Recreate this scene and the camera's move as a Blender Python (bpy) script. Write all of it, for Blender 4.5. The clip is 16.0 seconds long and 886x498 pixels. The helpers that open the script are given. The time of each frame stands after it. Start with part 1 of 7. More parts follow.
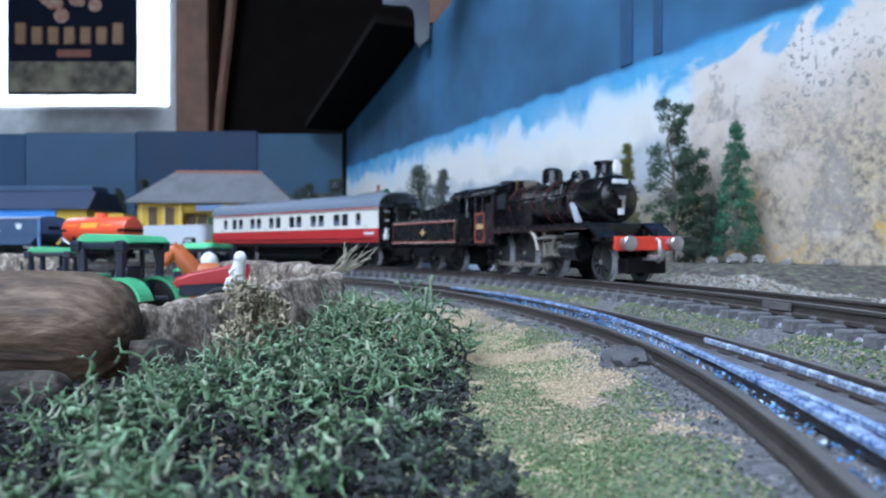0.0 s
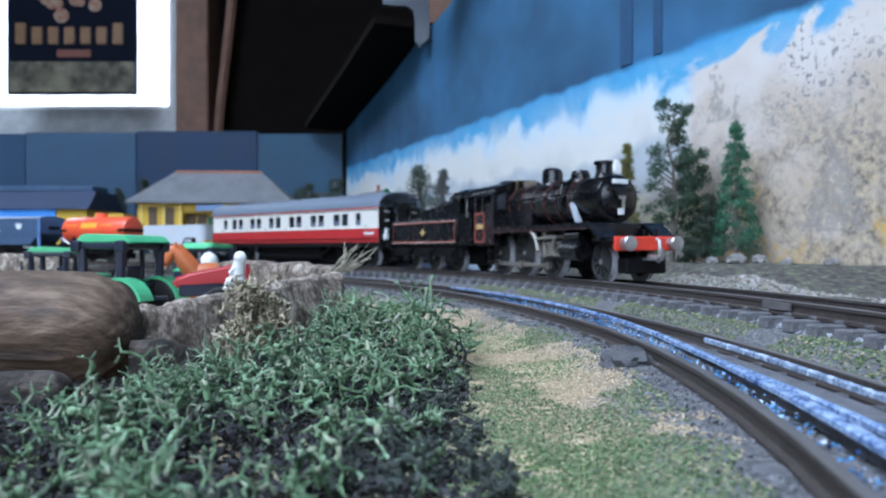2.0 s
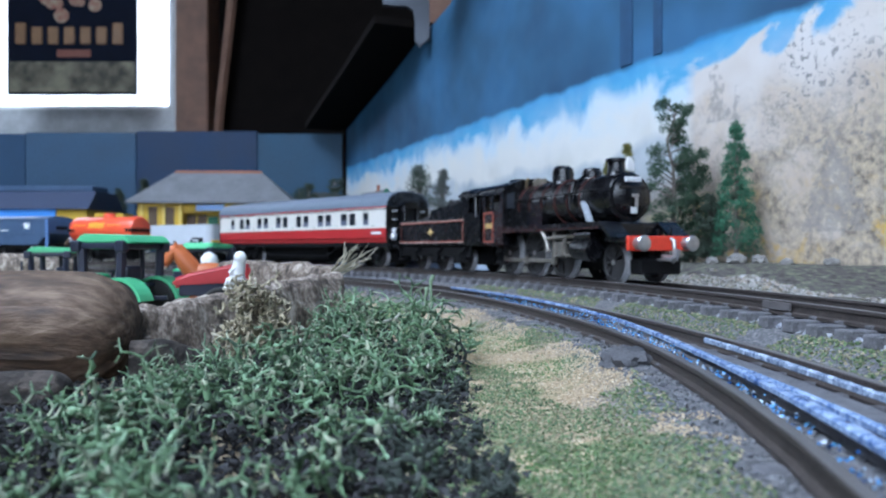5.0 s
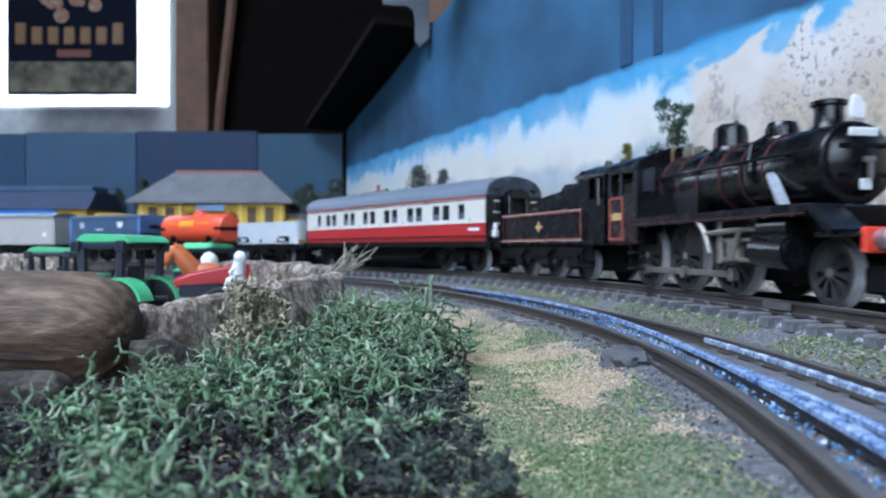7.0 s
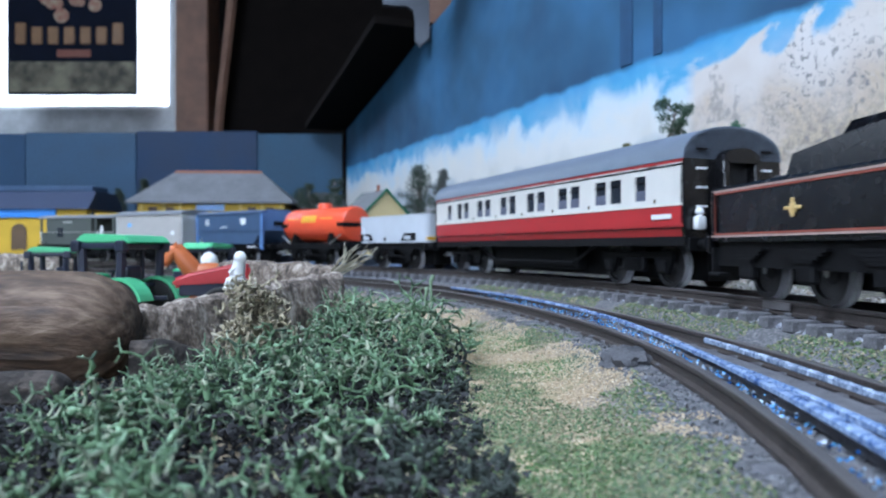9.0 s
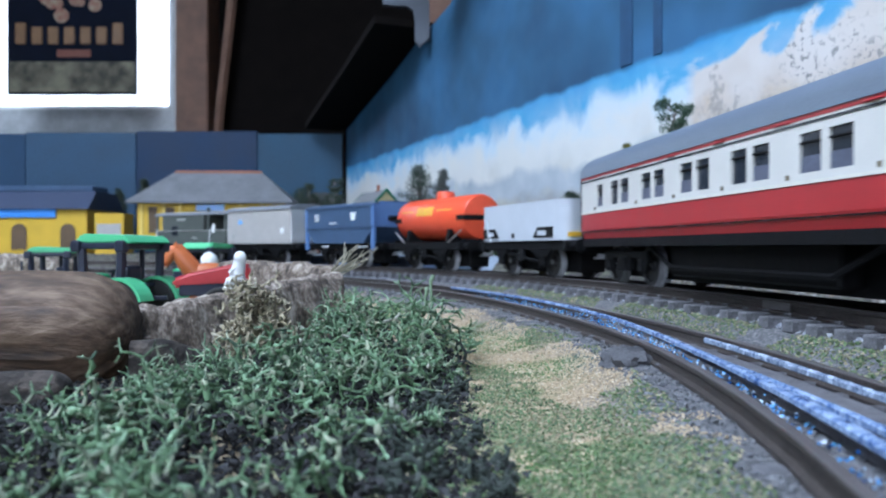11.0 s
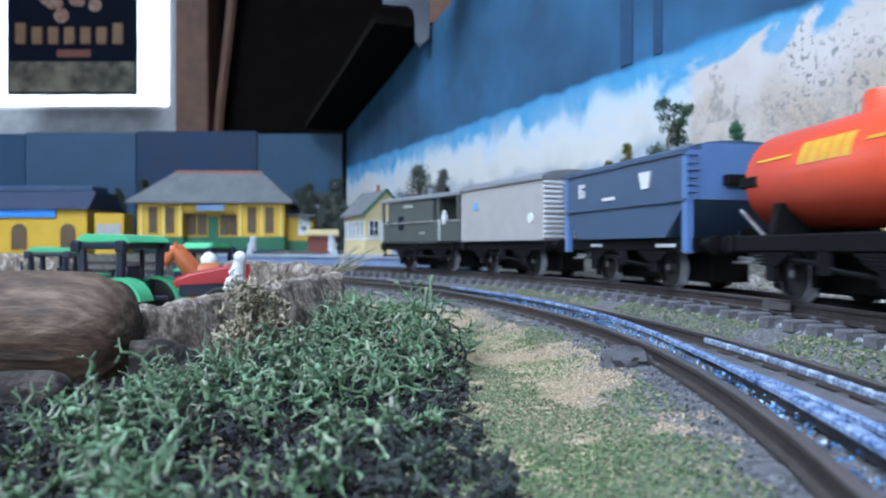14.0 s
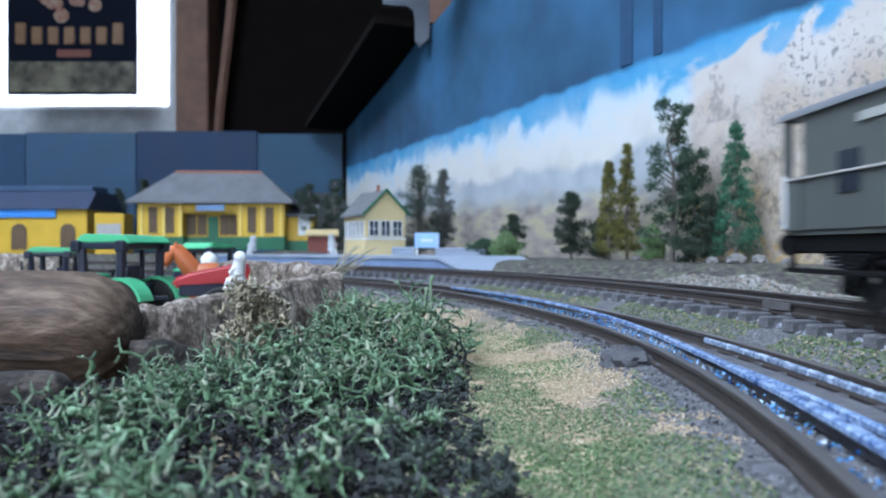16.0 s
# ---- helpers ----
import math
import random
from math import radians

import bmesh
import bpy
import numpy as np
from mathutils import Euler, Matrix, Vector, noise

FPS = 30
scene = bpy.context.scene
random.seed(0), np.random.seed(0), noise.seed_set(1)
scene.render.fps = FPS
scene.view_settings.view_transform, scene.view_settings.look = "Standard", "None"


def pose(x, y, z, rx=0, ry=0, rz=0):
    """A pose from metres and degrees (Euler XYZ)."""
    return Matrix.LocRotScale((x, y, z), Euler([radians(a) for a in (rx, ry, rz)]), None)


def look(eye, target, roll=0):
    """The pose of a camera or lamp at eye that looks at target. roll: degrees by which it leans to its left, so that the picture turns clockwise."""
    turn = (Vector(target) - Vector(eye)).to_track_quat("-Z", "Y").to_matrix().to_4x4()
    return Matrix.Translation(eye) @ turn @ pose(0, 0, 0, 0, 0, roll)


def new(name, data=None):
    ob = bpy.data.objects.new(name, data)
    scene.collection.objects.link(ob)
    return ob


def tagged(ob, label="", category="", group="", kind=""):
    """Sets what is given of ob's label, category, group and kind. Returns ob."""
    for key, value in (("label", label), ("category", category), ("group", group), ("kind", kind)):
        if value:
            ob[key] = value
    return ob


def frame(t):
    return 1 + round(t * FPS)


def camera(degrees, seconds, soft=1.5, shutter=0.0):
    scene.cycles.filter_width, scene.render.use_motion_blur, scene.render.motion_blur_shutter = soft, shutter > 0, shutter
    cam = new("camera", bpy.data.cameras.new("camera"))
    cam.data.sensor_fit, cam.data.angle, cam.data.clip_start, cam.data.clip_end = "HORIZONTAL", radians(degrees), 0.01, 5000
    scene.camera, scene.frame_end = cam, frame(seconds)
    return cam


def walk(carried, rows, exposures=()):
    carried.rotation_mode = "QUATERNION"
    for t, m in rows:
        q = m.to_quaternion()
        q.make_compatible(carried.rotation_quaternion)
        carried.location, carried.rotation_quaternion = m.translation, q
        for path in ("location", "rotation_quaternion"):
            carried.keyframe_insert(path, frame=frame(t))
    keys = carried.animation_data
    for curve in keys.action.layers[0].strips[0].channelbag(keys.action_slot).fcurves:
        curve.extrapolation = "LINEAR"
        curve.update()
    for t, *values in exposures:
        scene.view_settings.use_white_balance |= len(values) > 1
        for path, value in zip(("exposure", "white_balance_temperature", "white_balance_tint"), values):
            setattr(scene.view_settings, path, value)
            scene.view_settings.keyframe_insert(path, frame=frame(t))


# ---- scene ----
cam = camera(61.45, 16.0, soft=2.0, shutter=0.5)
cam.data.dof.use_dof, cam.data.dof.focus_distance, cam.data.dof.aperture_fstop = True, 0.145, 44.0
EYE = (0.0, 0.0, 0.012)
walk(cam, [(0.0, look(EYE, (0.0, 1.0, 0.0105))), (16.0, look(EYE, (0.0, 1.0, 0.0105)))],
     exposures=[(0.0, 0.02, 5450, 11), (16.0, 0.02, 5450, 11)])

# ---- light: overcast daylight through the shed's windows, and an added overhead lamp ----
world = bpy.data.worlds.new("world")
scene.world = world
world.use_nodes = True
wn = world.node_tree
sky = wn.nodes.new("ShaderNodeTexSky")
sky.sky_type, sky.sun_disc = "NISHITA", False
sky.sun_elevation, sky.sun_rotation = radians(40), radians(200)
wn.nodes["Background"].inputs["Strength"].default_value = 0.12
wn.links.new(sky.outputs[0], wn.nodes["Background"].inputs["Color"])


def window_light(name, m, w, h, power, color):
    d = bpy.data.lights.new(name, "AREA")
    d.shape, d.size, d.size_y, d.energy, d.color = "RECTANGLE", w, h, power, color
    ob = new(name, d)
    ob.matrix_world = m
    return ob


window_light("daylight_rear", look((-0.35, -1.06, 0.62), (-0.35, 0.4, 0.1)), 1.4, 0.8, 7, (0.86, 0.93, 1.0))
# added fill from above, with no known opening in the roof
window_light("overhead_fill", look((-0.7, -0.1, 1.18), (-0.7, -0.1, 0)), 0.8, 0.9, 27, (0.86, 0.93, 1.0))
window_light("daylight_back", look((-0.93, 1.66, 0.48), (-0.6, 0.5, 0.0)), 0.58, 0.3, 2.2, (0.9, 0.96, 1.0))

# ---- materials ----


def mat(name, color, rough=0.6, metal=0.0, vary=0.25, scale=300.0, bump=0.15, fine=2500.0, color2=None, spec=0.5, seam=None):
    """Painted or raw surface with grain at two scales; scale is in cycles per metre."""
    m = bpy.data.materials.new(name)
    m.use_nodes = True
    t = m.node_tree
    n, l = t.nodes, t.links
    b = n["Principled BSDF"]
    tc = n.new("ShaderNodeTexCoord")
    a = n.new("ShaderNodeTexNoise")
    a.inputs["Scale"].default_value, a.inputs["Detail"].default_value = scale, 4
    f = n.new("ShaderNodeTexNoise")
    f.inputs["Scale"].default_value, f.inputs["Detail"].default_value = fine, 3
    l.new(tc.outputs["Object"], a.inputs["Vector"])
    l.new(tc.outputs["Object"], f.inputs["Vector"])
    add = n.new("ShaderNodeMath")
    add.operation = "ADD"
    l.new(a.outputs[0], add.inputs[0])
    l.new(f.outputs[0], add.inputs[1])
    r = n.new("ShaderNodeValToRGB")
    c2 = color2 or tuple(c * (1 - vary) for c in color)
    c1 = color if color2 else tuple(min(1, c * (1 + vary * 0.6)) for c in color)
    r.color_ramp.elements[0].color, r.color_ramp.elements[1].color = (*c2, 1), (*c1, 1)
    r.color_ramp.elements[0].position, r.color_ramp.elements[1].position = 0.36, 0.64
    half = n.new("ShaderNodeMath")
    half.operation = "MULTIPLY"
    half.inputs[1].default_value = 0.5
    l.new(add.outputs[0], half.inputs[0])
    l.new(half.outputs[0], r.inputs[0])
    l.new(r.outputs[0], b.inputs["Base Color"])
    b.inputs["Metallic"].default_value = metal
    b.inputs["Specular IOR Level"].default_value = spec
    rr = n.new("ShaderNodeMapRange")
    rr.inputs["To Min"].default_value, rr.inputs["To Max"].default_value = max(0.04, rough - 0.12), min(1, rough + 0.12)
    l.new(a.outputs[0], rr.inputs["Value"])
    l.new(rr.outputs[0], b.inputs["Roughness"])
    if bump:
        bp = n.new("ShaderNodeBump")
        bp.inputs["Strength"].default_value, bp.inputs["Distance"].default_value = bump, 0.0006
        l.new(f.outputs[0], bp.inputs["Height"])
        l.new(bp.outputs[0], b.inputs["Normal"])
    return m


def glow(name, color, strength):
    m = bpy.data.materials.new(name)
    m.use_nodes = True
    b = m.node_tree.nodes["Principled BSDF"]
    b.inputs["Base Color"].default_value = (*color, 1)
    b.inputs["Emission Color"].default_value = (*color, 1)
    b.inputs["Emission Strength"].default_value = strength
    return m


def island_mat(name, colors, rough=0.7, bump=0.0):
    """One colour of several for each loose piece of a mesh."""
    m = mat(name, colors[0], rough, 0, 0.2, 400, bump)
    n, l = m.node_tree.nodes, m.node_tree.links
    g = n.new("ShaderNodeNewGeometry")
    r = n.new("ShaderNodeValToRGB")
    e = r.color_ramp.elements
    while len(e) < len(colors):
        e.new(0.5)
    for i, c in enumerate(colors):
        e[i].position, e[i].color = i / max(1, len(colors) - 1), (*c, 1)
    l.new(g.outputs["Random Per Island"], r.inputs[0])
    l.new(r.outputs[0], n["Principled BSDF"].inputs["Base Color"])
    return m


BLACK = mat("satin_black_paint", (0.0045, 0.0045, 0.006), 0.26, 0, 0.4, 200, 0.06, 900)
FRAME_BLACK = mat("matt_black_underframe", (0.006, 0.006, 0.007), 0.65, 0, 0.5, 200, 0.2, spec=0.18)
COAL = mat("black_coal", (0.012, 0.012, 0.013), 0.45, 0, 0.6, 500, 0.6)
LINING_RED = mat("red_lining", (0.3, 0.07, 0.045), 0.5, 0, 0.15, 300, 0)
LINING_PINK = mat("dull_pink_lining", (0.45, 0.32, 0.28), 0.5, 0, 0.15, 300, 0)
LINING_WHITE = mat("cream_lining", (0.72, 0.68, 0.6), 0.5, 0, 0.1, 300, 0)
BUFFER_RED = mat("buffer_beam_red", (0.72, 0.055, 0.025), 0.4, 0, 0.15, 300, 0.05)
BAND_RED = mat("dark_red_band", (0.06, 0.014, 0.011), 0.5, 0, 0.2, 300, 0)
STEEL = mat("dull_steel", (0.55, 0.55, 0.56), 0.35, 0.9, 0.3, 300, 0.1)
ROD = mat("worn_rod_metal", (0.26, 0.24, 0.21), 0.5, 0.6, 0.4, 300, 0.15)
TYRE = mat("pale_wheel_tread", (0.5, 0.5, 0.52), 0.5, 0.2, 0.4, 400, 0.15)
WHEEL_DARK = mat("dirty_black_wheel", (0.035, 0.034, 0.036), 0.5, 0.1, 0.5, 300, 0.2)
BRASS = mat("brass", (0.2, 0.16, 0.1), 0.35, 0.9, 0.25, 300, 0.05)
GOLD = mat("gold_transfer", (0.6, 0.42, 0.16), 0.5, 0, 0.3, 900, 0)
WHITE = mat("white_paint", (0.82, 0.82, 0.82), 0.45, 0, 0.08, 200, 0.05)
COACH_RED = mat("crimson_plastic", (0.43, 0.026, 0.03), 0.38, 0, 0.12, 120, 0.04)
COACH_CREAM = mat("pale_cream_plastic", (0.66, 0.64, 0.6), 0.38, 0, 0.07, 120, 0.03)
ROOF_GREY = mat("blue_grey_roof", (0.15, 0.18, 0.23), 0.45, 0, 0.15, 120, 0.06)
GLAZING = mat("dark_glazing", (0.03, 0.035, 0.045), 0.12, 0, 0.3, 120, 0)
SEATS = mat("brown_compartment", (0.22, 0.12, 0.1), 0.6, 0, 0.3, 120, 0)
WAGON_GREY = mat("pale_grey_plastic", (0.52, 0.55, 0.6), 0.42, 0, 0.07, 120, 0.05)
TANK_ORANGE = mat("orange_red_plastic", (0.82, 0.1, 0.04), 0.34, 0, 0.1, 120, 0.05)
YELLOW = mat("yellow_print", (0.75, 0.45, 0.04), 0.45, 0, 0.15, 600, 0)
HOPPER_BLUE = mat("slate_blue_plastic", (0.06, 0.1, 0.18), 0.42, 0, 0.15, 120, 0.06)
# lighter copy of the hopper's blue, sky light on its ends painted in
HOPPER_SKYLIT = mat("skylit_slate_blue", (0.12, 0.22, 0.46), 0.45, 0, 0.12, 120, 0.06)
VAN_GREY = mat("warm_grey_plastic", (0.42, 0.4, 0.385), 0.48, 0, 0.1, 120, 0.06)
VAN_ROOF = mat("mid_grey_roof", (0.2, 0.21, 0.23), 0.5, 0, 0.15, 120, 0.06)
BRAKE_GREY = mat("olive_grey_plastic", (0.085, 0.095, 0.088), 0.5, 0, 0.15, 120, 0.06)
PRINT_WHITE = mat("white_print", (0.75, 0.77, 0.78), 0.5, 0, 0.1, 900, 0)
PRINT_BLUE = mat("pale_blue_print", (0.2, 0.45, 0.8), 0.5, 0, 0.1, 900, 0)
RAIL_TOP = mat("polished_rail", (0.15, 0.14, 0.14), 0.4, 0.3, 0.25, 300, 0.1)
RAIL_SIDE = mat("rusty_rail_side", (0.065, 0.053, 0.048), 0.6, 0.2, 0.4, 400, 0.4)
SLEEPER = mat("dark_sleeper", (0.15, 0.148, 0.16), 0.75, 0, 0.45, 400, 0.5)
BALLAST_PALE = island_mat("blue_grey_ballast", [(0.157, 0.167, 0.197), (0.34, 0.355, 0.402), (0.242, 0.249, 0.27), (0.51, 0.525, 0.564), (0.198, 0.207, 0.248)], 0.85)
BALLAST = island_mat("grey_ballast", [(0.075, 0.079, 0.09), (0.179, 0.182, 0.194), (0.094, 0.094, 0.098), (0.226, 0.231, 0.241), (0.08, 0.084, 0.098)], 0.85)
# reflected sky and glints on the turnout, painted in as pale and blue colour
PALE_SHEEN = mat("pale_painted_sheen", (0.5, 0.6, 0.76), 0.25, 0.1, 0.5, 500, 0.9, 1500, (0.1, 0.14, 0.24))
SHEEN = mat("varnish_painted_sheen", (0.48, 0.62, 0.86), 0.2, 0.1, 0.5, 420, 1.0, 1500, (0.025, 0.09, 0.3))
GLITTER = island_mat("painted_sparkle_chips", [(0.03, 0.16, 0.5), (0.2, 0.5, 0.85), (0.05, 0.3, 0.75), (0.6, 0.75, 0.9), (0.02, 0.03, 0.06), (0.02, 0.1, 0.35)], 0.15)

# ---- mesh helpers; all shapes are given in millimetres ----


def M():
    return bmesh.new()


def box(bm, x0, x1, y0, y1, z0, z1, bev=0.0, seg=1, m=None):
    r = bmesh.ops.create_cube(bm, size=1.0)
    vs = r["verts"]
    for v in vs:
        v.co = Vector(((x0 + x1) / 2 + v.co.x * (x1 - x0), (y0 + y1) / 2 + v.co.y * (y1 - y0), (z0 + z1) / 2 + v.co.z * (z1 - z0)))
    if m is not None:
        bmesh.ops.transform(bm, matrix=m, verts=vs)
    if bev:
        es = list({e for v in vs for e in v.link_edges})
        bmesh.ops.bevel(bm, geom=es, offset=bev, segments=seg, affect="EDGES", profile=0.5)


def cyl(bm, a, b, r0, r1=None, n=14, caps=True):
    a, b = Vector(a), Vector(b)
    d = b - a
    q = d.to_track_quat("Z", "Y").to_matrix().to_4x4()
    bmesh.ops.create_cone(bm, cap_ends=caps, segments=n, radius1=r0, radius2=r0 if r1 is None else r1, depth=d.length,
                          matrix=Matrix.Translation((a + b) / 2) @ q)


def ball(bm, c, r, sub=2, sc=(1, 1, 1)):
    bmesh.ops.create_icosphere(bm, subdivisions=sub, radius=r, matrix=Matrix.Translation(c) @ Matrix.Diagonal((*sc, 1)))


def prism(bm, pts, axis, lo, hi):
    """Extrudes a closed outline (pairs) along an axis: 'x' takes (y, z), 'y' takes (x, z), 'z' takes (x, y)."""
    def at(p, t):
        return {"x": (t, p[0], p[1]), "y": (p[0], t, p[1]), "z": (p[0], p[1], t)}[axis]
    a = [bm.verts.new(at(p, lo)) for p in pts]
    b = [bm.verts.new(at(p, hi)) for p in pts]
    fs = [bm.faces.new(a), bm.faces.new(b[::-1])]
    for i in range(len(pts)):
        j = (i + 1) % len(pts)
        fs.append(bm.faces.new((a[j], a[i], b[i], b[j])))
    bmesh.ops.recalc_face_normals(bm, faces=fs)


def spin(bm, prof, origin, axis="z", n=20):
    """Turns a profile of (radius, along) round an axis through origin."""
    rings = []
    o = Vector(origin)
    for r, h in prof:
        ring = []
        for i in range(n):
            c, s = r * math.cos(2 * math.pi * i / n), r * math.sin(2 * math.pi * i / n)
            ring.append(bm.verts.new(o + Vector({"z": (c, s, h), "x": (h, c, s), "y": (c, h, s)}[axis])))
        rings.append(ring)
    fs = []
    for k in range(len(rings) - 1):
        for i in range(n):
            j = (i + 1) % n
            fs.append(bm.faces.new((rings[k][i], rings[k][j], rings[k + 1][j], rings[k + 1][i])))
    fs += [bm.faces.new(rings[0][::-1]), bm.faces.new(rings[-1])]
    bmesh.ops.recalc_face_normals(bm, faces=fs)


def tube(bm, pts, r, n=6, r1=None):
    """A tube along a line of points, tapering from r to r1."""
    pts = [Vector(p) for p in pts]
    r1 = r if r1 is None else r1
    rings = []
    up = Vector((0.13, 0.21, 0.97))
    for i, p in enumerate(pts):
        d = (pts[min(i + 1, len(pts) - 1)] - pts[max(i - 1, 0)])
        if d.length < 1e-9:
            d = Vector((0, 0, 1))
        d.normalize()
        u = d.cross(up)
        if u.length < 0.05:
            u = d.cross(Vector((1, 0, 0)))
        u.normalize()
        w = d.cross(u)
        k = r + (r1 - r) * i / max(1, len(pts) - 1)
        rings.append([bm.verts.new(p + (u * math.cos(2 * math.pi * j / n) + w * math.sin(2 * math.pi * j / n)) * k) for j in range(n)])
    for a, b in zip(rings, rings[1:]):
        for j in range(n):
            bm.faces.new((a[j], a[(j + 1) % n], b[(j + 1) % n], b[j]))
    bm.faces.new(rings[0][::-1])
    bm.faces.new(rings[-1])


def part(name, bm, material, parent=None, label="", smooth=False, at=None):
    """Links a bmesh in millimetres as one mesh object under a thing or a part."""
    me = bpy.data.meshes.new(name)
    for v in bm.verts:
        v.co *= 0.001
    bm.to_mesh(me)
    bm.free()
    me.materials.append(material)
    if smooth:
        me.shade_smooth()
        me.set_sharp_from_angle(angle=radians(40))
    ob = new(name, me)
    if parent is not None:
        ob.parent = parent
    if at is not None:
        ob.matrix_basis = at
    if label:
        ob["label"] = label
    return ob


def thing(name, label, category, group="", kind="", m=None):
    ob = new(name)
    ob.empty_display_size = 0.01
    if m is not None:
        ob.matrix_basis = m
    return tagged(ob, label, category, group, kind)


def mm(x, y, z=0, rz=0, rx=0, ry=0):
    return pose(x / 1000, y / 1000, z / 1000, rx, ry, rz)


# ---- the plan: two concentric curves of track round a point ----
CX, CY, R_OUT, R_IN = -537.0, 94.0, 628.0, 585.5
Z_IN = -5.5


def along(s, r=R_OUT):
    """Place and heading on the outer track, s millimetres from its point level with the arc's centre."""
    a = -s / R_OUT
    if a <= math.pi / 2:
        return Vector((CX + r * math.cos(a), CY + r * math.sin(a))), a - math.pi / 2
    return Vector((CX - (a - math.pi / 2) * R_OUT, CY + r)), 0.0


# past the turnout the inner track's near rail bends away on a smaller radius
BEND, R_TIGHT = radians(9.0), 378.0
TX, TY = CX + (R_IN - R_TIGHT) * math.cos(BEND), CY + (R_IN - R_TIGHT) * math.sin(BEND)


DEEP = 1150.0


def wall_x(y):
    """The painted board's place beyond the outer track."""
    return -150 + 0.429 * (DEEP - y)


def ease(a, b, x):
    u = min(1.0, max(0.0, (x - a) / (b - a)))
    return u * u * (3 - 2 * u)


def polar(r, deg, z=0.0):
    a = radians(deg)
    p = Vector((CX + r * math.cos(a), CY + r * math.sin(a), z))
    if a < BEND and r < 592:
        b = BEND - (BEND - a) * R_IN / R_TIGHT
        q = r - R_IN + R_TIGHT
        p = Vector((TX + q * math.cos(b), TY + q * math.sin(b), z)).lerp(p, ease(579, 592, r))
    return p


def reach(x, y):
    """Distance from the curves' centre, counted along the bent inner track."""
    r = math.hypot(x - CX, y - CY)
    if x < TX or math.atan2(y - TY, x - TX) > BEND:
        return r
    ri = math.hypot(x - TX, y - TY) - R_TIGHT + R_IN
    return ri + (r - ri) * ease(579, 592, ri)

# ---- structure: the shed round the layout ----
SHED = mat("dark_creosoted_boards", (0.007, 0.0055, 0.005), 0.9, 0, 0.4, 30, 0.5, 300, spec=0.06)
LIME = mat("grey_whitewash", (0.5, 0.52, 0.53), 0.8, 0, 0.35, 25, 0.4, 300)
TIMBER = mat("brown_timber", (0.16, 0.085, 0.055), 0.7, 0, 0.4, 40, 0.4, 400)
FLOORM = mat("grey_concrete_floor", (0.25, 0.25, 0.25), 0.85, 0, 0.25, 10, 0.4, 200)


def slab(name, x0, x1, y0, y1, z0, z1, material, parent=None, label="", category="", bev=0.0):
    bm = M()
    box(bm, x0, x1, y0, y1, z0, z1, bev)
    ob = part(name, bm, material, parent)
    if parent is None:
        tagged(ob, label, category, kind="structure")
    return ob


slab("floor", -1800, 900, -1100, 1800, -1000, -950, FLOORM, None, "bare grey concrete shed floor", "floor")
bm = M()   # ceiling with an opening added for the overhead light
for a, b, c, d in ((-1800, -1150, -1100, 1800), (-250, 900, -1100, 1800), (-1150, -250, -1100, -600), (-1150, -250, 400, 1800)):
    box(bm, a, b, c, d, 1200, 1240)
tagged(part("ceiling", bm, SHED), "dark creosoted board ceiling with an opening added for light", "ceiling", kind="structure")
slab("wall_west", -1840, -1800, -1100, 1800, -950, 1200, SHED, None, "dark creosoted board wall", "wall")
slab("wall_east", 900, 940, -1100, 1800, -950, 1200, SHED, None, "dark creosoted board wall", "wall")


def wall_with_window(name, y0, y1, wx0, wx1, wz0, wz1, material, label):
    bm = M()
    box(bm, -1800, wx0, y0, y1, -950, 1200)
    box(bm, wx1, 900, y0, y1, -950, 1200)
    box(bm, wx0, wx1, y0, y1, -950, wz0)
    box(bm, wx0, wx1, y0, y1, wz1, 1200)
    return tagged(part(name, bm, material), label, "wall", kind="structure")


wall_with_window("wall_south", -1140, -1100, -1100, 400, 200, 1020, SHED, "dark board wall with a wide window")
wall_with_window("wall_north", 1680, 1720, -1290, -611, 324, 760, LIME, "whitewashed end wall with a window")
GLOWPANE = glow("bright_overcast_sky", (0.93, 0.97, 1.0), 3.0)
for nm, x0, x1, y, z0, z1 in (("window_1", -1290, -611, 1700, 324, 760), ("window_2", -1100, 400, -1125, 200, 1020)):
    w = thing(nm, "shed window against a bright overcast sky", "window", kind="structure")
    bm = M()
    box(bm, x0, x1, y - 2, y + 2, z0, z1)
    bd = part("pane", bm, GLOWPANE, w)
    bm = M()
    for a, b, c, d in ((x0, x1, z0 - 1, z0 + 10), (x0, x1, z1 - 10, z1 + 1), (x0, x0 + 10, z0, z1), (x1 - 10, x1, z0, z1)):
        box(bm, a, b, y - 12, y + 12, c, d, 1)
    part("window_frame", bm, WHITE, w)

# glowing pane added to go with the overhead lamp, out of view
sl = thing("overhead_pane", "unseen glowing pane added above the overhead lamp", "window", kind="structure")
bm = M()
box(bm, -1150, -250, -600, 400, 1228, 1232)
part("pane", bm, GLOWPANE, sl)

# ---- the train's way along the track ----
TIMES = [(0, -401), (4.2, -401), (4.7, -398), (5.2, -386), (5.8, -362), (6.3, -337), (6.5, -322.5), (7, -281), (7.5, -238), (8, -194.5), (8.5, -157.5),
         (9, -125), (9.2, -113), (9.8, -76), (10.6, -19), (11.3, 41), (11.5, 56), (12, 87), (12.5, 123.4), (13, 175), (13.5, 242), (14, 301), (14.5, 354.6),
         (15, 417), (15.5, 513), (16, 621)]


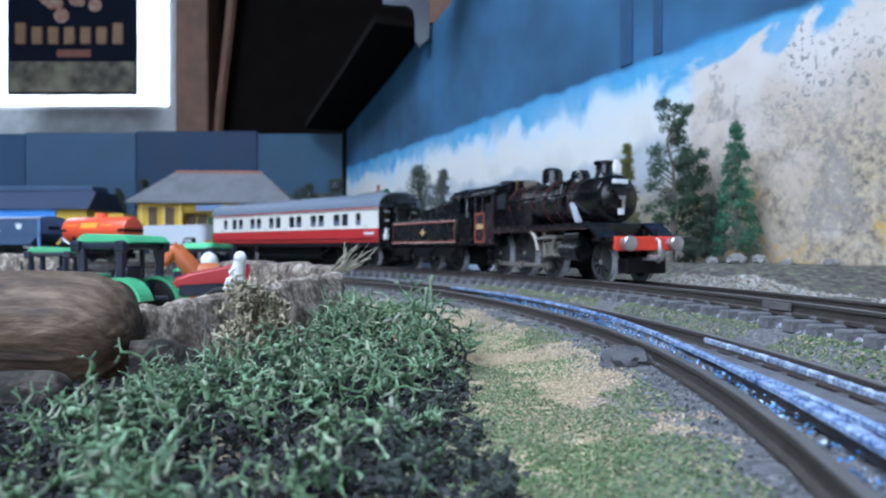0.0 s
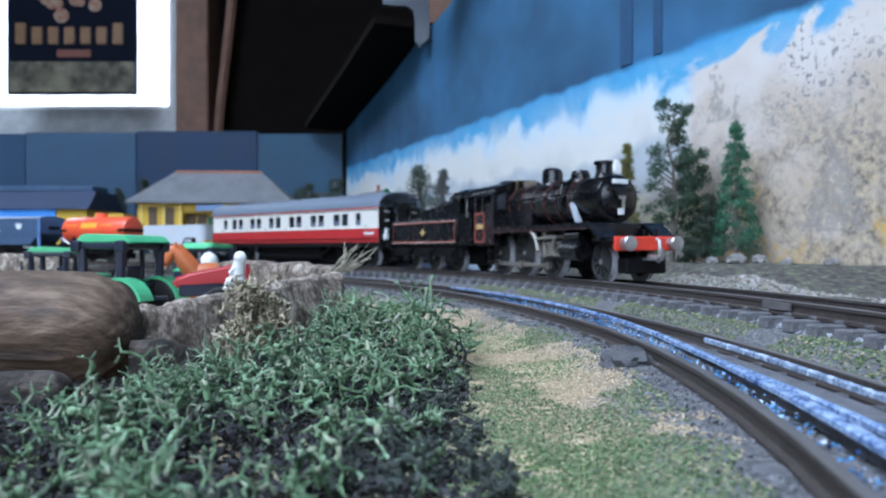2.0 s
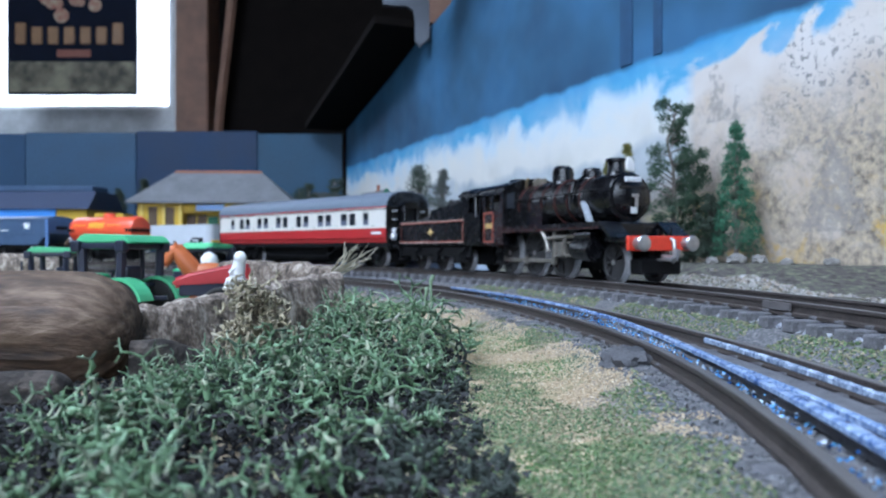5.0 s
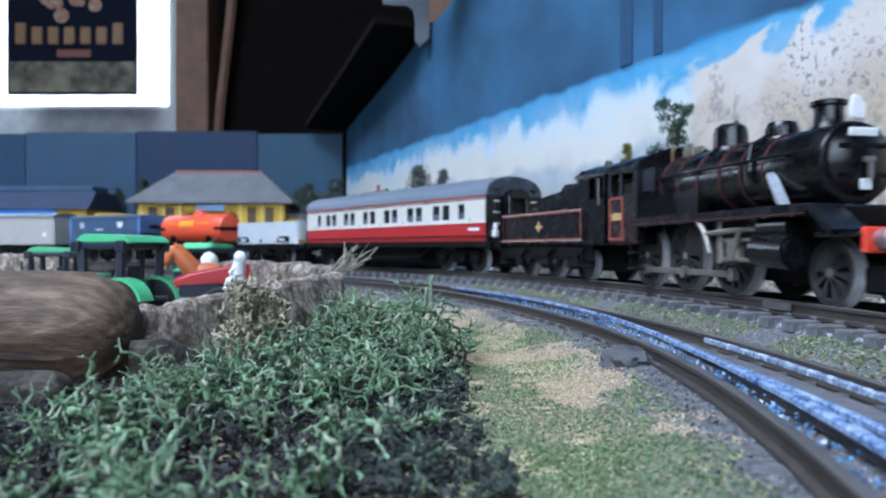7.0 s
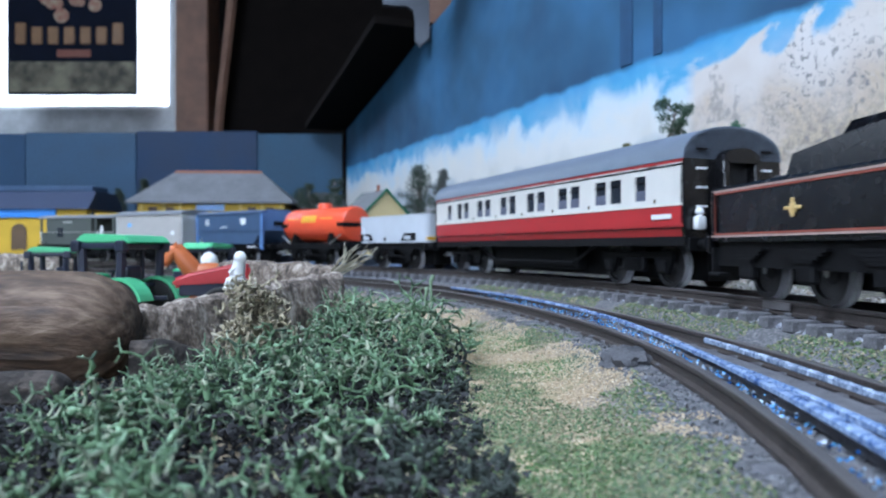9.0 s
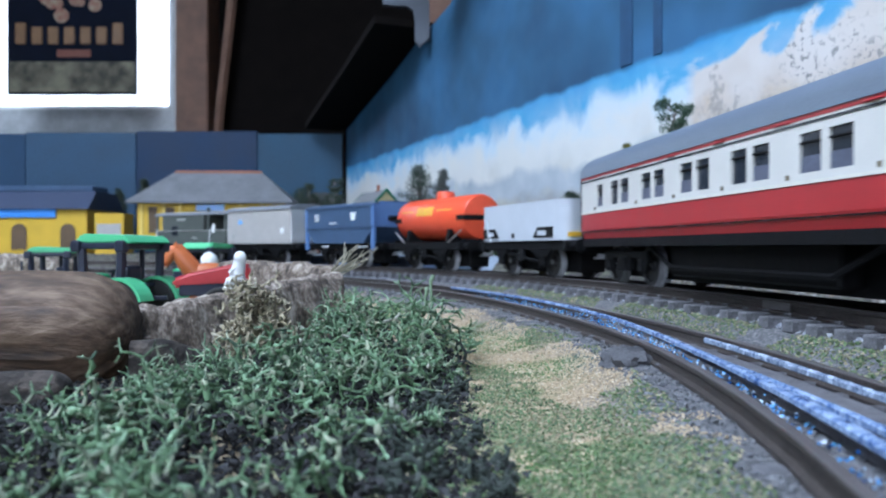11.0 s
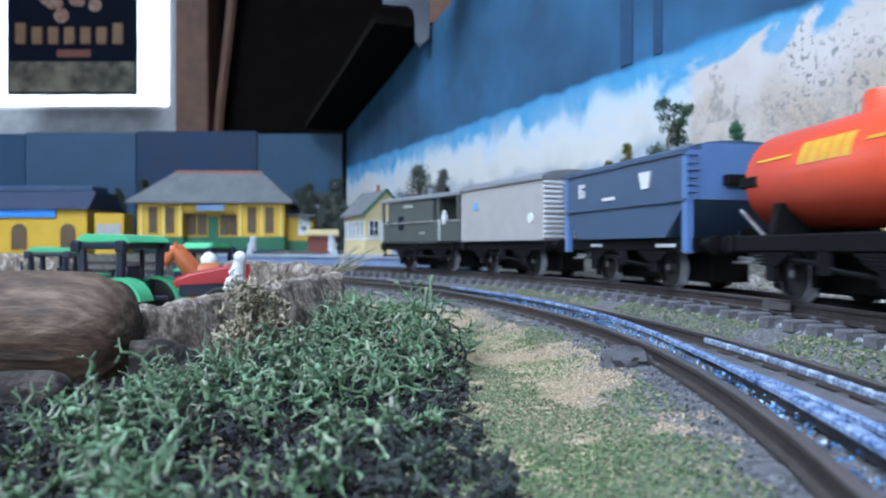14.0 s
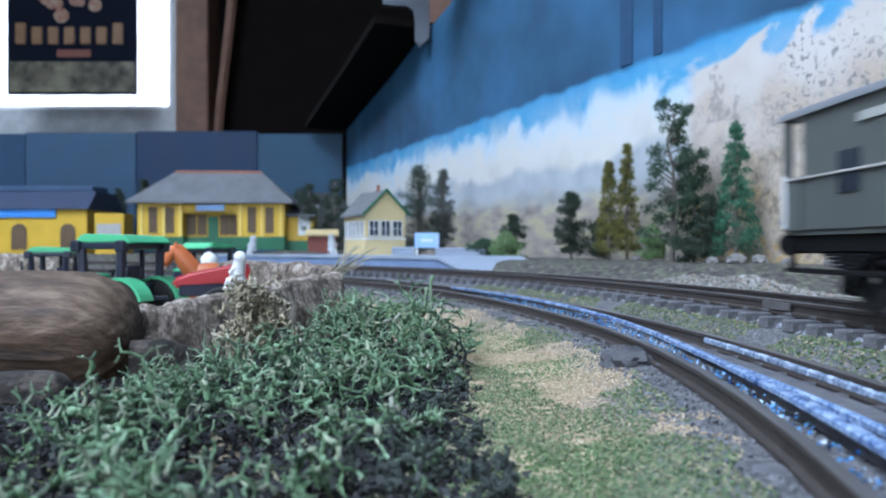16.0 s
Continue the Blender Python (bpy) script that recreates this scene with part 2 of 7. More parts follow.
def train_s(t):
    """Monotone smooth way of the train by time."""
    n = len(TIMES)
    for i in range(n - 1):
        if t <= TIMES[i + 1][0] or i == n - 2:
            break
    h = [TIMES[k + 1][0] - TIMES[k][0] for k in range(n - 1)]
    d = [(TIMES[k + 1][1] - TIMES[k][1]) / h[k] for k in range(n - 1)]

    def slope(k):
        if k == 0:
            return d[0]
        if k == n - 1:
            return d[-1]
        return 0 if d[k - 1] * d[k] <= 0 else 2 * d[k - 1] * d[k] / (d[k - 1] + d[k])
    u = (t - TIMES[i][0]) / h[i]
    return (TIMES[i][1] * (2 * u ** 3 - 3 * u * u + 1) + h[i] * slope(i) * (u ** 3 - 2 * u * u + u)
            + TIMES[i + 1][1] * (3 * u * u - 2 * u ** 3) + h[i] * slope(i + 1) * (u ** 3 - u * u))


RUN = []      # vehicles: thing, centre behind the coach's leading end, half the wheelbase
WHEELS = []   # wheels: part, radius, base pose, vehicle


def vehicle(name, label, category, centre, half, wheelbase):
    ob = thing(name, label, category)
    RUN.append((ob, centre, wheelbase))
    return ob


def wheelset(v, x, r, n=20, spokes=0, gauge=7.2):
    """An axle with two wheels, turning as one part."""
    bm = M()
    cyl(bm, (0, -gauge - 2.6, 0), (0, gauge + 2.6, 0), 1.0, None, 8)
    axle = part("wheelset", bm, STEEL, v, "", True)
    axle.matrix_basis = mm(x, 0, r)
    for sgn in (-1, 1):
        bm = M()
        y, o = sgn * gauge, sgn
        tread = [(r, y + o * 2.2), (r, y + o * 0.4), (r + 0.7, y + o * 0.2), (r + 0.7, y - o * 0.3)]
        if not spokes:
            spin(bm, [(0.9, y - o * 0.3), (0.9, y + o * 2.5), (r * 0.26, y + o * 2.4), (r * 0.34, y + o * 1.3), (r * 0.76, y + o * 1.5), (r * 0.8, y + o * 2.2)] + tread, (0, 0, 0), "y", n)
        else:
            m = spokes * 4
            rings = [[bm.verts.new((q * math.cos(2 * math.pi * k / m), yy, q * math.sin(2 * math.pi * k / m))) for k in range(m)]
                     for q, yy in [(0.9, y), (0.9, y + o * 2.4), (r * 0.25, y + o * 2.4), (r * 0.8, y + o * 2.0), (r * 0.82, y + o * 2.3)] + tread + [(r * 0.8, y), (r * 0.25, y)]]
            fs = []
            for i in range(len(rings)):
                p, q = rings[i], rings[(i + 1) % len(rings)]
                for k in range(m):
                    if i in (2, 9) and k % 4 >= 2 and not (k // 4 in (0, 1, spokes - 1)):
                        continue
                    fs.append(bm.faces.new((p[k], p[(k + 1) % m], q[(k + 1) % m], q[k])))
            for k in range(m):     # the spokes' sides and the rims between them
                gap = k % 4 >= 2 and not (k // 4 in (0, 1, spokes - 1))
                if gap:
                    for a_, b_ in ((2, 10), (3, 9)):
                        fs.append(bm.faces.new((rings[a_][k], rings[a_][(k + 1) % m], rings[b_][(k + 1) % m], rings[b_][k])))
                    for e in ((k,) if k % 4 == 2 else ()) + (((k + 1) % m,) if k % 4 == 3 else ()):
                        fs.append(bm.faces.new((rings[2][e], rings[3][e], rings[9][e], rings[10][e])))
            bmesh.ops.recalc_face_normals(bm, faces=fs)
        wh = part("wheel", bm, WHEEL_DARK, axle, "dirty black wheel with a pale tread", True)
        wh.data.materials.append(TYRE)
        for f in wh.data.polygons:
            c = f.center
            if math.hypot(c.x, c.z) * 1000 > r * 0.94:
                f.material_index = 1
    WHEELS.append((axle, r, x))
    return axle


def buffers(v, x, z=13.5, sgn=1, material=None, length=6.0):
    for y in (-11.5, 11.5):
        bm = M()
        cyl(bm, (x, y, z), (x + sgn * length * 0.55, y, z), 1.7, 1.4, 10)
        cyl(bm, (x + sgn * length * 0.5, y, z), (x + sgn * length * 0.9, y, z), 0.9, None, 8)
        spin(bm, [(0.5, x + sgn * length * 0.85), (2.7, x + sgn * length * 0.9), (2.6, x + sgn * length), (0.6, x + sgn * length * 1.04)], (0, y, z), "x", 14)
        part("buffer", bm, material or FRAME_BLACK, v, "", True)


def hook(v, x, sgn=1):
    bm = M()
    tube(bm, [(x, 0, 9), (x + sgn * 5, 0, 8.6), (x + sgn * 7.5, 0, 9.4), (x + sgn * 8, 0, 11.4)], 0.9, 6)
    box(bm, min(x, x + sgn * 5), max(x, x + sgn * 5), -2.6, 2.6, 7.6, 8.4, 0.2)
    part("coupling_hook", bm, STEEL, v)


def four_wheel_chassis(v, half, wb, r=6.3):
    """Solebars, headstocks, springs, axle guards, brake gear and wheels of a wagon."""
    bm = M()
    for y in (-13.5, 13.5):
        box(bm, -half, half, y - 1, y + 1, 11.2, 14.8, 0.25)
        box(bm, -half, half, y - 1.5 * (1 if y > 0 else -1) - 0.4, y - 1.5 * (1 if y > 0 else -1) + 0.4, 14.0, 14.8)
    for x in (-half, half):
        box(bm, x - 1.2, x + 1.2, -15.5, 15.5, 10.8, 15, 0.3)
    box(bm, -half, half, -13, 13, 13.6, 15)
    part("underframe", bm, FRAME_BLACK, v)
    # black block between the wheels, standing for the shadow under the wagon
    bm = M()
    box(bm, -half + 3, half - 3, -6, 6, 2.2, 13.8, 0.6)
    part("under_shade_block", bm, FRAME_BLACK, v)
    for x in (-wb, wb):
        for y in (-13.4, 13.4):
            bm = M()
            o = 1 if y > 0 else -1
            prism(bm, [(x - 5.5, 11.4), (x - 2.2, 4.6), (x + 2.2, 4.6), (x + 5.5, 11.4)], "y", y - 0.4, y + 0.4)
            box(bm, x - 2, x + 2, y + o * 0.4 - 1.1, y + o * 0.4 + 1.1, 4.6, 8.4, 0.4)
            for k in range(4):
                box(bm, x - 8 + k * 1.3, x + 8 - k * 1.3, y + o * 0.9 - 0.8, y + o * 0.9 + 0.8, 10.4 - k * 0.75, 11.0 - k * 0.75)
            part("axle_guard", bm, FRAME_BLACK, v)
        wheelset(v, x, r)
    for y in (-13.8, 13.8):
        bm = M()
        tube(bm, [(-wb + 4, y, 9.5), (-4, y, 9), (4, y, 7.5), (wb - 2, y, 6.5)], 0.55, 5)
        box(bm, -2.2, 2.2, y - 0.5, y + 0.5, 6.5, 11.5, 0.2)
        for x in (-wb + r + 1.5, wb - r - 1.5):
            box(bm, x - 1, x + 1, y * 0.62 - 1, y * 0.62 + 1, 3.5, 9.5, 0.4)
        part("brake_gear", bm, FRAME_BLACK, v)
    for sgn in (-1, 1):
        buffers(v, sgn * (half + 1), 12.8, sgn)
        hook(v, sgn * (half + 1), sgn)


def plate(v, x0, x1, z0, z1, y, material, name="lettering_bar", label="", th=0.3):
    bm = M()
    box(bm, x0, x1, y - th, y + th, z0, z1)
    return part(name, bm, material, v, label)


def frame_lines(v, x0, x1, z0, z1, y, w, material, name="lining"):
    bm = M()
    for a, b, c, d in ((x0, x1, z0, z0 + w), (x0, x1, z1 - w, z1), (x0, x0 + w, z0 + w, z1 - w), (x1 - w, x1, z0 + w, z1 - w)):
        box(bm, a, b, y - 0.25, y + 0.25, c, d)
    return part(name, bm, material, v)


# ---- locomotive ----
SAFETY = mat("dull_bronze", (0.16, 0.14, 0.11), 0.4, 0.6, 0.3, 300, 0.1)
PIPE_GREY = mat("pale_worn_grey", (0.42, 0.45, 0.5), 0.5, 0.2, 0.35, 500, 0.3)


def make_locomotive():
    v = vehicle("steam_locomotive", "lined black model steam locomotive with red buffer beam", "locomotive", 174, 64, 28)
    bm = M()  # boiler barrel tapering to the firebox
    spin(bm, [(9.2, -34), (9.6, -33), (9.6, -12), (8.9, 10), (8.9, 22)], (0, 0, 30.5), "x", 28)
    prism(bm, [(-9.4, 19), (-9.4, 31), (9.4, 31), (9.4, 19)], "x", -34, -8)
    part("boiler", bm, BLACK, v, "", True)
    bm = M()
    spin(bm, [(9.0, 22), (9.2, 22.2), (9.2, 41), (8.8, 41.8), (8.2, 42.0)], (0, 0, 30.2), "x", 28)
    part("smokebox", bm, BLACK, v, "", True)
    bm = M()
    spin(bm, [(7.6, 41.6), (7.4, 42.6), (5.5, 43.8), (2.5, 44.4), (0.4, 44.6)], (0, 0, 30.5), "x", 28)
    for a in (-25, 25):
        box(bm, 42.8, 44.4, -5.5, 5.5, 30.5 + a / 8 - 0.4, 30.5 + a / 8 + 0.4)
    door = part("smokebox_door", bm, BLACK, v, "", True)
    bm = M()
    cyl(bm, (44, 0, 30.5), (46.6, 0, 30.5), 0.6, None, 8)
    box(bm, 45.6, 46.2, -0.5, 0.5, 26.5, 31)
    box(bm, 46.2, 46.7, -2.2, 0.6, 30, 31)
    part("door_handle", bm, STEEL, door)
    bm = M()
    box(bm, 43.4, 44.2, -3.4, 3.4, 35.6, 37.4, 0.2)
    part("number_plate", bm, PRINT_WHITE, v, "small white plate on the smokebox door")
    bm = M()
    box(bm, 44.0, 44.8, -1.3, 1.3, 24.2, 26.6, 0.2)
    part("shed_plate", bm, PRINT_WHITE, v)
    for x in (-30, -19.5, -8.5, 2.5, 12, 21.6):
        bm = M()
        rr = 9.75 if x < -10 else 9.75 - (x + 12) * 0.02
        if x > 8:
            rr = 9.1
        for k in (0.0,):
            spin(bm, [(rr - 0.4, x + k - 0.5), (rr + 0.1, x + k - 0.42), (rr + 0.1, x + k + 0.42), (rr - 0.4, x + k + 0.5)], (0, 0, 30.5), "x", 28)
        part("boiler_band", bm, BAND_RED, v, "thin red lined boiler band", True)
    bm = M()  # chimney
    spin(bm, [(5.4, 37.4), (4.0, 38.6), (3.3, 39.6), (3.1, 43.6), (3.9, 44.0), (3.9, 44.9), (3.1, 45.2), (2.5, 44.9), (2.4, 41)], (33.0, 0, 0), "z", 24)
    part("chimney", bm, BLACK, v, "", True)
    bm = M()
    spin(bm, [(6.4, 37.8), (4.9, 39.2), (4.6, 40.2), (4.6, 43.6), (4.2, 45.3), (2.8, 46.3), (0.4, 46.7)], (-7.2, 0, 0), "z", 24)
    part("dome", bm, BLACK, v, "", True)
    bm = M()
    spin(bm, [(5.6, 37.6), (4.3, 38.8), (4.0, 39.6), (3.9, 41.6), (3.2, 43), (0.4, 43.6)], (16, 0, 0), "z", 24)
    for sgn in (-1, 1):
        tube(bm, [(16, sgn * 3, 40), (16, sgn * 8, 37.2), (16, sgn * 10, 32), (16, sgn * 10, 27)], 0.7, 6)
    part("top_feed", bm, BLACK, v, "", True)
    bm = M()
    for x in (-30, -28, -26):
        cyl(bm, (x, 1.6, 39.4), (x, 1.6, 43), 0.9, 0.6, 8)
        cyl(bm, (x, -1.6, 39.4), (x, -1.6, 43), 0.9, 0.6, 8)
    part("safety_valves", bm, SAFETY, v)
    bm = M()
    tube(bm, [(-31.5, -5, 38), (-31.5, -5, 42), (-31.5, -4, 43.2)], 0.7, 8)
    part("whistle", bm, BRASS, v)
    # running plate with valances and drop to the front platform
    for sgn in (-1, 1):
        bm = M()
        a, b = sorted((sgn * 8, sgn * 16))
        box(bm, -34, 47, a, b, 20.0, 21.2, 0.2)
        c, d = sorted((sgn * 15.2, sgn * 16))
        box(bm, -34, 47, c, d, 18.6, 20.4)
        prism(bm, [(47, 21.2), (47, 20), (54, 14.6), (55, 15.6)], "y", a, b)
        part("running_plate", bm, BLACK, v)
        bm = M()
        box(bm, -35, 47, sgn * 16.05 - 0.15, sgn * 16.05 + 0.15, 19.0, 19.3)
        part("lining", bm, BAND_RED, v)
        bm = M()   # steam pipe
        prism(bm, [(25, 29.5), (27.4, 29.5), (33, 21.3), (30, 21.3)], "y", sgn * 10.0 - 1.2, sgn * 10.0 + 1.2)
        bmesh.ops.bevel(bm, geom=bm.edges[:], offset=0.6, segments=2, affect="EDGES")
        part("steam_pipe", bm, PIPE_GREY, v, "pale worn steam pipe")
        bm = M()
        tube(bm, [(-33, sgn * 10.4, 33), (-10, sgn * 10.4, 33), (41, sgn * 10.2, 33)], 0.35, 5)
        for x in (-28, -8, 12, 32):
            cyl(bm, (x, sgn * 9, 33), (x, sgn * 10.6, 33), 0.6, None, 6)
        part("handrail", bm, FRAME_BLACK, v)
        bm = M()   # cylinder and slide bars
        cyl(bm, (27, sgn * 12.6, 11.5), (39, sgn * 12.6, 11.0), 4.0, None, 16)
        cyl(bm, (39, sgn * 12.6, 11), (40, sgn * 12.6, 11), 3.2, None, 16)
        cyl(bm, (28, sgn * 12.4, 16.6), (39, sgn * 12.4, 16.6), 2.6, None, 14)
        box(bm, 28, 38.4, sgn * 11.6 - 2.4, sgn * 11.6 + 2.4, 11, 17, 0.6)
        part("cylinder", bm, BLACK, v, "", True)
        bm = M()
        for z in (8.6, 13.4):
            box(bm, 11, 27, sgn * 13.4 - 0.6, sgn * 13.4 + 0.6, z, z + 1, 0.2)
            part("slide_bar", bm, ROD, v, "worn bright slide bar")
            bm = M()
        box(bm, 10, 12.4, sgn * 12 - 2.4, sgn * 12 + 3, 8, 20, 0.4)
        box(bm, 15, 20, sgn * 13.4 - 1.2, sgn * 13.4 + 1.2, 8.8, 14.2, 0.4)
        part("crosshead_bracket", bm, ROD, v, "worn bright bracket and crosshead")
        bm = M()
        tube(bm, [(3, sgn * 15.2, 19), (7, sgn * 15.4, 15.5), (9, sgn * 15.4, 10.5)], 0.9, 6)
        tube(bm, [(7, sgn * 15.4, 15.5), (18, sgn * 14.6, 16.2), (28, sgn * 13, 16.6)], 0.7, 6)
        tube(bm, [(21, sgn * 14.6, 16), (18, sgn * 14.6, 9)], 0.7, 6)
        part("valve_gear", bm, ROD, v, "", True)
        bm = M()
        box(bm, -52, 44, sgn * 6 - 0.8, sgn * 6 + 0.8, 6, 20)
        part("frame_plate", bm, FRAME_BLACK, v)
        for k, z in enumerate((5.5, 10.5)):   # cab steps
            bm = M()
            box(bm, -40, -34, sgn * 14.5 - 1.8, sgn * 14.5 + 1.8, z - 0.4, z + 0.4, 0.15)
            box(bm, -40, -39.4, sgn * 14 - 1.4, sgn * 14 + 1.4, z, z + 6)
            part("step", bm, FRAME_BLACK, v)
        # cab side sheet, with a window through it
        y0, y1 = sorted((sgn * 15.2, sgn * 16.0))
        bm = M()
        box(bm, -56, -33, y0, y1, 13.5, 29)
        box(bm, -56, -53.5, y0, y1, 29, 37)
        box(bm, -46.5, -44.5, y0, y1, 29, 37)
        box(bm, -36, -33, y0, y1, 29, 37)
        box(bm, -56, -33, y0, y1, 36.4, 38)
        side = part("cab_side", bm, BLACK, v)
        frame_lines(v, -54.5, -43.5, 14.5, 28.6, sgn * 16.1, 0.8, LINING_RED)
        bm = M()
        for k in range(3):
            box(bm, -52.5 + k * 2.6, -50.4 + k * 2.6, sgn * 16.1 - 0.15, sgn * 16.1 + 0.15, 21, 23.4)
        part("number_bar", bm, GOLD, v, "unreadable gold cab number bars")
    bm = M()
    roof = [(-16, 37.4), (-15.6, 38.6), (-12, 41), (-6, 42.8), (0, 43.4), (6, 42.8), (12, 41), (15.6, 38.6), (16, 37.4), (12, 39.4), (6, 41.4), (0, 42), (-6, 41.4), (-12, 39.4)]
    prism(bm, roof, "x", -58, -32)
    box(bm, -50, -42, -5, 5, 42.2, 43.9, 0.3)
    part("cab_roof", bm, BLACK, v, "", True)
    bm = M()
    prism(bm, [(-15.2, 14), (-15.2, 38), (-8, 41.4), (8, 41.4), (15.2, 38), (15.2, 14)], "x", -33.8, -33)
    box(bm, -56, -33, -15, 15, 13, 14)
    part("cab_front", bm, BLACK, v)
    for y in (-12.2, 12.2):
        bm = M()
        prism(bm, [(y - 1.9, 29.5), (y - 1.9, 36.0), (y + 1.9 * (1 if y < 0 else 0.6), 37.2 if y < 0 else 36.0), (y + 1.9, 29.5)], "x", -33.0, -32.6)
        part("spectacle_window", bm, GLAZING, v, "dark cab spectacle glass")
    bm = M()
    box(bm, 47, 59.5, -14, 14, 14.2, 15.2, 0.2)
    box(bm, 41, 47, -11, 11, 15, 21, 0.5)
    part("front_platform", bm, BLACK, v)
    bm = M()
    box(bm, 59.0, 60.6, -13.2, 13.2, 11.0, 16.0, 0.3)
    part("buffer_beam", bm, BUFFER_RED, v, "bright red buffer beam")
    for y in (-9.6, 9.6):
        bm = M()
        cyl(bm, (60.2, y, 13.5), (63.6, y, 13.5), 2.2, 1.8, 14)
        spin(bm, [(1.2, 62.6), (2.5, 63.6), (2.7, 64.2), (2.4, 64.7), (0.5, 65.0)], (0, y, 13.5), "x", 20)
        part("buffer", bm, STEEL, v, "bright steel buffer", True)
    hook(v, 61, 1)
    bm = M()
    tube(bm, [(61, 3.4, 15), (62.4, 3.4, 14.4), (62.8, 3.4, 10), (62, 3.2, 7)], 0.7, 6)
    part("brake_hose", bm, STEEL, v)
    for y in (-5, 0, 5):
        bm = M()
        cyl(bm, (58.6, y, 15.2), (58.6, y, 18.4), 0.5, None, 6)
        part("lamp_iron", bm, FRAME_BLACK, v)
    # flat white head lamp on top of the smokebox
    bm = M()
    prism(bm, [(-1.7, 39.8), (1.5, 39.4), (1.8, 42.6), (0.4, 44.6), (-1.2, 44.9), (-1.9, 42.4)], "x", 41.4, 42.5)
    bmesh.ops.bevel(bm, geom=bm.edges[:], offset=0.25, segments=2, affect="EDGES")
    part("head_lamp", bm, WHITE, v, "white head lamp on the smokebox", True)
    for x in (-39, -14.5, 10):
        wheelset(v, x, 9.8, 28, 14)
    wheelset(v, 46.0, 6.9, 24, 10)
    bm = M()
    box(bm, 38, 56, -5, 5, 5.5, 9, 0.5)
    box(bm, 54, 60, -8.4, 8.4, 3.0, 8.4, 0.6)
    part("pony_truck", bm, FRAME_BLACK, v)
    for sgn in (-1, 1):   # coupling rods swing round with the wheels
        bm = M()
        box(bm, -40, 11, sgn * 10.8 - 0.5, sgn * 10.8 + 0.5, -0.9, 0.9, 0.3)
        for x in (-39, -14.5, 10):
            cyl(bm, (x, sgn * 10.2, 0), (x, sgn * 11.8, 0), 1.7, None, 12)
        rod = part("coupling_rod", bm, ROD, v, "worn bright coupling rod")
        RODS.append((rod, 9.8, 5.0))
    # black block added to stand for the dark inside of the cab
    bm = M()
    box(bm, -52, -34.2, -14, 14, 14, 33, 0.5)
    part("cab_shade_block", bm, COAL, v)
    bm = M()
    box(bm, -54, 46, -5, 5, 4, 19)
    part("ash_pan", bm, FRAME_BLACK, v)
    return v


RODS = []


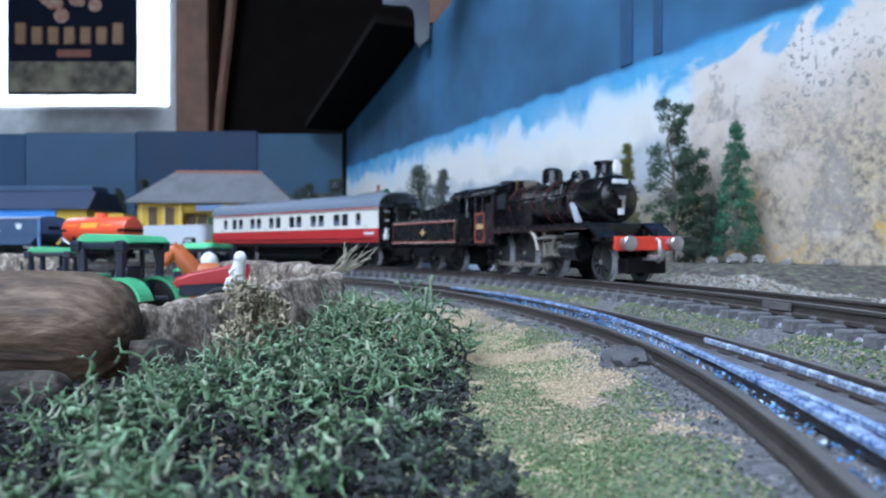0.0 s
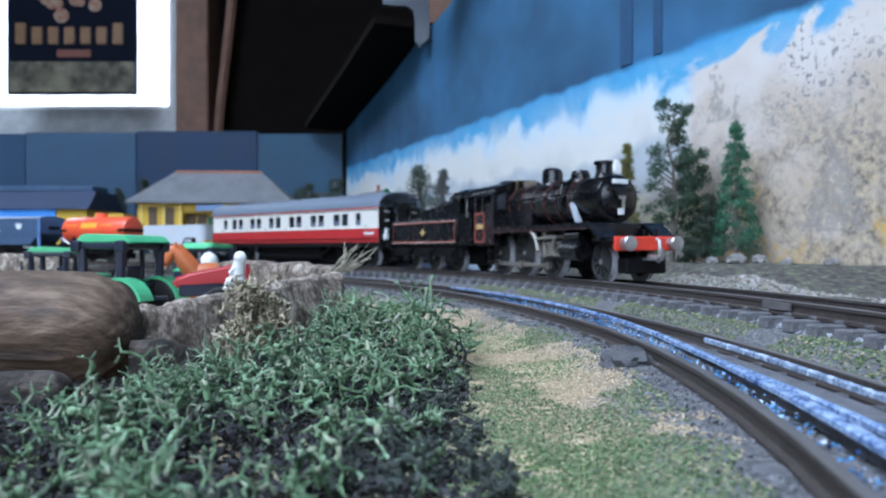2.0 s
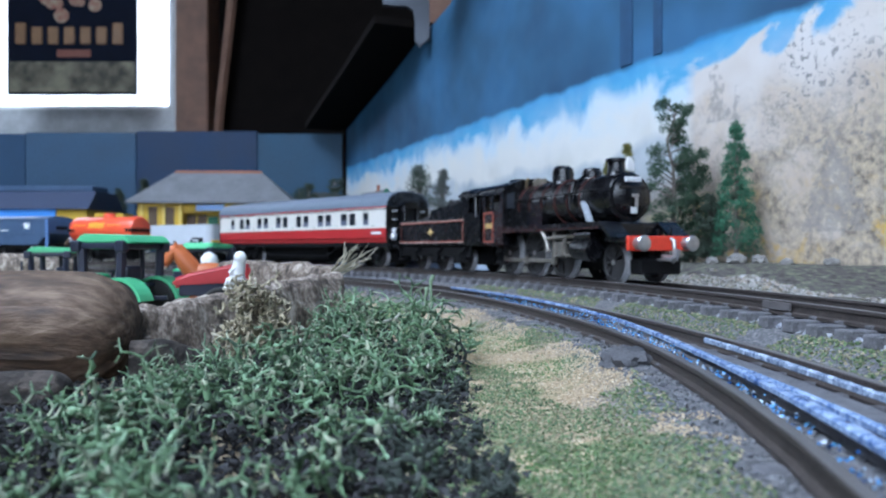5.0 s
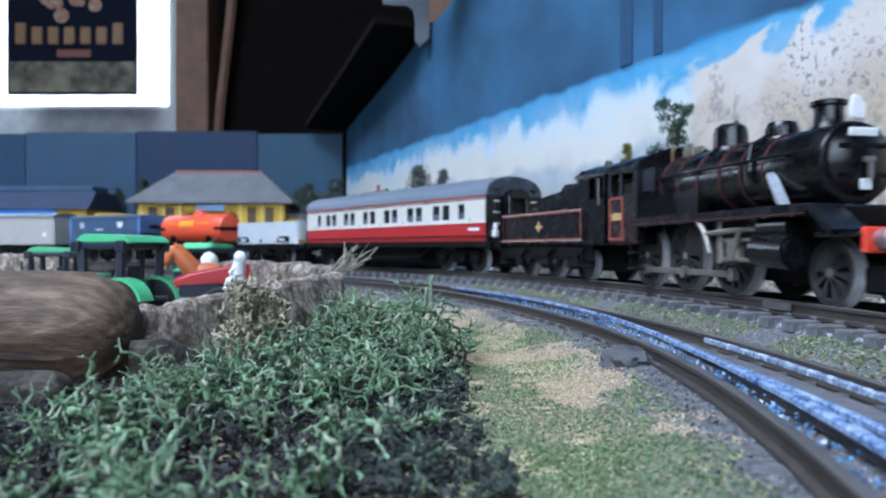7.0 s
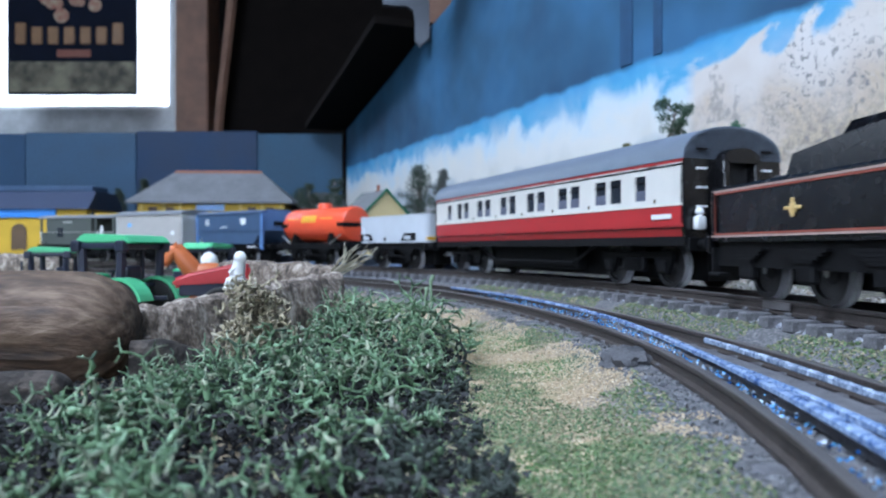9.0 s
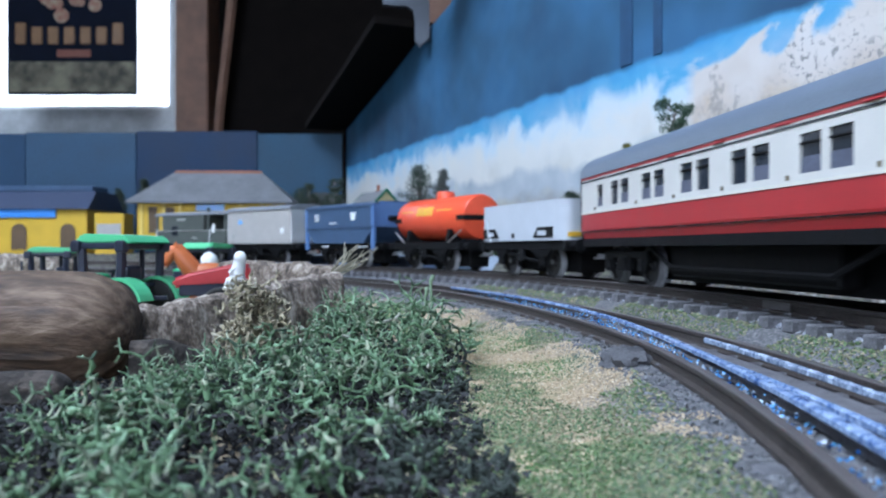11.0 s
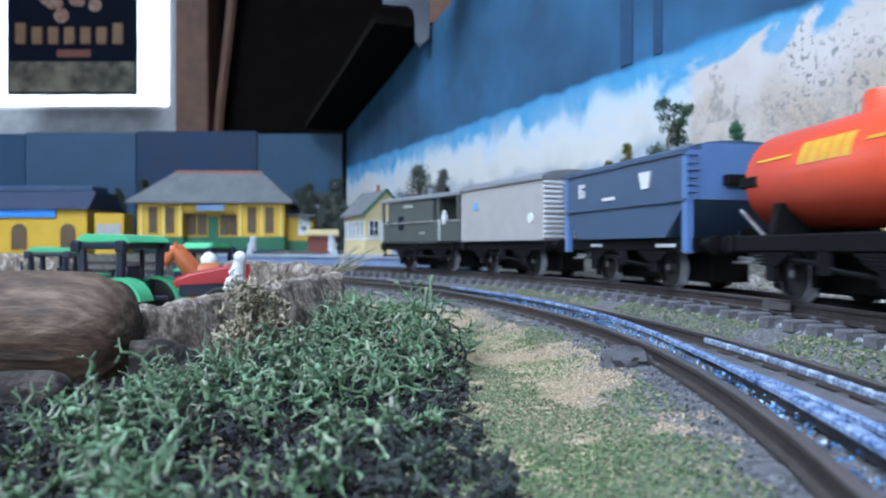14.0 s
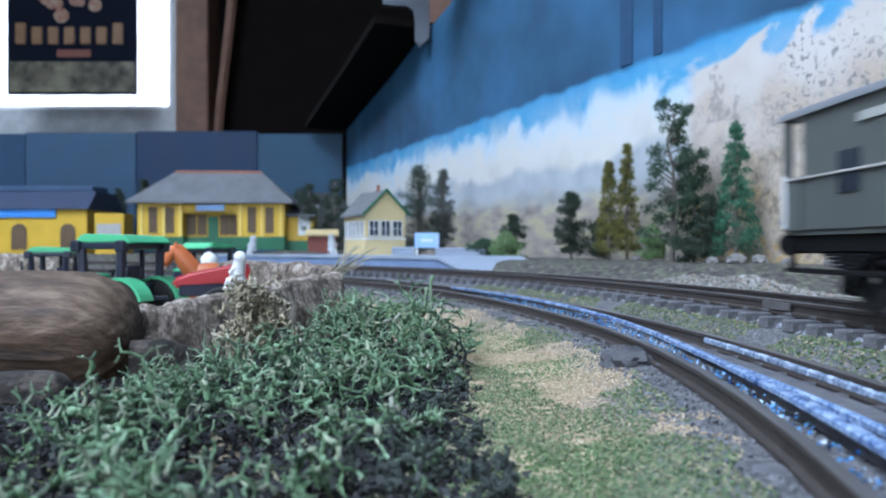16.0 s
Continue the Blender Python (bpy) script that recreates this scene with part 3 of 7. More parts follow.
def make_tender():
    v = vehicle("tender", "lined black tender loaded with coal", "tender", 66, 42, 20)
    bm = M()
    box(bm, -40, 34, -15.6, 15.6, 13.4, 27.2, 0.5)
    box(bm, -40, 34, -13.2, 13.2, 11.5, 13.4)
    part("tank_body", bm, BLACK, v)
    bm = M()
    prism(bm, [(-9.5, 27), (-10.5, 34), (-8.5, 37), (8.5, 37), (10.5, 34), (9.5, 27)], "x", 6, 34)
    box(bm, -12, 6, -10, 10, 27, 32.5, 0.6)
    prism(bm, [(-14, 27), (-11, 32.6), (4, 34.0), (20, 35.2), (28, 36.4), (28, 27)], "y", -10.6, 10.6)
    box(bm, 27, 28.6, -13, 13, 27, 39.0, 0.4)
    part("coal_bunker", bm, BLACK, v)
    for sgn in (-1, 1):
        y0, y1 = sorted((sgn * 14.6, sgn * 15.4))
        bm = M()
        box(bm, 28, 46.5, y0, y1, 13.5, 29)
        prism(bm, [(28, 28.6), (28, 37.6), (46.5, 37.6), (46.5, 36.6), (36, 36.6), (36, 28.6)], "y", y0 + 0.01, y1 - 0.01)
        part("tender_cab_side", bm, BLACK, v, "black tender cab side with narrow windows")
        for x in (40.2, 45.4):
            bm = M()
            box(bm, x, x + 1.1, y0, y1, 28.8, 37)
            part("cab_pillar", bm, BLACK, v)
        bm = M()
        cyl(bm, (43.4, sgn * 15.9, 27), (43.4, sgn * 15.9, 36), 0.4, None, 6)
        part("handrail", bm, STEEL, v, "pale upright handrail")
    bm = M()
    prism(bm, [(-15.6, 37.0), (-15.2, 38.2), (-11.6, 40.4), (-6, 42.2), (0, 42.8), (6, 42.2), (11.6, 40.4), (15.2, 38.2), (15.6, 37.0), (11.6, 38.8), (6, 40.8), (0, 41.4), (-6, 40.8), (-11.6, 38.8)], "x", 26, 47)
    box(bm, 30, 46, -14.4, 14.4, 13, 14)
    box(bm, 28.4, 29.2, -14.4, 14.4, 27, 40)
    part("tender_cab", bm, BLACK, v, "", True)
    bm = M()
    rnd = random.Random(5)
    for i in range(130):
        x = rnd.uniform(-30, 31)
        top = 34.6 if x > 5 else (31.2 if x > -11 else 27.5)
        y = rnd.uniform(-7.5, 7.5)
        h = top + (1 - abs(y) / 9) * (2.6 if x > 5 else 1.6) + rnd.uniform(-0.6, 0.6)
        bmesh.ops.create_icosphere(bm, subdivisions=1, radius=rnd.uniform(1.1, 2.1), matrix=Matrix.Translation((x, y, h - 0.6)) @ Euler((rnd.uniform(0, 3), rnd.uniform(0, 3), 0)).to_matrix().to_4x4() @ Matrix.Diagonal((1, rnd.uniform(0.6, 1), rnd.uniform(0.5, 0.9), 1)))
    part("coal", bm, COAL, v, "heap of black coal")
    for y in (-15.9, 15.9):
        frame_lines(v, -38.2, 32.4, 14.6, 26.2, y, 0.45, LINING_PINK)
        frame_lines(v, -37.6, 31.8, 15.15, 25.65, y, 0.45, LINING_RED)
        o = -1 if y < 0 else 1
        bm = M()
        ball(bm, (-2, y, 20.2), 1.5, 2, (1, 0.2, 1))
        box(bm, -5.2, 1.2, y - 0.2, y + 0.2, 19.9, 20.7, 0.2)
        box(bm, -2.7, -1.3, y - 0.2, y + 0.2, 18.4, 22.4, 0.2)
        part("crest", bm, GOLD, v, "small gold crest on the tender side")
        for x in (-24, 0, 24):
            bm = M()
            box(bm, x - 3, x + 3, y * 0.86 - 1.2, y * 0.86 + 1.2, 4.6, 9.6, 0.6)
            for k in range(4):
                box(bm, x - 8.5 + k * 1.6, x + 8.5 - k * 1.6, y * 0.9 - 0.9, y * 0.9 + 0.9, 11.2 - k * 0.8, 11.9 - k * 0.8)
            part("axle_box", bm, FRAME_BLACK, v)
        bm = M()
        box(bm, -39, 36, y * 0.84 - 0.6, y * 0.84 + 0.6, 7.5, 13.6)
        part("tender_frame", bm, FRAME_BLACK, v)
        for x in (-37, 33):
            bm = M()
            cyl(bm, (x, y * 0.99 + o * 0.6, 15), (x, y * 0.99 + o * 0.6, 26), 0.35, None, 6)
            part("handrail", bm, FRAME_BLACK, v)
            bm = M()
            box(bm, x - 3, x + 3, y * 0.92 - 1.6, y * 0.92 + 1.6, 5, 5.8, 0.2)
            box(bm, x - 2.8, x - 2, y * 0.9 - 1, y * 0.9 + 1, 5, 12)
            part("step", bm, FRAME_BLACK, v)
    for x in (-24, 0, 24):
        wheelset(v, x, 6.8, 22)
    bm = M()
    box(bm, -41.4, -40, -16, 16, 10.6, 15, 0.3)
    part("rear_beam", bm, BLACK, v)
    bm = M()
    box(bm, 30, 46, -5, 5, 8.6, 10, 0.3)
    box(bm, -38, 44, -6, 6, 3.6, 12.6)
    part("drawbar", bm, FRAME_BLACK, v)
    buffers(v, -41.4, 13.2, -1)
    hook(v, -41.4, -1)
    bm = M()
    for y in (-8, 8):
        tube(bm, [(-40.4, y, 15), (-41, y, 24), (-40.4, y, 27)], 0.35, 5)
        for k in range(4):
            box(bm, -41.4, -40, y - 1.8, y + 1.8, 16 + k * 3, 16.5 + k * 3)
    part("ladder", bm, FRAME_BLACK, v)
    return v


SEAT_BLUE = mat("dull_blue_seat", (0.1, 0.11, 0.16), 0.5, 0, 0.3, 300, 0)


def make_coach():
    v = vehicle("passenger_coach", "red and cream model passenger coach with grey roof", "coach", -98, 105, 72)
    half = 102
    singles = [-82, 82]
    pairs = [p + d for p in (-64, -38.4, -12.8, 12.8, 38.4, 64) for d in (-4.4, 4.4)]
    wins = sorted([(s, 2.7) for s in singles] + [(p, 3.3) for p in pairs])
    for sgn in (-1, 1):
        y0, y1 = sorted((sgn * 16.2, sgn * 17.2))
        bm = M()   # lower side
        ins = sgn * 15.6
        prism(bm, [(sgn * 16.2, 15.3), (sgn * 17.2, 18.5), (sgn * 17.2, 24.4), (ins, 24.4), (ins, 15.3)], "x", -half, half)
        part("lower_side", bm, COACH_RED, v, "crimson lower body side")
        bm = M()   # upper side with window openings
        box(bm, -half, half, y0, y1, 24.4, 26.2)
        box(bm, -half, half, y0, y1, 33.8, 36.4)
        x = -half
        for wx, hw in wins:
            box(bm, x, wx - hw, y0, y1, 26.2, 33.8)
            x = wx + hw
        box(bm, x, half, y0, y1, 26.2, 33.8)
        part("upper_side", bm, COACH_CREAM, v, "cream upper body side")
        bm = M()
        box(bm, -half, half, y0 - 0.1, y1 + 0.1, 36.4, 37.6)
        part("cantrail", bm, COACH_RED, v)
        bm = M()
        box(bm, -half, half, sgn * 17.0 - 0.2, sgn * 17.0 + 0.2, 17.6, 17.9)
        part("lining", bm, BLACK, v)
        bm = M()
        box(bm, -half, half, sgn * 17.2 - 0.25, sgn * 17.2 + 0.25, 24.1, 24.7)
        part("lining", bm, LINING_WHITE, v)
        bm = M()
        box(bm, -half, half, sgn * 17.1 - 0.25, sgn * 17.1 + 0.3, 35.4, 35.9)
        part("lining", bm, BLACK, v)
        for wx, hw in wins:
            bm = M()
            box(bm, wx - hw - 0.1, wx + hw + 0.1, sgn * 16.4 - 0.2, sgn * 16.4 + 0.2, 26, 34)
            w = part("window", bm, GLAZING, v)
            bm = M()
            box(bm, wx - hw, wx + hw, sgn * 16.9 - 0.25, sgn * 16.9 + 0.25, 31.8, 32.2)
            part("sill_bar", bm, FRAME_BLACK, w)
            if int(abs(wx) * 10) % 3:
                bm = M()
                box(bm, wx - hw + 0.2, wx + hw - 0.2, sgn * 16.7 - 0.2, sgn * 16.7 + 0.2, 26.1, 29.4)
                part("seat_back", bm, SEAT_BLUE, w, "dull blue seat behind the glass")
        for dx in (-88, -51.2, -25.6, 0, 25.6, 51.2, 88):
            bm = M()
            box(bm, dx + 1.2, dx + 1.7, sgn * 17.4 - 0.25, sgn * 17.4 + 0.25, 25.2, 26.2)
            part("door_handle", bm, BRASS, v)
            bm = M()
            box(bm, dx - 2.4, dx + 2.4, sgn * 17.3 - 0.4, sgn * 17.3 + 0.4, 36.3, 36.8, 0.2)
            part("ventilator_hood", bm, COACH_RED, v)
        plate(v, 88, 97, 20.4, 21.8, sgn * 17.3, PRINT_WHITE)
        bm = M()
        box(bm, -half, half, sgn * 15.6 - 0.9, sgn * 15.6 + 0.9, 12.6, 15.3)
        part("solebar", bm, FRAME_BLACK, v)
    bm = M()
    box(bm, -half + 1, half - 1, -15, 15, 13.2, 15.2)
    part("coach_floor", bm, FRAME_BLACK, v)
    bm = M()
    for x in range(-96, 97, 16):
        box(bm, x - 0.5, x + 0.5, -15.5, 15.5, 15.2, 36)
        box(bm, x + 1, x + 5, -15, 15, 15.2, 24, 0.6)
    part("partitions", bm, SEATS, v, "brown compartment walls and seats")
    bm = M()
    roof = [(-17.6, 37.3)] + [(17.6 * math.cos(math.pi * (1 - k / 16)), 37.6 + 9.4 * math.sin(math.pi * k / 16) ** 0.85) for k in range(1, 16)] + [(17.6, 37.3)]
    prism(bm, roof, "x", -half - 0.6, half + 0.6)
    part("roof", bm, ROOF_GREY, v, "plain grey arched roof", True)
    for k in range(9):
        bm = M()
        spin(bm, [(1.6, 46.2), (1.6, 47.2), (1.1, 47.7), (0.2, 47.8)], (-84 + k * 21, 0, 0), "z", 10)
        part("roof_vent", bm, ROOF_GREY, v)
    for sgn in (-1, 1):
        x = sgn * half
        bm = M()
        pts = [(-16.4, 14.5), (-17.2, 19), (-17.2, 37.4)] + [(17.2 * math.cos(math.pi * (1 - k / 14)), 37.4 + 9 * math.sin(math.pi * k / 14) ** 0.85) for k in range(1, 14)] + [(17.2, 37.4), (17.2, 19), (16.4, 14.5)]
        prism(bm, pts, "x", x - 0.9, x + 0.6)
        end = part("coach_end", bm, BLACK, v, "black coach end")
        bm = M()   # gangway bellows
        xa, xb = sorted((x, x + sgn * 4.5))
        box(bm, xa, xb, -6.6, -4.4, 15, 37, 0.4)
        box(bm, xa, xb, 4.4, 6.6, 15, 37, 0.4)
        pts = [(-6.6, 36.5)] + [(6.6 * math.cos(math.pi * (1 - k / 8)), 36.8 + 3.6 * math.sin(math.pi * k / 8)) for k in range(1, 8)] + [(6.6, 36.5), (4.4, 36)]
        prism(bm, pts + [(-4.4, 36)], "x", xa, xb)
        part("gangway", bm, BLACK, v, "", True)
        bm = M()
        box(bm, x + sgn * 0.8 - 0.3, x + sgn * 0.8 + 0.3, -4.4, 4.4, 15, 36)
        part("gangway_door", bm, COAL, v)
        for y in (-11.5, 11.5):
            for k in range(5):
                bm = M()
                box(bm, x + sgn * 1.1 - 0.5, x + sgn * 1.1 + 0.5, y - 1.6, y + 1.6, 18 + k * 5.4, 18.6 + k * 5.4)
                part("end_step", bm, PRINT_WHITE if k in (1, 2, 3) else FRAME_BLACK, v)
        bm = M()   # white tail lamp
        box(bm, *sorted((x + sgn * 0.8, x + sgn * 3.2)), -14.6, -11.4, 17, 21, 0.7, 2)
        ball(bm, (x + sgn * 2, -13, 22.2), 1.3, 2)
        part("tail_lamp", bm, WHITE, v, "white lamp on the coach end", True)
        bm = M()
        box(bm, *sorted((x, x + sgn * 1.2)), -16, 16, 11, 15, 0.3)
        part("headstock", bm, FRAME_BLACK, v)
        buffers(v, x + sgn * 1, 13, sgn)
        hook(v, x + sgn * 1, sgn)
        # bogie
        bx = sgn * 72
        for y in (-11.6, 11.6):
            bm = M()
            box(bm, bx - 19, bx + 19, y - 0.8, y + 0.8, 8.8, 11, 0.3)
            bogie = part("bogie_side", bm, FRAME_BLACK, v)
            for ax in (-14.5, 14.5):
                bm = M()
                prism(bm, [(bx + ax - 4.5, 9), (bx + ax - 2, 4), (bx + ax + 2, 4), (bx + ax + 4.5, 9)], "y", y - 0.7, y + 0.7)
                box(bm, bx + ax - 1.8, bx + ax + 1.8, y - 1.5, y + 1.5, 4.6, 8.2, 0.4)
                part("axle_box", bm, FRAME_BLACK, bogie)
            bm = M()
            box(bm, bx - 5, bx + 5, y - 1.4, y + 1.4, 4.6, 9.6, 0.5)
            for k in range(4):
                box(bm, bx - 5 + k * 0.7, bx + 5 - k * 0.7, y * 1.12 - 0.6, y * 1.12 + 0.6, 5 + k, 5.5 + k)
            part("spring", bm, FRAME_BLACK, bogie)
        bm = M()
        box(bm, bx - 4, bx + 4, -11, 11, 7, 12)
        box(bm, bx - 20, bx + 20, -6, 6, 4, 12.8)
        part("bolster", bm, FRAME_BLACK, v)
        for ax in (-14.5, 14.5):
            wheelset(v, bx + ax, 6.6, 22)
    bm = M()
    box(bm, -40, 34, -11, 11, 4.0, 13, 0.6)
    # full-length black box added for the shadow beneath the coach
    box(bm, -half + 3, half - 3, -5.8, 5.8, 2.4, 13.4)
    tube(bm, [(-50, -13, 13), (-35, -13, 6.5), (35, -13, 6.5), (50, -13, 13)], 0.7, 5)
    tube(bm, [(-50, 13, 13), (-35, 13, 6.5), (35, 13, 6.5), (50, 13, 13)], 0.7, 5)
    part("gear_and_shade_block", bm, FRAME_BLACK, v)
    return v


def make_grey_wagon():
    v = vehicle("grey_wagon", "pale grey plastic bulk wagon with rounded ends", "wagon", -252, 38, 19)
    four_wheel_chassis(v, 37, 19)
    bm = M()
    r, pts = 5.0, []
    for cx, cy, a0 in ((33, 10.8, 0), (-33, 10.8, 90), (-33, -10.8, 180), (33, -10.8, 270)):
        for k in range(6):
            a = radians(a0 + k * 18)
            pts.append((cx + r * math.cos(a), cy + r * math.sin(a)))
    prism(bm, pts, "z", 15, 30.6)
    part("body", bm, WAGON_GREY, v, "smooth pale grey body", True)
    bm = M()
    prism(bm, [(x * 1.003, y * 1.006) for x, y in pts], "z", 30.2, 31.0)
    part("top_rim", bm, WAGON_GREY, v)
    for y in (-15.9, 15.9):
        for x0, x1 in ((-34, -18), (14, 30)):
            bm = M()
            sl = 4 if x0 > 0 else -4
            pts2 = [(x0 + max(sl, 0), 20.4), (x1 + min(sl, 0), 20.4), (x1, 16.2), (x0, 16.2)]
            prism(bm, pts2, "y", y - 0.25, y + 0.25)
            pnl = part("recess_panel", bm, FRAME_BLACK, v, "dark recessed panel")
            bm = M()
            box(bm, x0 + 4, x1 - 5, y * 1.01 - 0.2, y * 1.01 + 0.2, 17, 19)
            part("pale_mark", bm, WAGON_GREY, pnl)
        bm = M()
        cyl(bm, (-4, y - 0.4, 17.2), (-4, y + 0.4, 17.2), 1.1, None, 10)
        part("round_mark", bm, FRAME_BLACK, v)
        bm = M()
        box(bm, -27, -26, y - 0.5, y + 0.5, 15, 26, m=Matrix.Translation((-26, 0, 15)) @ Matrix.Rotation(radians(-28), 4, "Y") @ Matrix.Translation((26, 0, -15)))
        part("strut", bm, WAGON_GREY, v)
    plate_bm = M()
    box(plate_bm, 38.0, 38.7, -14, 2, 16.4, 18.2)
    part("yellow_label", plate_bm, YELLOW, v, "yellow printed strip on the wagon end")
    return v


def make_tank():
    v = vehicle("tank_wagon", "orange-red tank wagon with yellow lettering panel", "wagon", -354, 38, 19)
    four_wheel_chassis(v, 37, 19)
    bm = M()
    n = 32
    spin(bm, [(3, -37.6), (9, -37.2), (11.4, -36.6), (12.0, -35.6), (12.0, 35.6), (11.4, 36.6), (9, 37.2), (3, 37.6)], (0, 0, 28.0), "x", n)
    part("tank_barrel", bm, TANK_ORANGE, v, "glossy orange-red tank barrel", True)
    bm = M()
    spin(bm, [(5.6, 38), (5.2, 39.4), (5.0, 42.4), (4.6, 43.2), (1, 43.6)], (0, 0, 0), "z", 20)
    part("filler_dome", bm, TANK_ORANGE, v, "", True)
    for x in (-22, 22):
        bm = M()
        prism(bm, [(-13, 14.8), (13, 14.8), (11.5, 22), (-11.5, 22)], "x", x - 1.4, x + 1.4)
        part("saddle", bm, FRAME_BLACK, v)
    for sgn in (-1, 1):
        bm = M()
        box(bm, *sorted((sgn * 30, sgn * 38.2)), -12.2, 12.2, 26.4, 29.0, 0.3)
        part("end_slot", bm, FRAME_BLACK, v, "black slot round the tank end")
        for y in (-13.4, 13.4):
            bm = M()
            tube(bm, [(sgn * 36, y * 0.95, 21), (sgn * 24, y, 14.8)], 0.5, 6)
            part("strut", bm, STEEL, v)
        bm = M()
        box(bm, *sorted((sgn * 36.2, sgn * 37.4)), -12.8, 12.8, 14.8, 16.6)
        part("end_stop", bm, FRAME_BLACK, v)
    for sgn in (-1, 1):   # curved panels of lettering on the barrel
        for x0, x1, a0, a1, material, nm in tuple((-13 + 3.7 * k, -10.1 + 3.7 * k, 8, 32, YELLOW, "lettering_bar") for k in range(5)) + ((9, 24, 19, 22, YELLOW, "lettering_bar"), (-31, -17, 19, 22, YELLOW, "lettering_bar")):
            bm = M()
            pts = []
            for k in range(5):
                a = radians(a0 + (a1 - a0) * k / 4)
                pts.append((sgn * 12.15 * math.cos(a), 28.0 + 12.15 * math.sin(a)))
            for k in range(4, -1, -1):
                a = radians(a0 + (a1 - a0) * k / 4)
                pts.append((sgn * 11.8 * math.cos(a), 28.0 + 11.8 * math.sin(a)))
            prism(bm, pts, "x", x0, x1)
            part(nm, bm, material, v, "plain gold bar on the barrel")
    return v


def make_hopper():
    v = vehicle("hopper_wagon", "slate-blue hopper wagon with white markings", "wagon", -454, 41, 20)
    four_wheel_chassis(v, 40, 20)
    bm = M()   # upper box and sloping lower hopper
    prism(bm, [(-41, 25), (-41, 38.6), (41, 38.6), (41, 25), (30, 15), (-30, 15)], "y", -16.6, 16.6)
    pts = [(-16.6, 38.4)] + [(16.6 * math.cos(math.pi * (1 - k / 10)), 38.4 + 3.2 * math.sin(math.pi * k / 10)) for k in range(1, 10)] + [(16.6, 38.4)]
    prism(bm, pts, "x", -41, 41)
    part("body", bm, HOPPER_BLUE, v, "slate-blue hopper body")
    # the ends take the blue with the sky light painted in
    for sgn in (-1, 1):
        bm = M()
        box(bm, *sorted((sgn * 41, sgn * 41.5)), -16.4, 16.4, 25.2, 38.6)
        box(bm, *sorted((sgn * 41, sgn * 41.5)), -12, 12, 38.6, 40.6)
        part("end_sheet", bm, HOPPER_SKYLIT, v, "end sheet with sky light painted in as paler blue")
        bm = M()
        box(bm, *sorted((sgn * 41.4, sgn * 44)), -6, 6, 29, 32, 0.4)
        part("end_box", bm, FRAME_BLACK, v)
        for y in (-15.6, 15.6):
            bm = M()
            box(bm, *sorted((sgn * 38.6, sgn * 41.2)), y - 1.2, y + 1.2, 10.5, 38, 0.3)
            part("corner_post", bm, HOPPER_SKYLIT, v, "corner post with sky light painted in as paler blue")
            bm = M()
            for k in range(6):
                box(bm, *sorted((sgn * 41.2, sgn * 42.6)), y - 1.6, y + 1.6, 27 + k * 2, 27.5 + k * 2)
            part("end_rungs", bm, HOPPER_SKYLIT, v)
    for y in (-16.8, 16.8):
        bm = M()
        box(bm, -41, 41, y - 0.4, y + 0.4, 37.8, 38.9)
        box(bm, -41, 41, y - 0.4, y + 0.4, 24.8, 25.5)
        part("side_rail", bm, HOPPER_BLUE, v)
        bm = M()
        prism(bm, [(15.5, 34.6), (22.5, 34.6), (21, 29.6), (17, 29.6)], "y", y - 0.3, y + 0.3)
        part("white_panel", bm, PRINT_WHITE, v)
        bm = M()
        for a, b, c, d in ((-28, -23.4, 29.6, 30.8), (-28, -23.4, 33.2, 34.4), (-28, -26.8, 30, 34), (-24.8, -23.4, 29.6, 32.4), (-26, -23.4, 31.6, 32.4)):
            box(bm, a, b, y - 0.3, y + 0.3, c, d)
        part("white_letter", bm, PRINT_WHITE, v)
        plate(v, -9, -1, 27.6, 28.6, y, PRINT_WHITE)
        plate(v, -22, -14, 12.4, 13.4, y * 0.88, PRINT_WHITE)
        plate(v, 22, 32, 12.2, 13.2, y * 0.88, PRINT_WHITE)
    return v


def make_van():
    v = vehicle("goods_van", "warm grey covered goods van with ribbed end", "wagon", -556, 40, 20)
    four_wheel_chassis(v, 39, 20)
    bm = M()
    box(bm, -39, 39, -16.4, 16.4, 15, 40.4, 0.3)
    part("body", bm, VAN_GREY, v, "smooth warm grey van body")
    bm = M()
    pts = [(-17.2, 39.8), (-17.2, 40.6)] + [(17.2 * math.cos(math.pi * (1 - k / 12)), 40.6 + 3.6 * math.sin(math.pi * k / 12)) for k in range(1, 12)] + [(17.2, 40.6), (17.2, 39.8)]
    prism(bm, pts, "x", -40, 40)
    part("roof", bm, VAN_ROOF, v, "grey arched roof", True)
    for sgn in (-1, 1):
        for k in range(12):
            bm = M()
            box(bm, *sorted((sgn * 39, sgn * 40.2)), -16.2, 16.2, 16 + k * 2, 17.2 + k * 2, 0.3)
            part("end_rib", bm, PRINT_WHITE, v, "white-faced rib of the van end")
    for y in (-16.6, 16.6):
        bm = M()
        for a, b, c, d in ((-25, -19.6, 30, 31), (-24.4, -20.2, 31, 32.4), (-23.8, -21, 32.4, 33.6)):
            box(bm, a, b, y - 0.25, y + 0.25, c, d)
        part("blue_emblem", bm, PRINT_BLUE, v, "pale blue printed emblem")
        bm = M()
        cyl(bm, (29.5, y - 0.2, 24.4), (29.5, y + 0.2, 24.4), 2.2, None, 18)
        part("pale_disc", bm, PRINT_WHITE, v, "pale round mark")
        plate(v, -34, -30, 19, 23, y, mat_print_grey)
    return v


mat_print_grey = mat("faded_print", (0.42, 0.42, 0.4), 0.5, 0, 0.2, 900, 0)


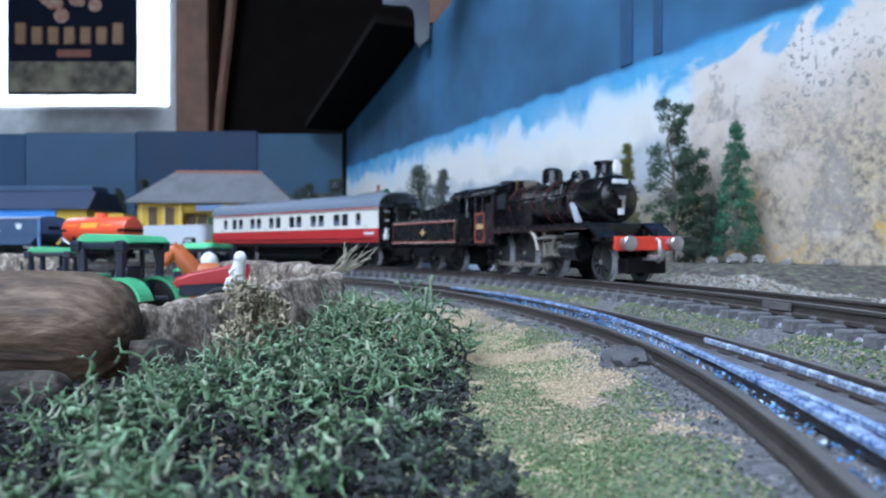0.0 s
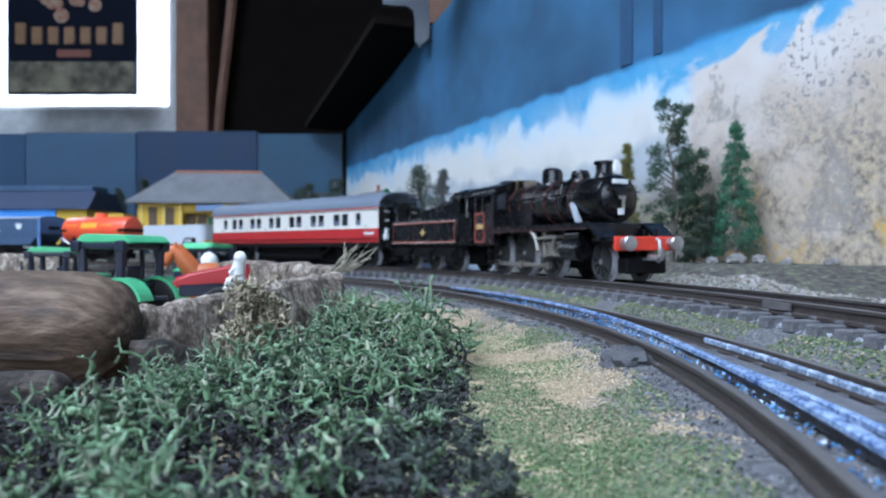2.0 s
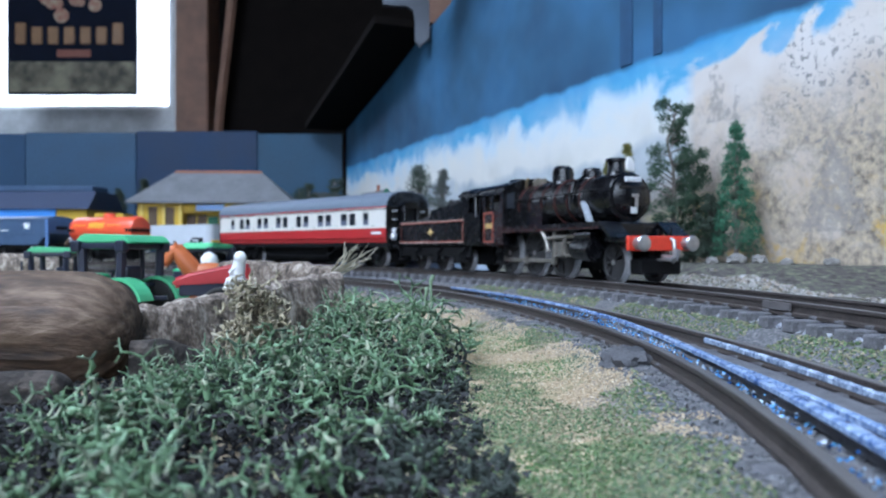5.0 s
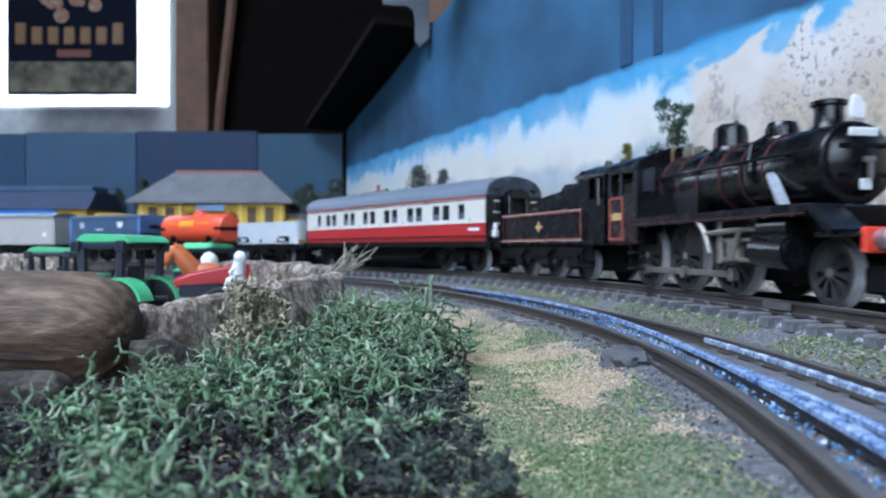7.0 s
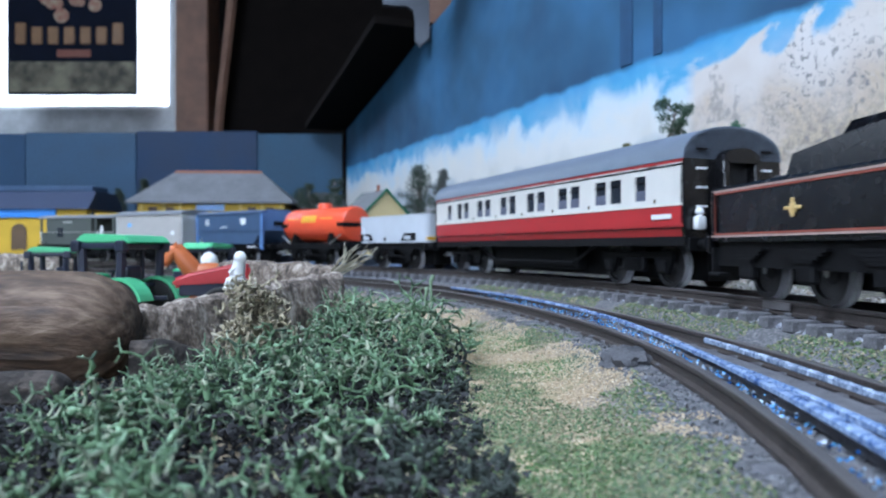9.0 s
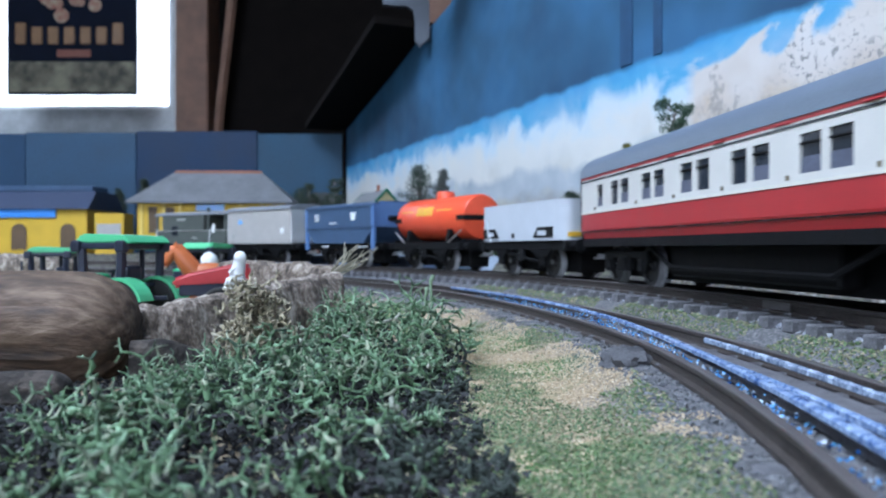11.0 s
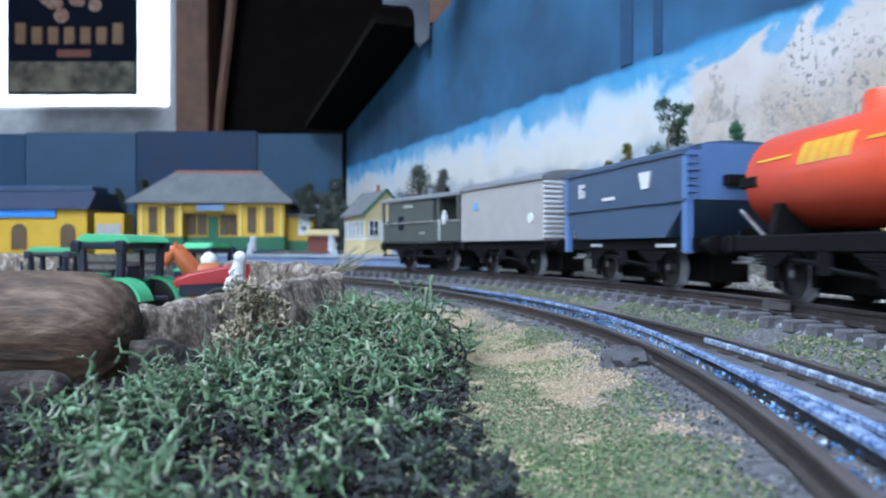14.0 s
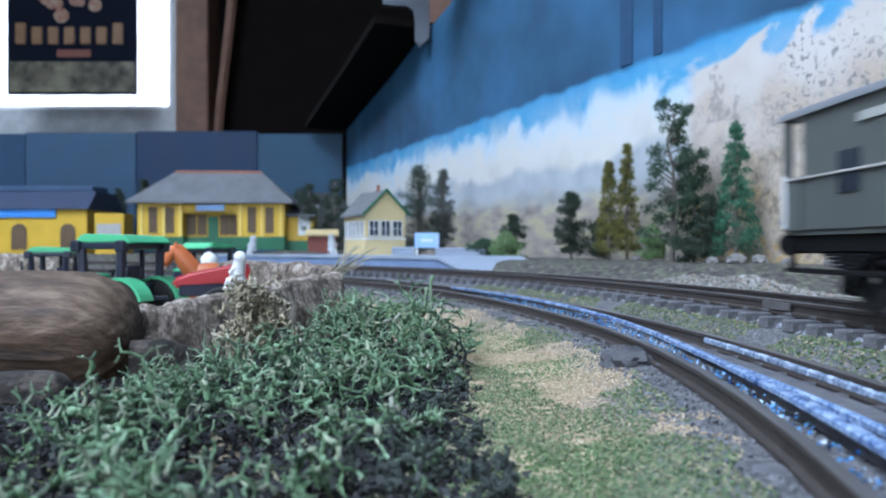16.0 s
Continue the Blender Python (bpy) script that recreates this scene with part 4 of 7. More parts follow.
def make_brake_van():
    v = vehicle("brake_van", "olive-grey brake van with open verandas", "wagon", -643, 45, 22)
    four_wheel_chassis(v, 43, 22)
    bm = M()
    box(bm, -43, 43, -15.5, 15.5, 14.6, 15.6)
    box(bm, -36, 16, -16, 16, 15.4, 39, 0.3)
    part("cabin", bm, BRAKE_GREY, v, "olive-grey planked cabin")
    bm = M()
    pts = [(-17, 38.6), (-17, 39.4)] + [(17 * math.cos(math.pi * (1 - k / 12)), 39.4 + 2.8 * math.sin(math.pi * k / 12)) for k in range(1, 12)] + [(17, 39.4), (17, 38.6)]
    prism(bm, pts, "x", -44.5, 44.5)
    part("roof", bm, VAN_ROOF, v, "grey arched roof", True)
    bm = M()
    cyl(bm, (-3, 5, 41), (-3, 5, 46), 1.3, None, 10)
    part("stove_pipe", bm, FRAME_BLACK, v)
    for y in (-15.9, 15.9):
        for x0, x1 in ((-43, -36.5), (16.5, 43)):
            bm = M()
            box(bm, x0, x1, y - 0.5, y + 0.5, 15.4, 26.5, 0.2)
            part("veranda_side", bm, BRAKE_GREY, v)
        for x in (-42, 22, 42):
            bm = M()
            box(bm, x - 1, x + 1, y - 0.6, y + 0.6, 26, 39)
            part("post", bm, BRAKE_GREY, v)
        bm = M()
        box(bm, -23, -16, y - 0.4, y + 0.4, 22, 30, 0.2)
        part("window", bm, GLAZING, v)
        bm = M()
        box(bm, -43, 43, y * 1.03 - 0.35, y * 1.03 + 0.35, 25.8, 26.3, 0.1)
        part("waist_rail", bm, VAN_GREY, v, "pale grey waist rail")
        plate(v, -16, -6, 34.4, 36, y * 1.02, mat_print_grey)
        plate(v, 2, 8, 19.6, 20.6, y * 1.02, mat_print_grey)
        bm = M()
        box(bm, -40, 40, y * 1.06 - 0.8, y * 1.06 + 0.8, 7, 8, 0.2)
        for x in (-38, 0, 38):
            box(bm, x - 0.5, x + 0.5, y * 1.06 - 0.5, y * 1.06 + 0.5, 7.5, 14)
        part("footboard", bm, FRAME_BLACK, v)
        bm = M()
        cyl(bm, (-42, y * 1.05, 16), (-42, y * 1.05, 27), 0.4, None, 6)
        part("handrail", bm, PRINT_WHITE, v)
        bm = M()
        cyl(bm, (24, y * 1.05, 16), (24, y * 1.05, 27), 0.4, None, 6)
        part("handrail", bm, PRINT_WHITE, v)
    bm = M()
    box(bm, 27.4, 30, -17.6, -14.8, 24, 29.4, 0.7, 2)
    ball(bm, (28.6, -16.2, 30.4), 1.2, 2)
    part("side_lamp", bm, WHITE, v, "white side lamp", True)
    bm = M()
    box(bm, -45, -43.4, -14, -11, 18, 22, 0.7, 2)
    part("tail_lamp", bm, PRINT_BLUE, v, "pale blue-white tail lamp")
    for x in (-43, 43):
        bm = M()
        box(bm, x - 0.5, x + 0.5, -15.4, 15.4, 15.4, 26.5)
        part("veranda_end", bm, BRAKE_GREY, v)
    return v


make_locomotive()
make_tender()
make_coach()
make_grey_wagon()
make_tank()
make_hopper()
make_van()
make_brake_van()

# ---- ground of the layout ----


def sstep(a, b, x):
    u = min(1.0, max(0.0, (x - a) / (b - a)))
    return u * u * (3 - 2 * u)


def ground_z(x, y):
    r = reach(x, y) if x > CX else abs(y - CY)
    z = -12.5 - 2.0 * sstep(20, -60, x)
    z += 3.6 * sstep(556, 572, r) * sstep(640, 560, r) if r < 600 else 3.6
    z = max(z, -8.9) if 571 < r < 603 else z
    z += 3.1 * sstep(604, 611.5, r) + 0.8 * sstep(612.5, 616, r)
    z += 9.0 * sstep(655, 700, r) * sstep(-300, 40, x) * sstep(250, 330, y)
    z += 12.0 * sstep(660, 690, r) * sstep(-40, -140, x)
    n = noise.noise(Vector((x * 0.03, y * 0.03, 0))) * 0.9 + noise.noise(Vector((x * 0.15, y * 0.15, 4))) * 0.5
    bed = (571 < r < 603) or (612 < r < 645)
    return z + n * (0.25 if bed else 1.0)


def make_ground():
    def steps(lo, hi, a, b, fine, coarse):
        out, v = [], lo
        while v < hi:
            out.append(v)
            v += fine if a <= v < b else coarse
        return out + [hi]
    xs = steps(-1500, 420, -130, 170, 2.2, 18)
    ys = steps(-800, 1240, 30, 420, 2.2, 18)
    verts = [(x / 1000, y / 1000, ground_z(x, y) / 1000) for y in ys for x in xs]
    w = len(xs)
    faces = [(j * w + i, j * w + i + 1, (j + 1) * w + i + 1, (j + 1) * w + i) for j in range(len(ys) - 1) for i in range(w - 1)]
    me = bpy.data.meshes.new("ground")
    me.from_pydata(verts, [], faces)
    me.shade_smooth()
    at = me.attributes.new("reach", "FLOAT", "POINT")
    at.data.foreach_set("value", [reach(x, y) / 1000 for y in ys for x in xs])
    m = bpy.data.materials.new("flock_sand_and_grit")
    m.use_nodes = True
    n, l = m.node_tree.nodes, m.node_tree.links
    b = n["Principled BSDF"]
    b.inputs["Roughness"].default_value = 0.95
    b.inputs["Specular IOR Level"].default_value = 0.2
    tc = n.new("ShaderNodeTexCoord")

    def nz(scale, det=4, off=0.0):
        mp = n.new("ShaderNodeMapping")
        mp.inputs["Location"].default_value = (off, off * 1.7, 0)
        l.new(tc.outputs["Object"], mp.inputs["Vector"])
        a = n.new("ShaderNodeTexNoise")
        a.inputs["Scale"].default_value, a.inputs["Detail"].default_value = scale, det
        l.new(mp.outputs[0], a.inputs["Vector"])
        return a.outputs[0]

    def ramp(src, stops):
        r = n.new("ShaderNodeValToRGB")
        e = r.color_ramp.elements
        while len(e) < len(stops):
            e.new(0.5)
        for i, (p, c) in enumerate(stops):
            e[i].position, e[i].color = p, (*c, 1) if len(c) == 3 else c
        l.new(src, r.inputs[0])
        return r.outputs[0]

    def mix(f, a, c):
        x = n.new("ShaderNodeMix")
        x.data_type = "RGBA"
        l.new(f, x.inputs["Factor"])
        l.new(a, x.inputs["A"])
        l.new(c, x.inputs["B"])
        return x.outputs["Result"]
    speck = nz(1500, 3)
    green = ramp(speck, [(0.3, (0.05, 0.075, 0.03)), (0.45, (0.09, 0.15, 0.055)), (0.6, (0.17, 0.22, 0.1)), (0.72, (0.34, 0.3, 0.18))])
    sand = ramp(nz(1100, 4, 0.3), [(0.3, (0.22, 0.17, 0.11)), (0.55, (0.42, 0.33, 0.22)), (0.75, (0.55, 0.46, 0.34))])
    grey = ramp(nz(1300, 4, 0.7), [(0.3, (0.07, 0.07, 0.075)), (0.55, (0.16, 0.16, 0.168)), (0.75, (0.32, 0.31, 0.31))])
    patch = ramp(nz(26, 3, 0.11), [(0.46, (0, 0, 0)), (0.54, (1, 1, 1))])
    c = mix(patch, green, sand)
    # grit beside and under the rails, by distance from the curves' centre
    sx = n.new("ShaderNodeAttribute")
    sx.attribute_name = "reach"
    wob = n.new("ShaderNodeMath")
    wob.operation = "MULTIPLY_ADD"
    wob.inputs[1].default_value = 0.02
    l.new(nz(60, 3, 0.5), wob.inputs[0])
    l.new(sx.outputs["Fac"], wob.inputs[2])
    mr = n.new("ShaderNodeMapRange")
    mr.inputs["From Min"].default_value, mr.inputs["From Max"].default_value = 0.571, 0.580
    l.new(wob.outputs[0], mr.inputs["Value"])
    c = mix(mr.outputs[0], c, grey)
    earth = ramp(nz(300, 5, 0.9), [(0.32, (0.045, 0.04, 0.038)), (0.5, (0.11, 0.1, 0.095)), (0.62, (0.16, 0.17, 0.11)), (0.74, (0.32, 0.3, 0.27))])
    mr2 = n.new("ShaderNodeMapRange")
    mr2.inputs["From Min"].default_value, mr2.inputs["From Max"].default_value = 0.656, 0.668
    l.new(wob.outputs[0], mr2.inputs["Value"])
    c = mix(mr2.outputs[0], c, earth)
    l.new(c, b.inputs["Base Color"])
    bp = n.new("ShaderNodeBump")
    bp.inputs["Strength"].default_value, bp.inputs["Distance"].default_value = 0.8, 0.0008
    l.new(speck, bp.inputs["Height"])
    l.new(bp.outputs[0], b.inputs["Normal"])
    me.materials.append(m)
    tagged(new("ground", me), "layout ground of green flock, sand and grey grit", "ground", kind="structure")


make_ground()

BASE = mat("plain_softwood", (0.35, 0.25, 0.16), 0.7, 0, 0.3, 30, 0.3, 300)
slab("baseboard", -1500, 420, -800, 1240, -60, -22, BASE, None, "plain softwood baseboard under the layout", "baseboard")
bm = M()
for lx, ly in ((-1450, -750), (370, -750), (-1450, 1190), (370, 1190), (-500, 1190), (-500, -750)):
    box(bm, lx - 25, lx + 25, ly - 25, ly + 25, -950, -60)
tagged(part("trestle", bm, BASE), "softwood legs under the baseboard", "trestle", kind="structure")

# ---- track ----


def rail_piece(name, parent, r, a0, a1, ztop, w=1.6, h=3.2, n=90, r1=None, straight=0.0):
    """A rail of bullhead section bent along the curve: web and foot in rust, running surface bright."""
    for nm, prof, material in (("rail", [(-w * 0.75, -h), (w * 0.75, -h), (w * 0.75, -h + 0.6), (w * 0.28, -h + 0.9), (w * 0.28, -1.0), (w * 0.5, -0.7), (w * 0.5, -0.12), (-w * 0.5, -0.12), (-w * 0.5, -0.7), (-w * 0.28, -1.0), (-w * 0.28, -h + 0.9), (-w * 0.75, -h + 0.6)], RAIL_SIDE),
                               ("rail_head", [(-w * 0.42, -0.14), (w * 0.42, -0.14), (w * 0.36, 0.0), (-w * 0.36, 0.0)], RAIL_TOP)):
        bm = M()
        rings = []
        for k in range(n + 1):
            a = a0 + (a1 - a0) * k / n
            rr = r if r1 is None else r + (r1 - r) * sstep(0, 1, k / n)
            rings.append([bm.verts.new(polar(rr + o, a, ztop + z)) for o, z in prof])
        if straight:
            rings.append([bm.verts.new(polar(r + o, a1, ztop + z) + Vector((-straight, 0, 0))) for o, z in prof])
        for p, q in zip(rings, rings[1:]):
            for j in range(len(prof)):
                i = (j + 1) % len(prof)
                bm.faces.new((p[j], p[i], q[i], q[j]))
        bm.faces.new(rings[0])
        bm.faces.new(rings[-1][::-1])
        bmesh.ops.recalc_face_normals(bm, faces=bm.faces[:])
        part(nm, bm, material, parent, "polished running surface" if nm == "rail_head" else "", True)


def make_track(label, r, ztop, pitch):
    tr = thing("track", label, "track", kind="structure")
    for o in (-8.25, 8.25):
        rail_piece("rail", tr, r + o, -80, 90, ztop, straight=900)
    bm = M()
    box(bm, -15.8, 15.8, -1.8, 1.8, -2.6, 0, 0.3)
    for x in (-8.25, 8.25):
        box(bm, x - 2.0, x + 2.0, -1.0, 1.0, 0, 0.7, 0.2)
    first = part("sleeper", bm, SLEEPER, tr)
    first.location = polar(r, 0, ztop - 3.2) * 0.001
    dn = math.degrees(pitch / r)
    rnd = random.Random(int(r))
    for k in range(1, int(80 / dn)):
        for sgn in (1, -1):
            a = k * dn * sgn
            if a > 62 or a < -14:
                continue
            ob = new("sleeper", first.data)
            ob.parent = tr
            ob.matrix_basis = Matrix.Translation(polar(r, a, ztop - 3.2 + rnd.uniform(-0.1, 0.15)) * 0.001) @ Euler((0, 0, radians(a + rnd.uniform(-1.5, 1.5)))).to_matrix().to_4x4()
    return tr


outer = make_track("outer model track with rusty rails on dark sleepers", R_OUT, 0.0, 9.2)
inner = make_track("inner model track of a turnout with varnish sheen painted in", R_IN, Z_IN, 8.6)


def strip(name, parent, material, path, w, z, h, label=""):
    """A bar bent along (radius, degrees) points."""
    bm = M()
    rings = []
    for r, a in path:
        rings.append([bm.verts.new(polar(r + o, a, z + hz)) for o, hz in ((-w / 2, -h), (w / 2, -h), (w / 2, -0.2), (w / 2 - 0.25, 0), (-w / 2 + 0.25, 0), (-w / 2, -0.2))])
    for p, q in zip(rings, rings[1:]):
        for j in range(6):
            bm.faces.new((p[j], p[(j + 1) % 6], q[(j + 1) % 6], q[j]))
    bm.faces.new(rings[0])
    bm.faces.new(rings[-1][::-1])
    bmesh.ops.recalc_face_normals(bm, faces=bm.faces[:])
    return part(name, bm, material, parent, label, True)


def smooth_path(pts, n=40):
    out = []
    for k in range(n + 1):
        a = pts[0][1] + (pts[-1][1] - pts[0][1]) * k / n
        for p, q in zip(pts, pts[1:]):
            if min(p[1], q[1]) - 1e-6 <= a <= max(p[1], q[1]) + 1e-6:
                out.append((p[0] + (q[0] - p[0]) * (a - p[1]) / (q[1] - p[1]), a))
                break
    return out


# these bars carry their sheen in the colour
strip("closure_rail", inner, SHEEN, smooth_path([(583.4, -12), (582.6, -3), (582.4, 1), (583.2, 4), (585.6, 7), (588.4, 10), (590.6, 13.5), (591.8, 18), (592.2, 24)]), 1.15, Z_IN + 0.05, 0.8, "closure rail of the turnout with blue-white sheen painted in")
strip("wing_rail", inner, SHEEN, smooth_path([(587.4, -12), (585.6, -4), (584.6, 0), (583.6, 3.6)]), 0.8, Z_IN - 0.5, 0.8, "wing rail of the turnout with blue-white sheen painted in")
strip("check_rail", inner, PALE_SHEEN, smooth_path([(590.6, -12), (590.2, 0), (590.6, 5.0)]), 0.9, Z_IN, 0.9, "check rail of the turnout with a pale sheen painted in")
strip("turnout_base", inner, SLEEPER, smooth_path([(586.5, -12), (586, 5), (585.6, 9)]), 6.4, Z_IN - 1.6, 1.2, "dark plastic turnout base")


def chips(name, label, material, n, rfun, size, seed, kind="stuff", flat=0.8):
    """Loose angular chips strewn over the ground."""
    rnd = random.Random(seed)
    vs, fs = [], []
    for i in range(n):
        p = rfun(rnd)
        if p is None:
            continue
        s = rnd.uniform(*size)
        e = Euler((rnd.uniform(0, 6), rnd.uniform(0, 6), rnd.uniform(0, 6))).to_matrix()
        b = len(vs)
        for c in ((1, 1, 1), (1, -1, -1), (-1, 1, -1), (-1, -1, 1), (1.1, 0, 0), (0, -1.2, 0.2)):
            q = e @ Vector((c[0] * rnd.uniform(0.6, 1), c[1] * rnd.uniform(0.6, 1), c[2] * rnd.uniform(0.6, 1)))
            vs.append(((p[0] + q.x * s) / 1000, (p[1] + q.y * s) / 1000, (p[2] + q.z * s * flat) / 1000))
        fs += [(b, b + 1, b + 4), (b, b + 2, b + 1), (b, b + 3, b + 2), (b + 1, b + 2, b + 5), (b + 3, b + 5, b + 2), (b + 1, b + 5, b + 3), (b, b + 4, b + 3), (b + 1, b + 3, b + 4)]
    me = bpy.data.meshes.new(name)
    me.from_pydata(vs, [], fs)
    me.materials.append(material)
    return tagged(new(name, me), label, "ballast" if "ballast" in name else "ground cover", kind=kind)


def bed(r0, r1, a0, a1):
    def f(rnd):
        r, a = rnd.uniform(r0, r1), rnd.uniform(a0, a1)
        p = polar(r, a)
        return (p.x, p.y, ground_z(p.x, p.y) + rnd.uniform(-0.1, 0.3))
    return f


chips("ballast", "grey stone ballast between the sleepers", BALLAST_PALE, 20000, bed(613.5, 648, -8, 45), (0.25, 0.65), 1)
chips("ballast", "dark grey ballast round the turnout", BALLAST, 14000, bed(569, 604, -8, 32), (0.18, 0.42), 2)


# chips whose blue and white colours stand for sparkle
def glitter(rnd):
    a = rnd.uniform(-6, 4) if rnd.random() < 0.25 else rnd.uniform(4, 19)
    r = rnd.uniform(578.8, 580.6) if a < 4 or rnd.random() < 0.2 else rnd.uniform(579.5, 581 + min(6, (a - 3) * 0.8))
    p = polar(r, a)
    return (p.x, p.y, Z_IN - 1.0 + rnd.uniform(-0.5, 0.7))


chips("blue_chips", "chips coloured blue and white as sparkle between the rails", GLITTER, 1000, glitter, (0.1, 0.27), 3)
GRAIN = island_mat("flock_grains", [(0.081, 0.132, 0.057), (0.138, 0.201, 0.086), (0.23, 0.218, 0.138), (0.103, 0.167, 0.086), (0.345, 0.31, 0.196), (0.161, 0.241, 0.115), (0.069, 0.092, 0.052), (0.46, 0.391, 0.265)], 0.95)
SANDG = island_mat("sand_grains", [(0.47, 0.358, 0.224), (0.56, 0.448, 0.302), (0.381, 0.302, 0.202), (0.65, 0.56, 0.426)], 0.95)


def is_sand(x, y):
    """How sandy the ground is: bare patches between the grass and the inner track."""
    r = reach(x, y)
    n = noise.noise(Vector((x * 0.06, y * 0.05, 7))) + 0.5 * noise.noise(Vector((x * 0.2, y * 0.2, 3)))
    return sstep(0.0, 0.35, n + 0.6 * sstep(545, 560, r) * sstep(573, 567, r) * sstep(95, 135, y) - 0.14)


def meadow(rnd):
    y = 45 + 180 * rnd.random() ** 1.5
    x = rnd.uniform(-12, 48)
    if reach(x, y) > 572 + 4 * noise.noise(Vector((x * 0.1, y * 0.1, 1))) or is_sand(x, y) > rnd.uniform(0.2, 0.8):
        return None
    return (x, y, ground_z(x, y) + rnd.uniform(-0.1, 0.35))


def sandy(rnd):
    y = rnd.uniform(60, 270)
    x = rnd.uniform(-5, 48)
    if is_sand(x, y) < rnd.uniform(0.3, 0.9):
        return None
    return (x, y, ground_z(x, y) + rnd.uniform(-0.1, 0.3))


chips("grass_flock", "fine green and straw-coloured flock grass", GRAIN, 70000, meadow, (0.1, 0.27), 4)
chips("sand_patch", "tan sandy scatter", SANDG, 42000, sandy, (0.1, 0.24), 5)


def verge(rnd):
    p = polar(rnd.uniform(602, 615), rnd.uniform(-4, 26))
    return (p.x, p.y, ground_z(p.x, p.y) + rnd.uniform(0, 0.4)) if noise.noise(Vector((p.x * 0.06, p.y * 0.06, 2))) > -0.15 else None


chips("grass_flock", "green flock between the two tracks", GRAIN, 12000, verge, (0.14, 0.36), 6)

RUBBLE = island_mat("pale_rubble", [(0.3, 0.28, 0.26), (0.42, 0.4, 0.38), (0.2, 0.19, 0.18), (0.36, 0.3, 0.24), (0.14, 0.15, 0.1), (0.5, 0.49, 0.48)], 0.9)


def bank(rnd):
    p = polar(652 + 40 * rnd.random() ** 0.8, rnd.uniform(-2, 21))
    if p.x > wall_x(p.y) - 3 or noise.noise(Vector((p.x * 0.05, p.y * 0.05, 6))) < -0.12:
        return None
    return (p.x, p.y, ground_z(p.x, p.y) + rnd.uniform(-0.2, 0.5))


chips("rubble", "pale grey and tan rubble along the bank", RUBBLE, 9000, bank, (0.3, 1.1), 31)

bm = M()
for o in (-1.1, 1.1):
    box(bm, -5.5, 5.5, o - 0.3, o + 0.3, -2.2, -0.4, 0.1)
jn = part("rail_joiner", bm, RAIL_TOP, outer, "pale metal rail joiner")
jn.matrix_basis = Matrix.Translation(polar(R_OUT - 8.25, 7.2, 0) * 0.001) @ Euler((0, 0, radians(97.2))).to_matrix().to_4x4()

# ---- backdrop boards ----


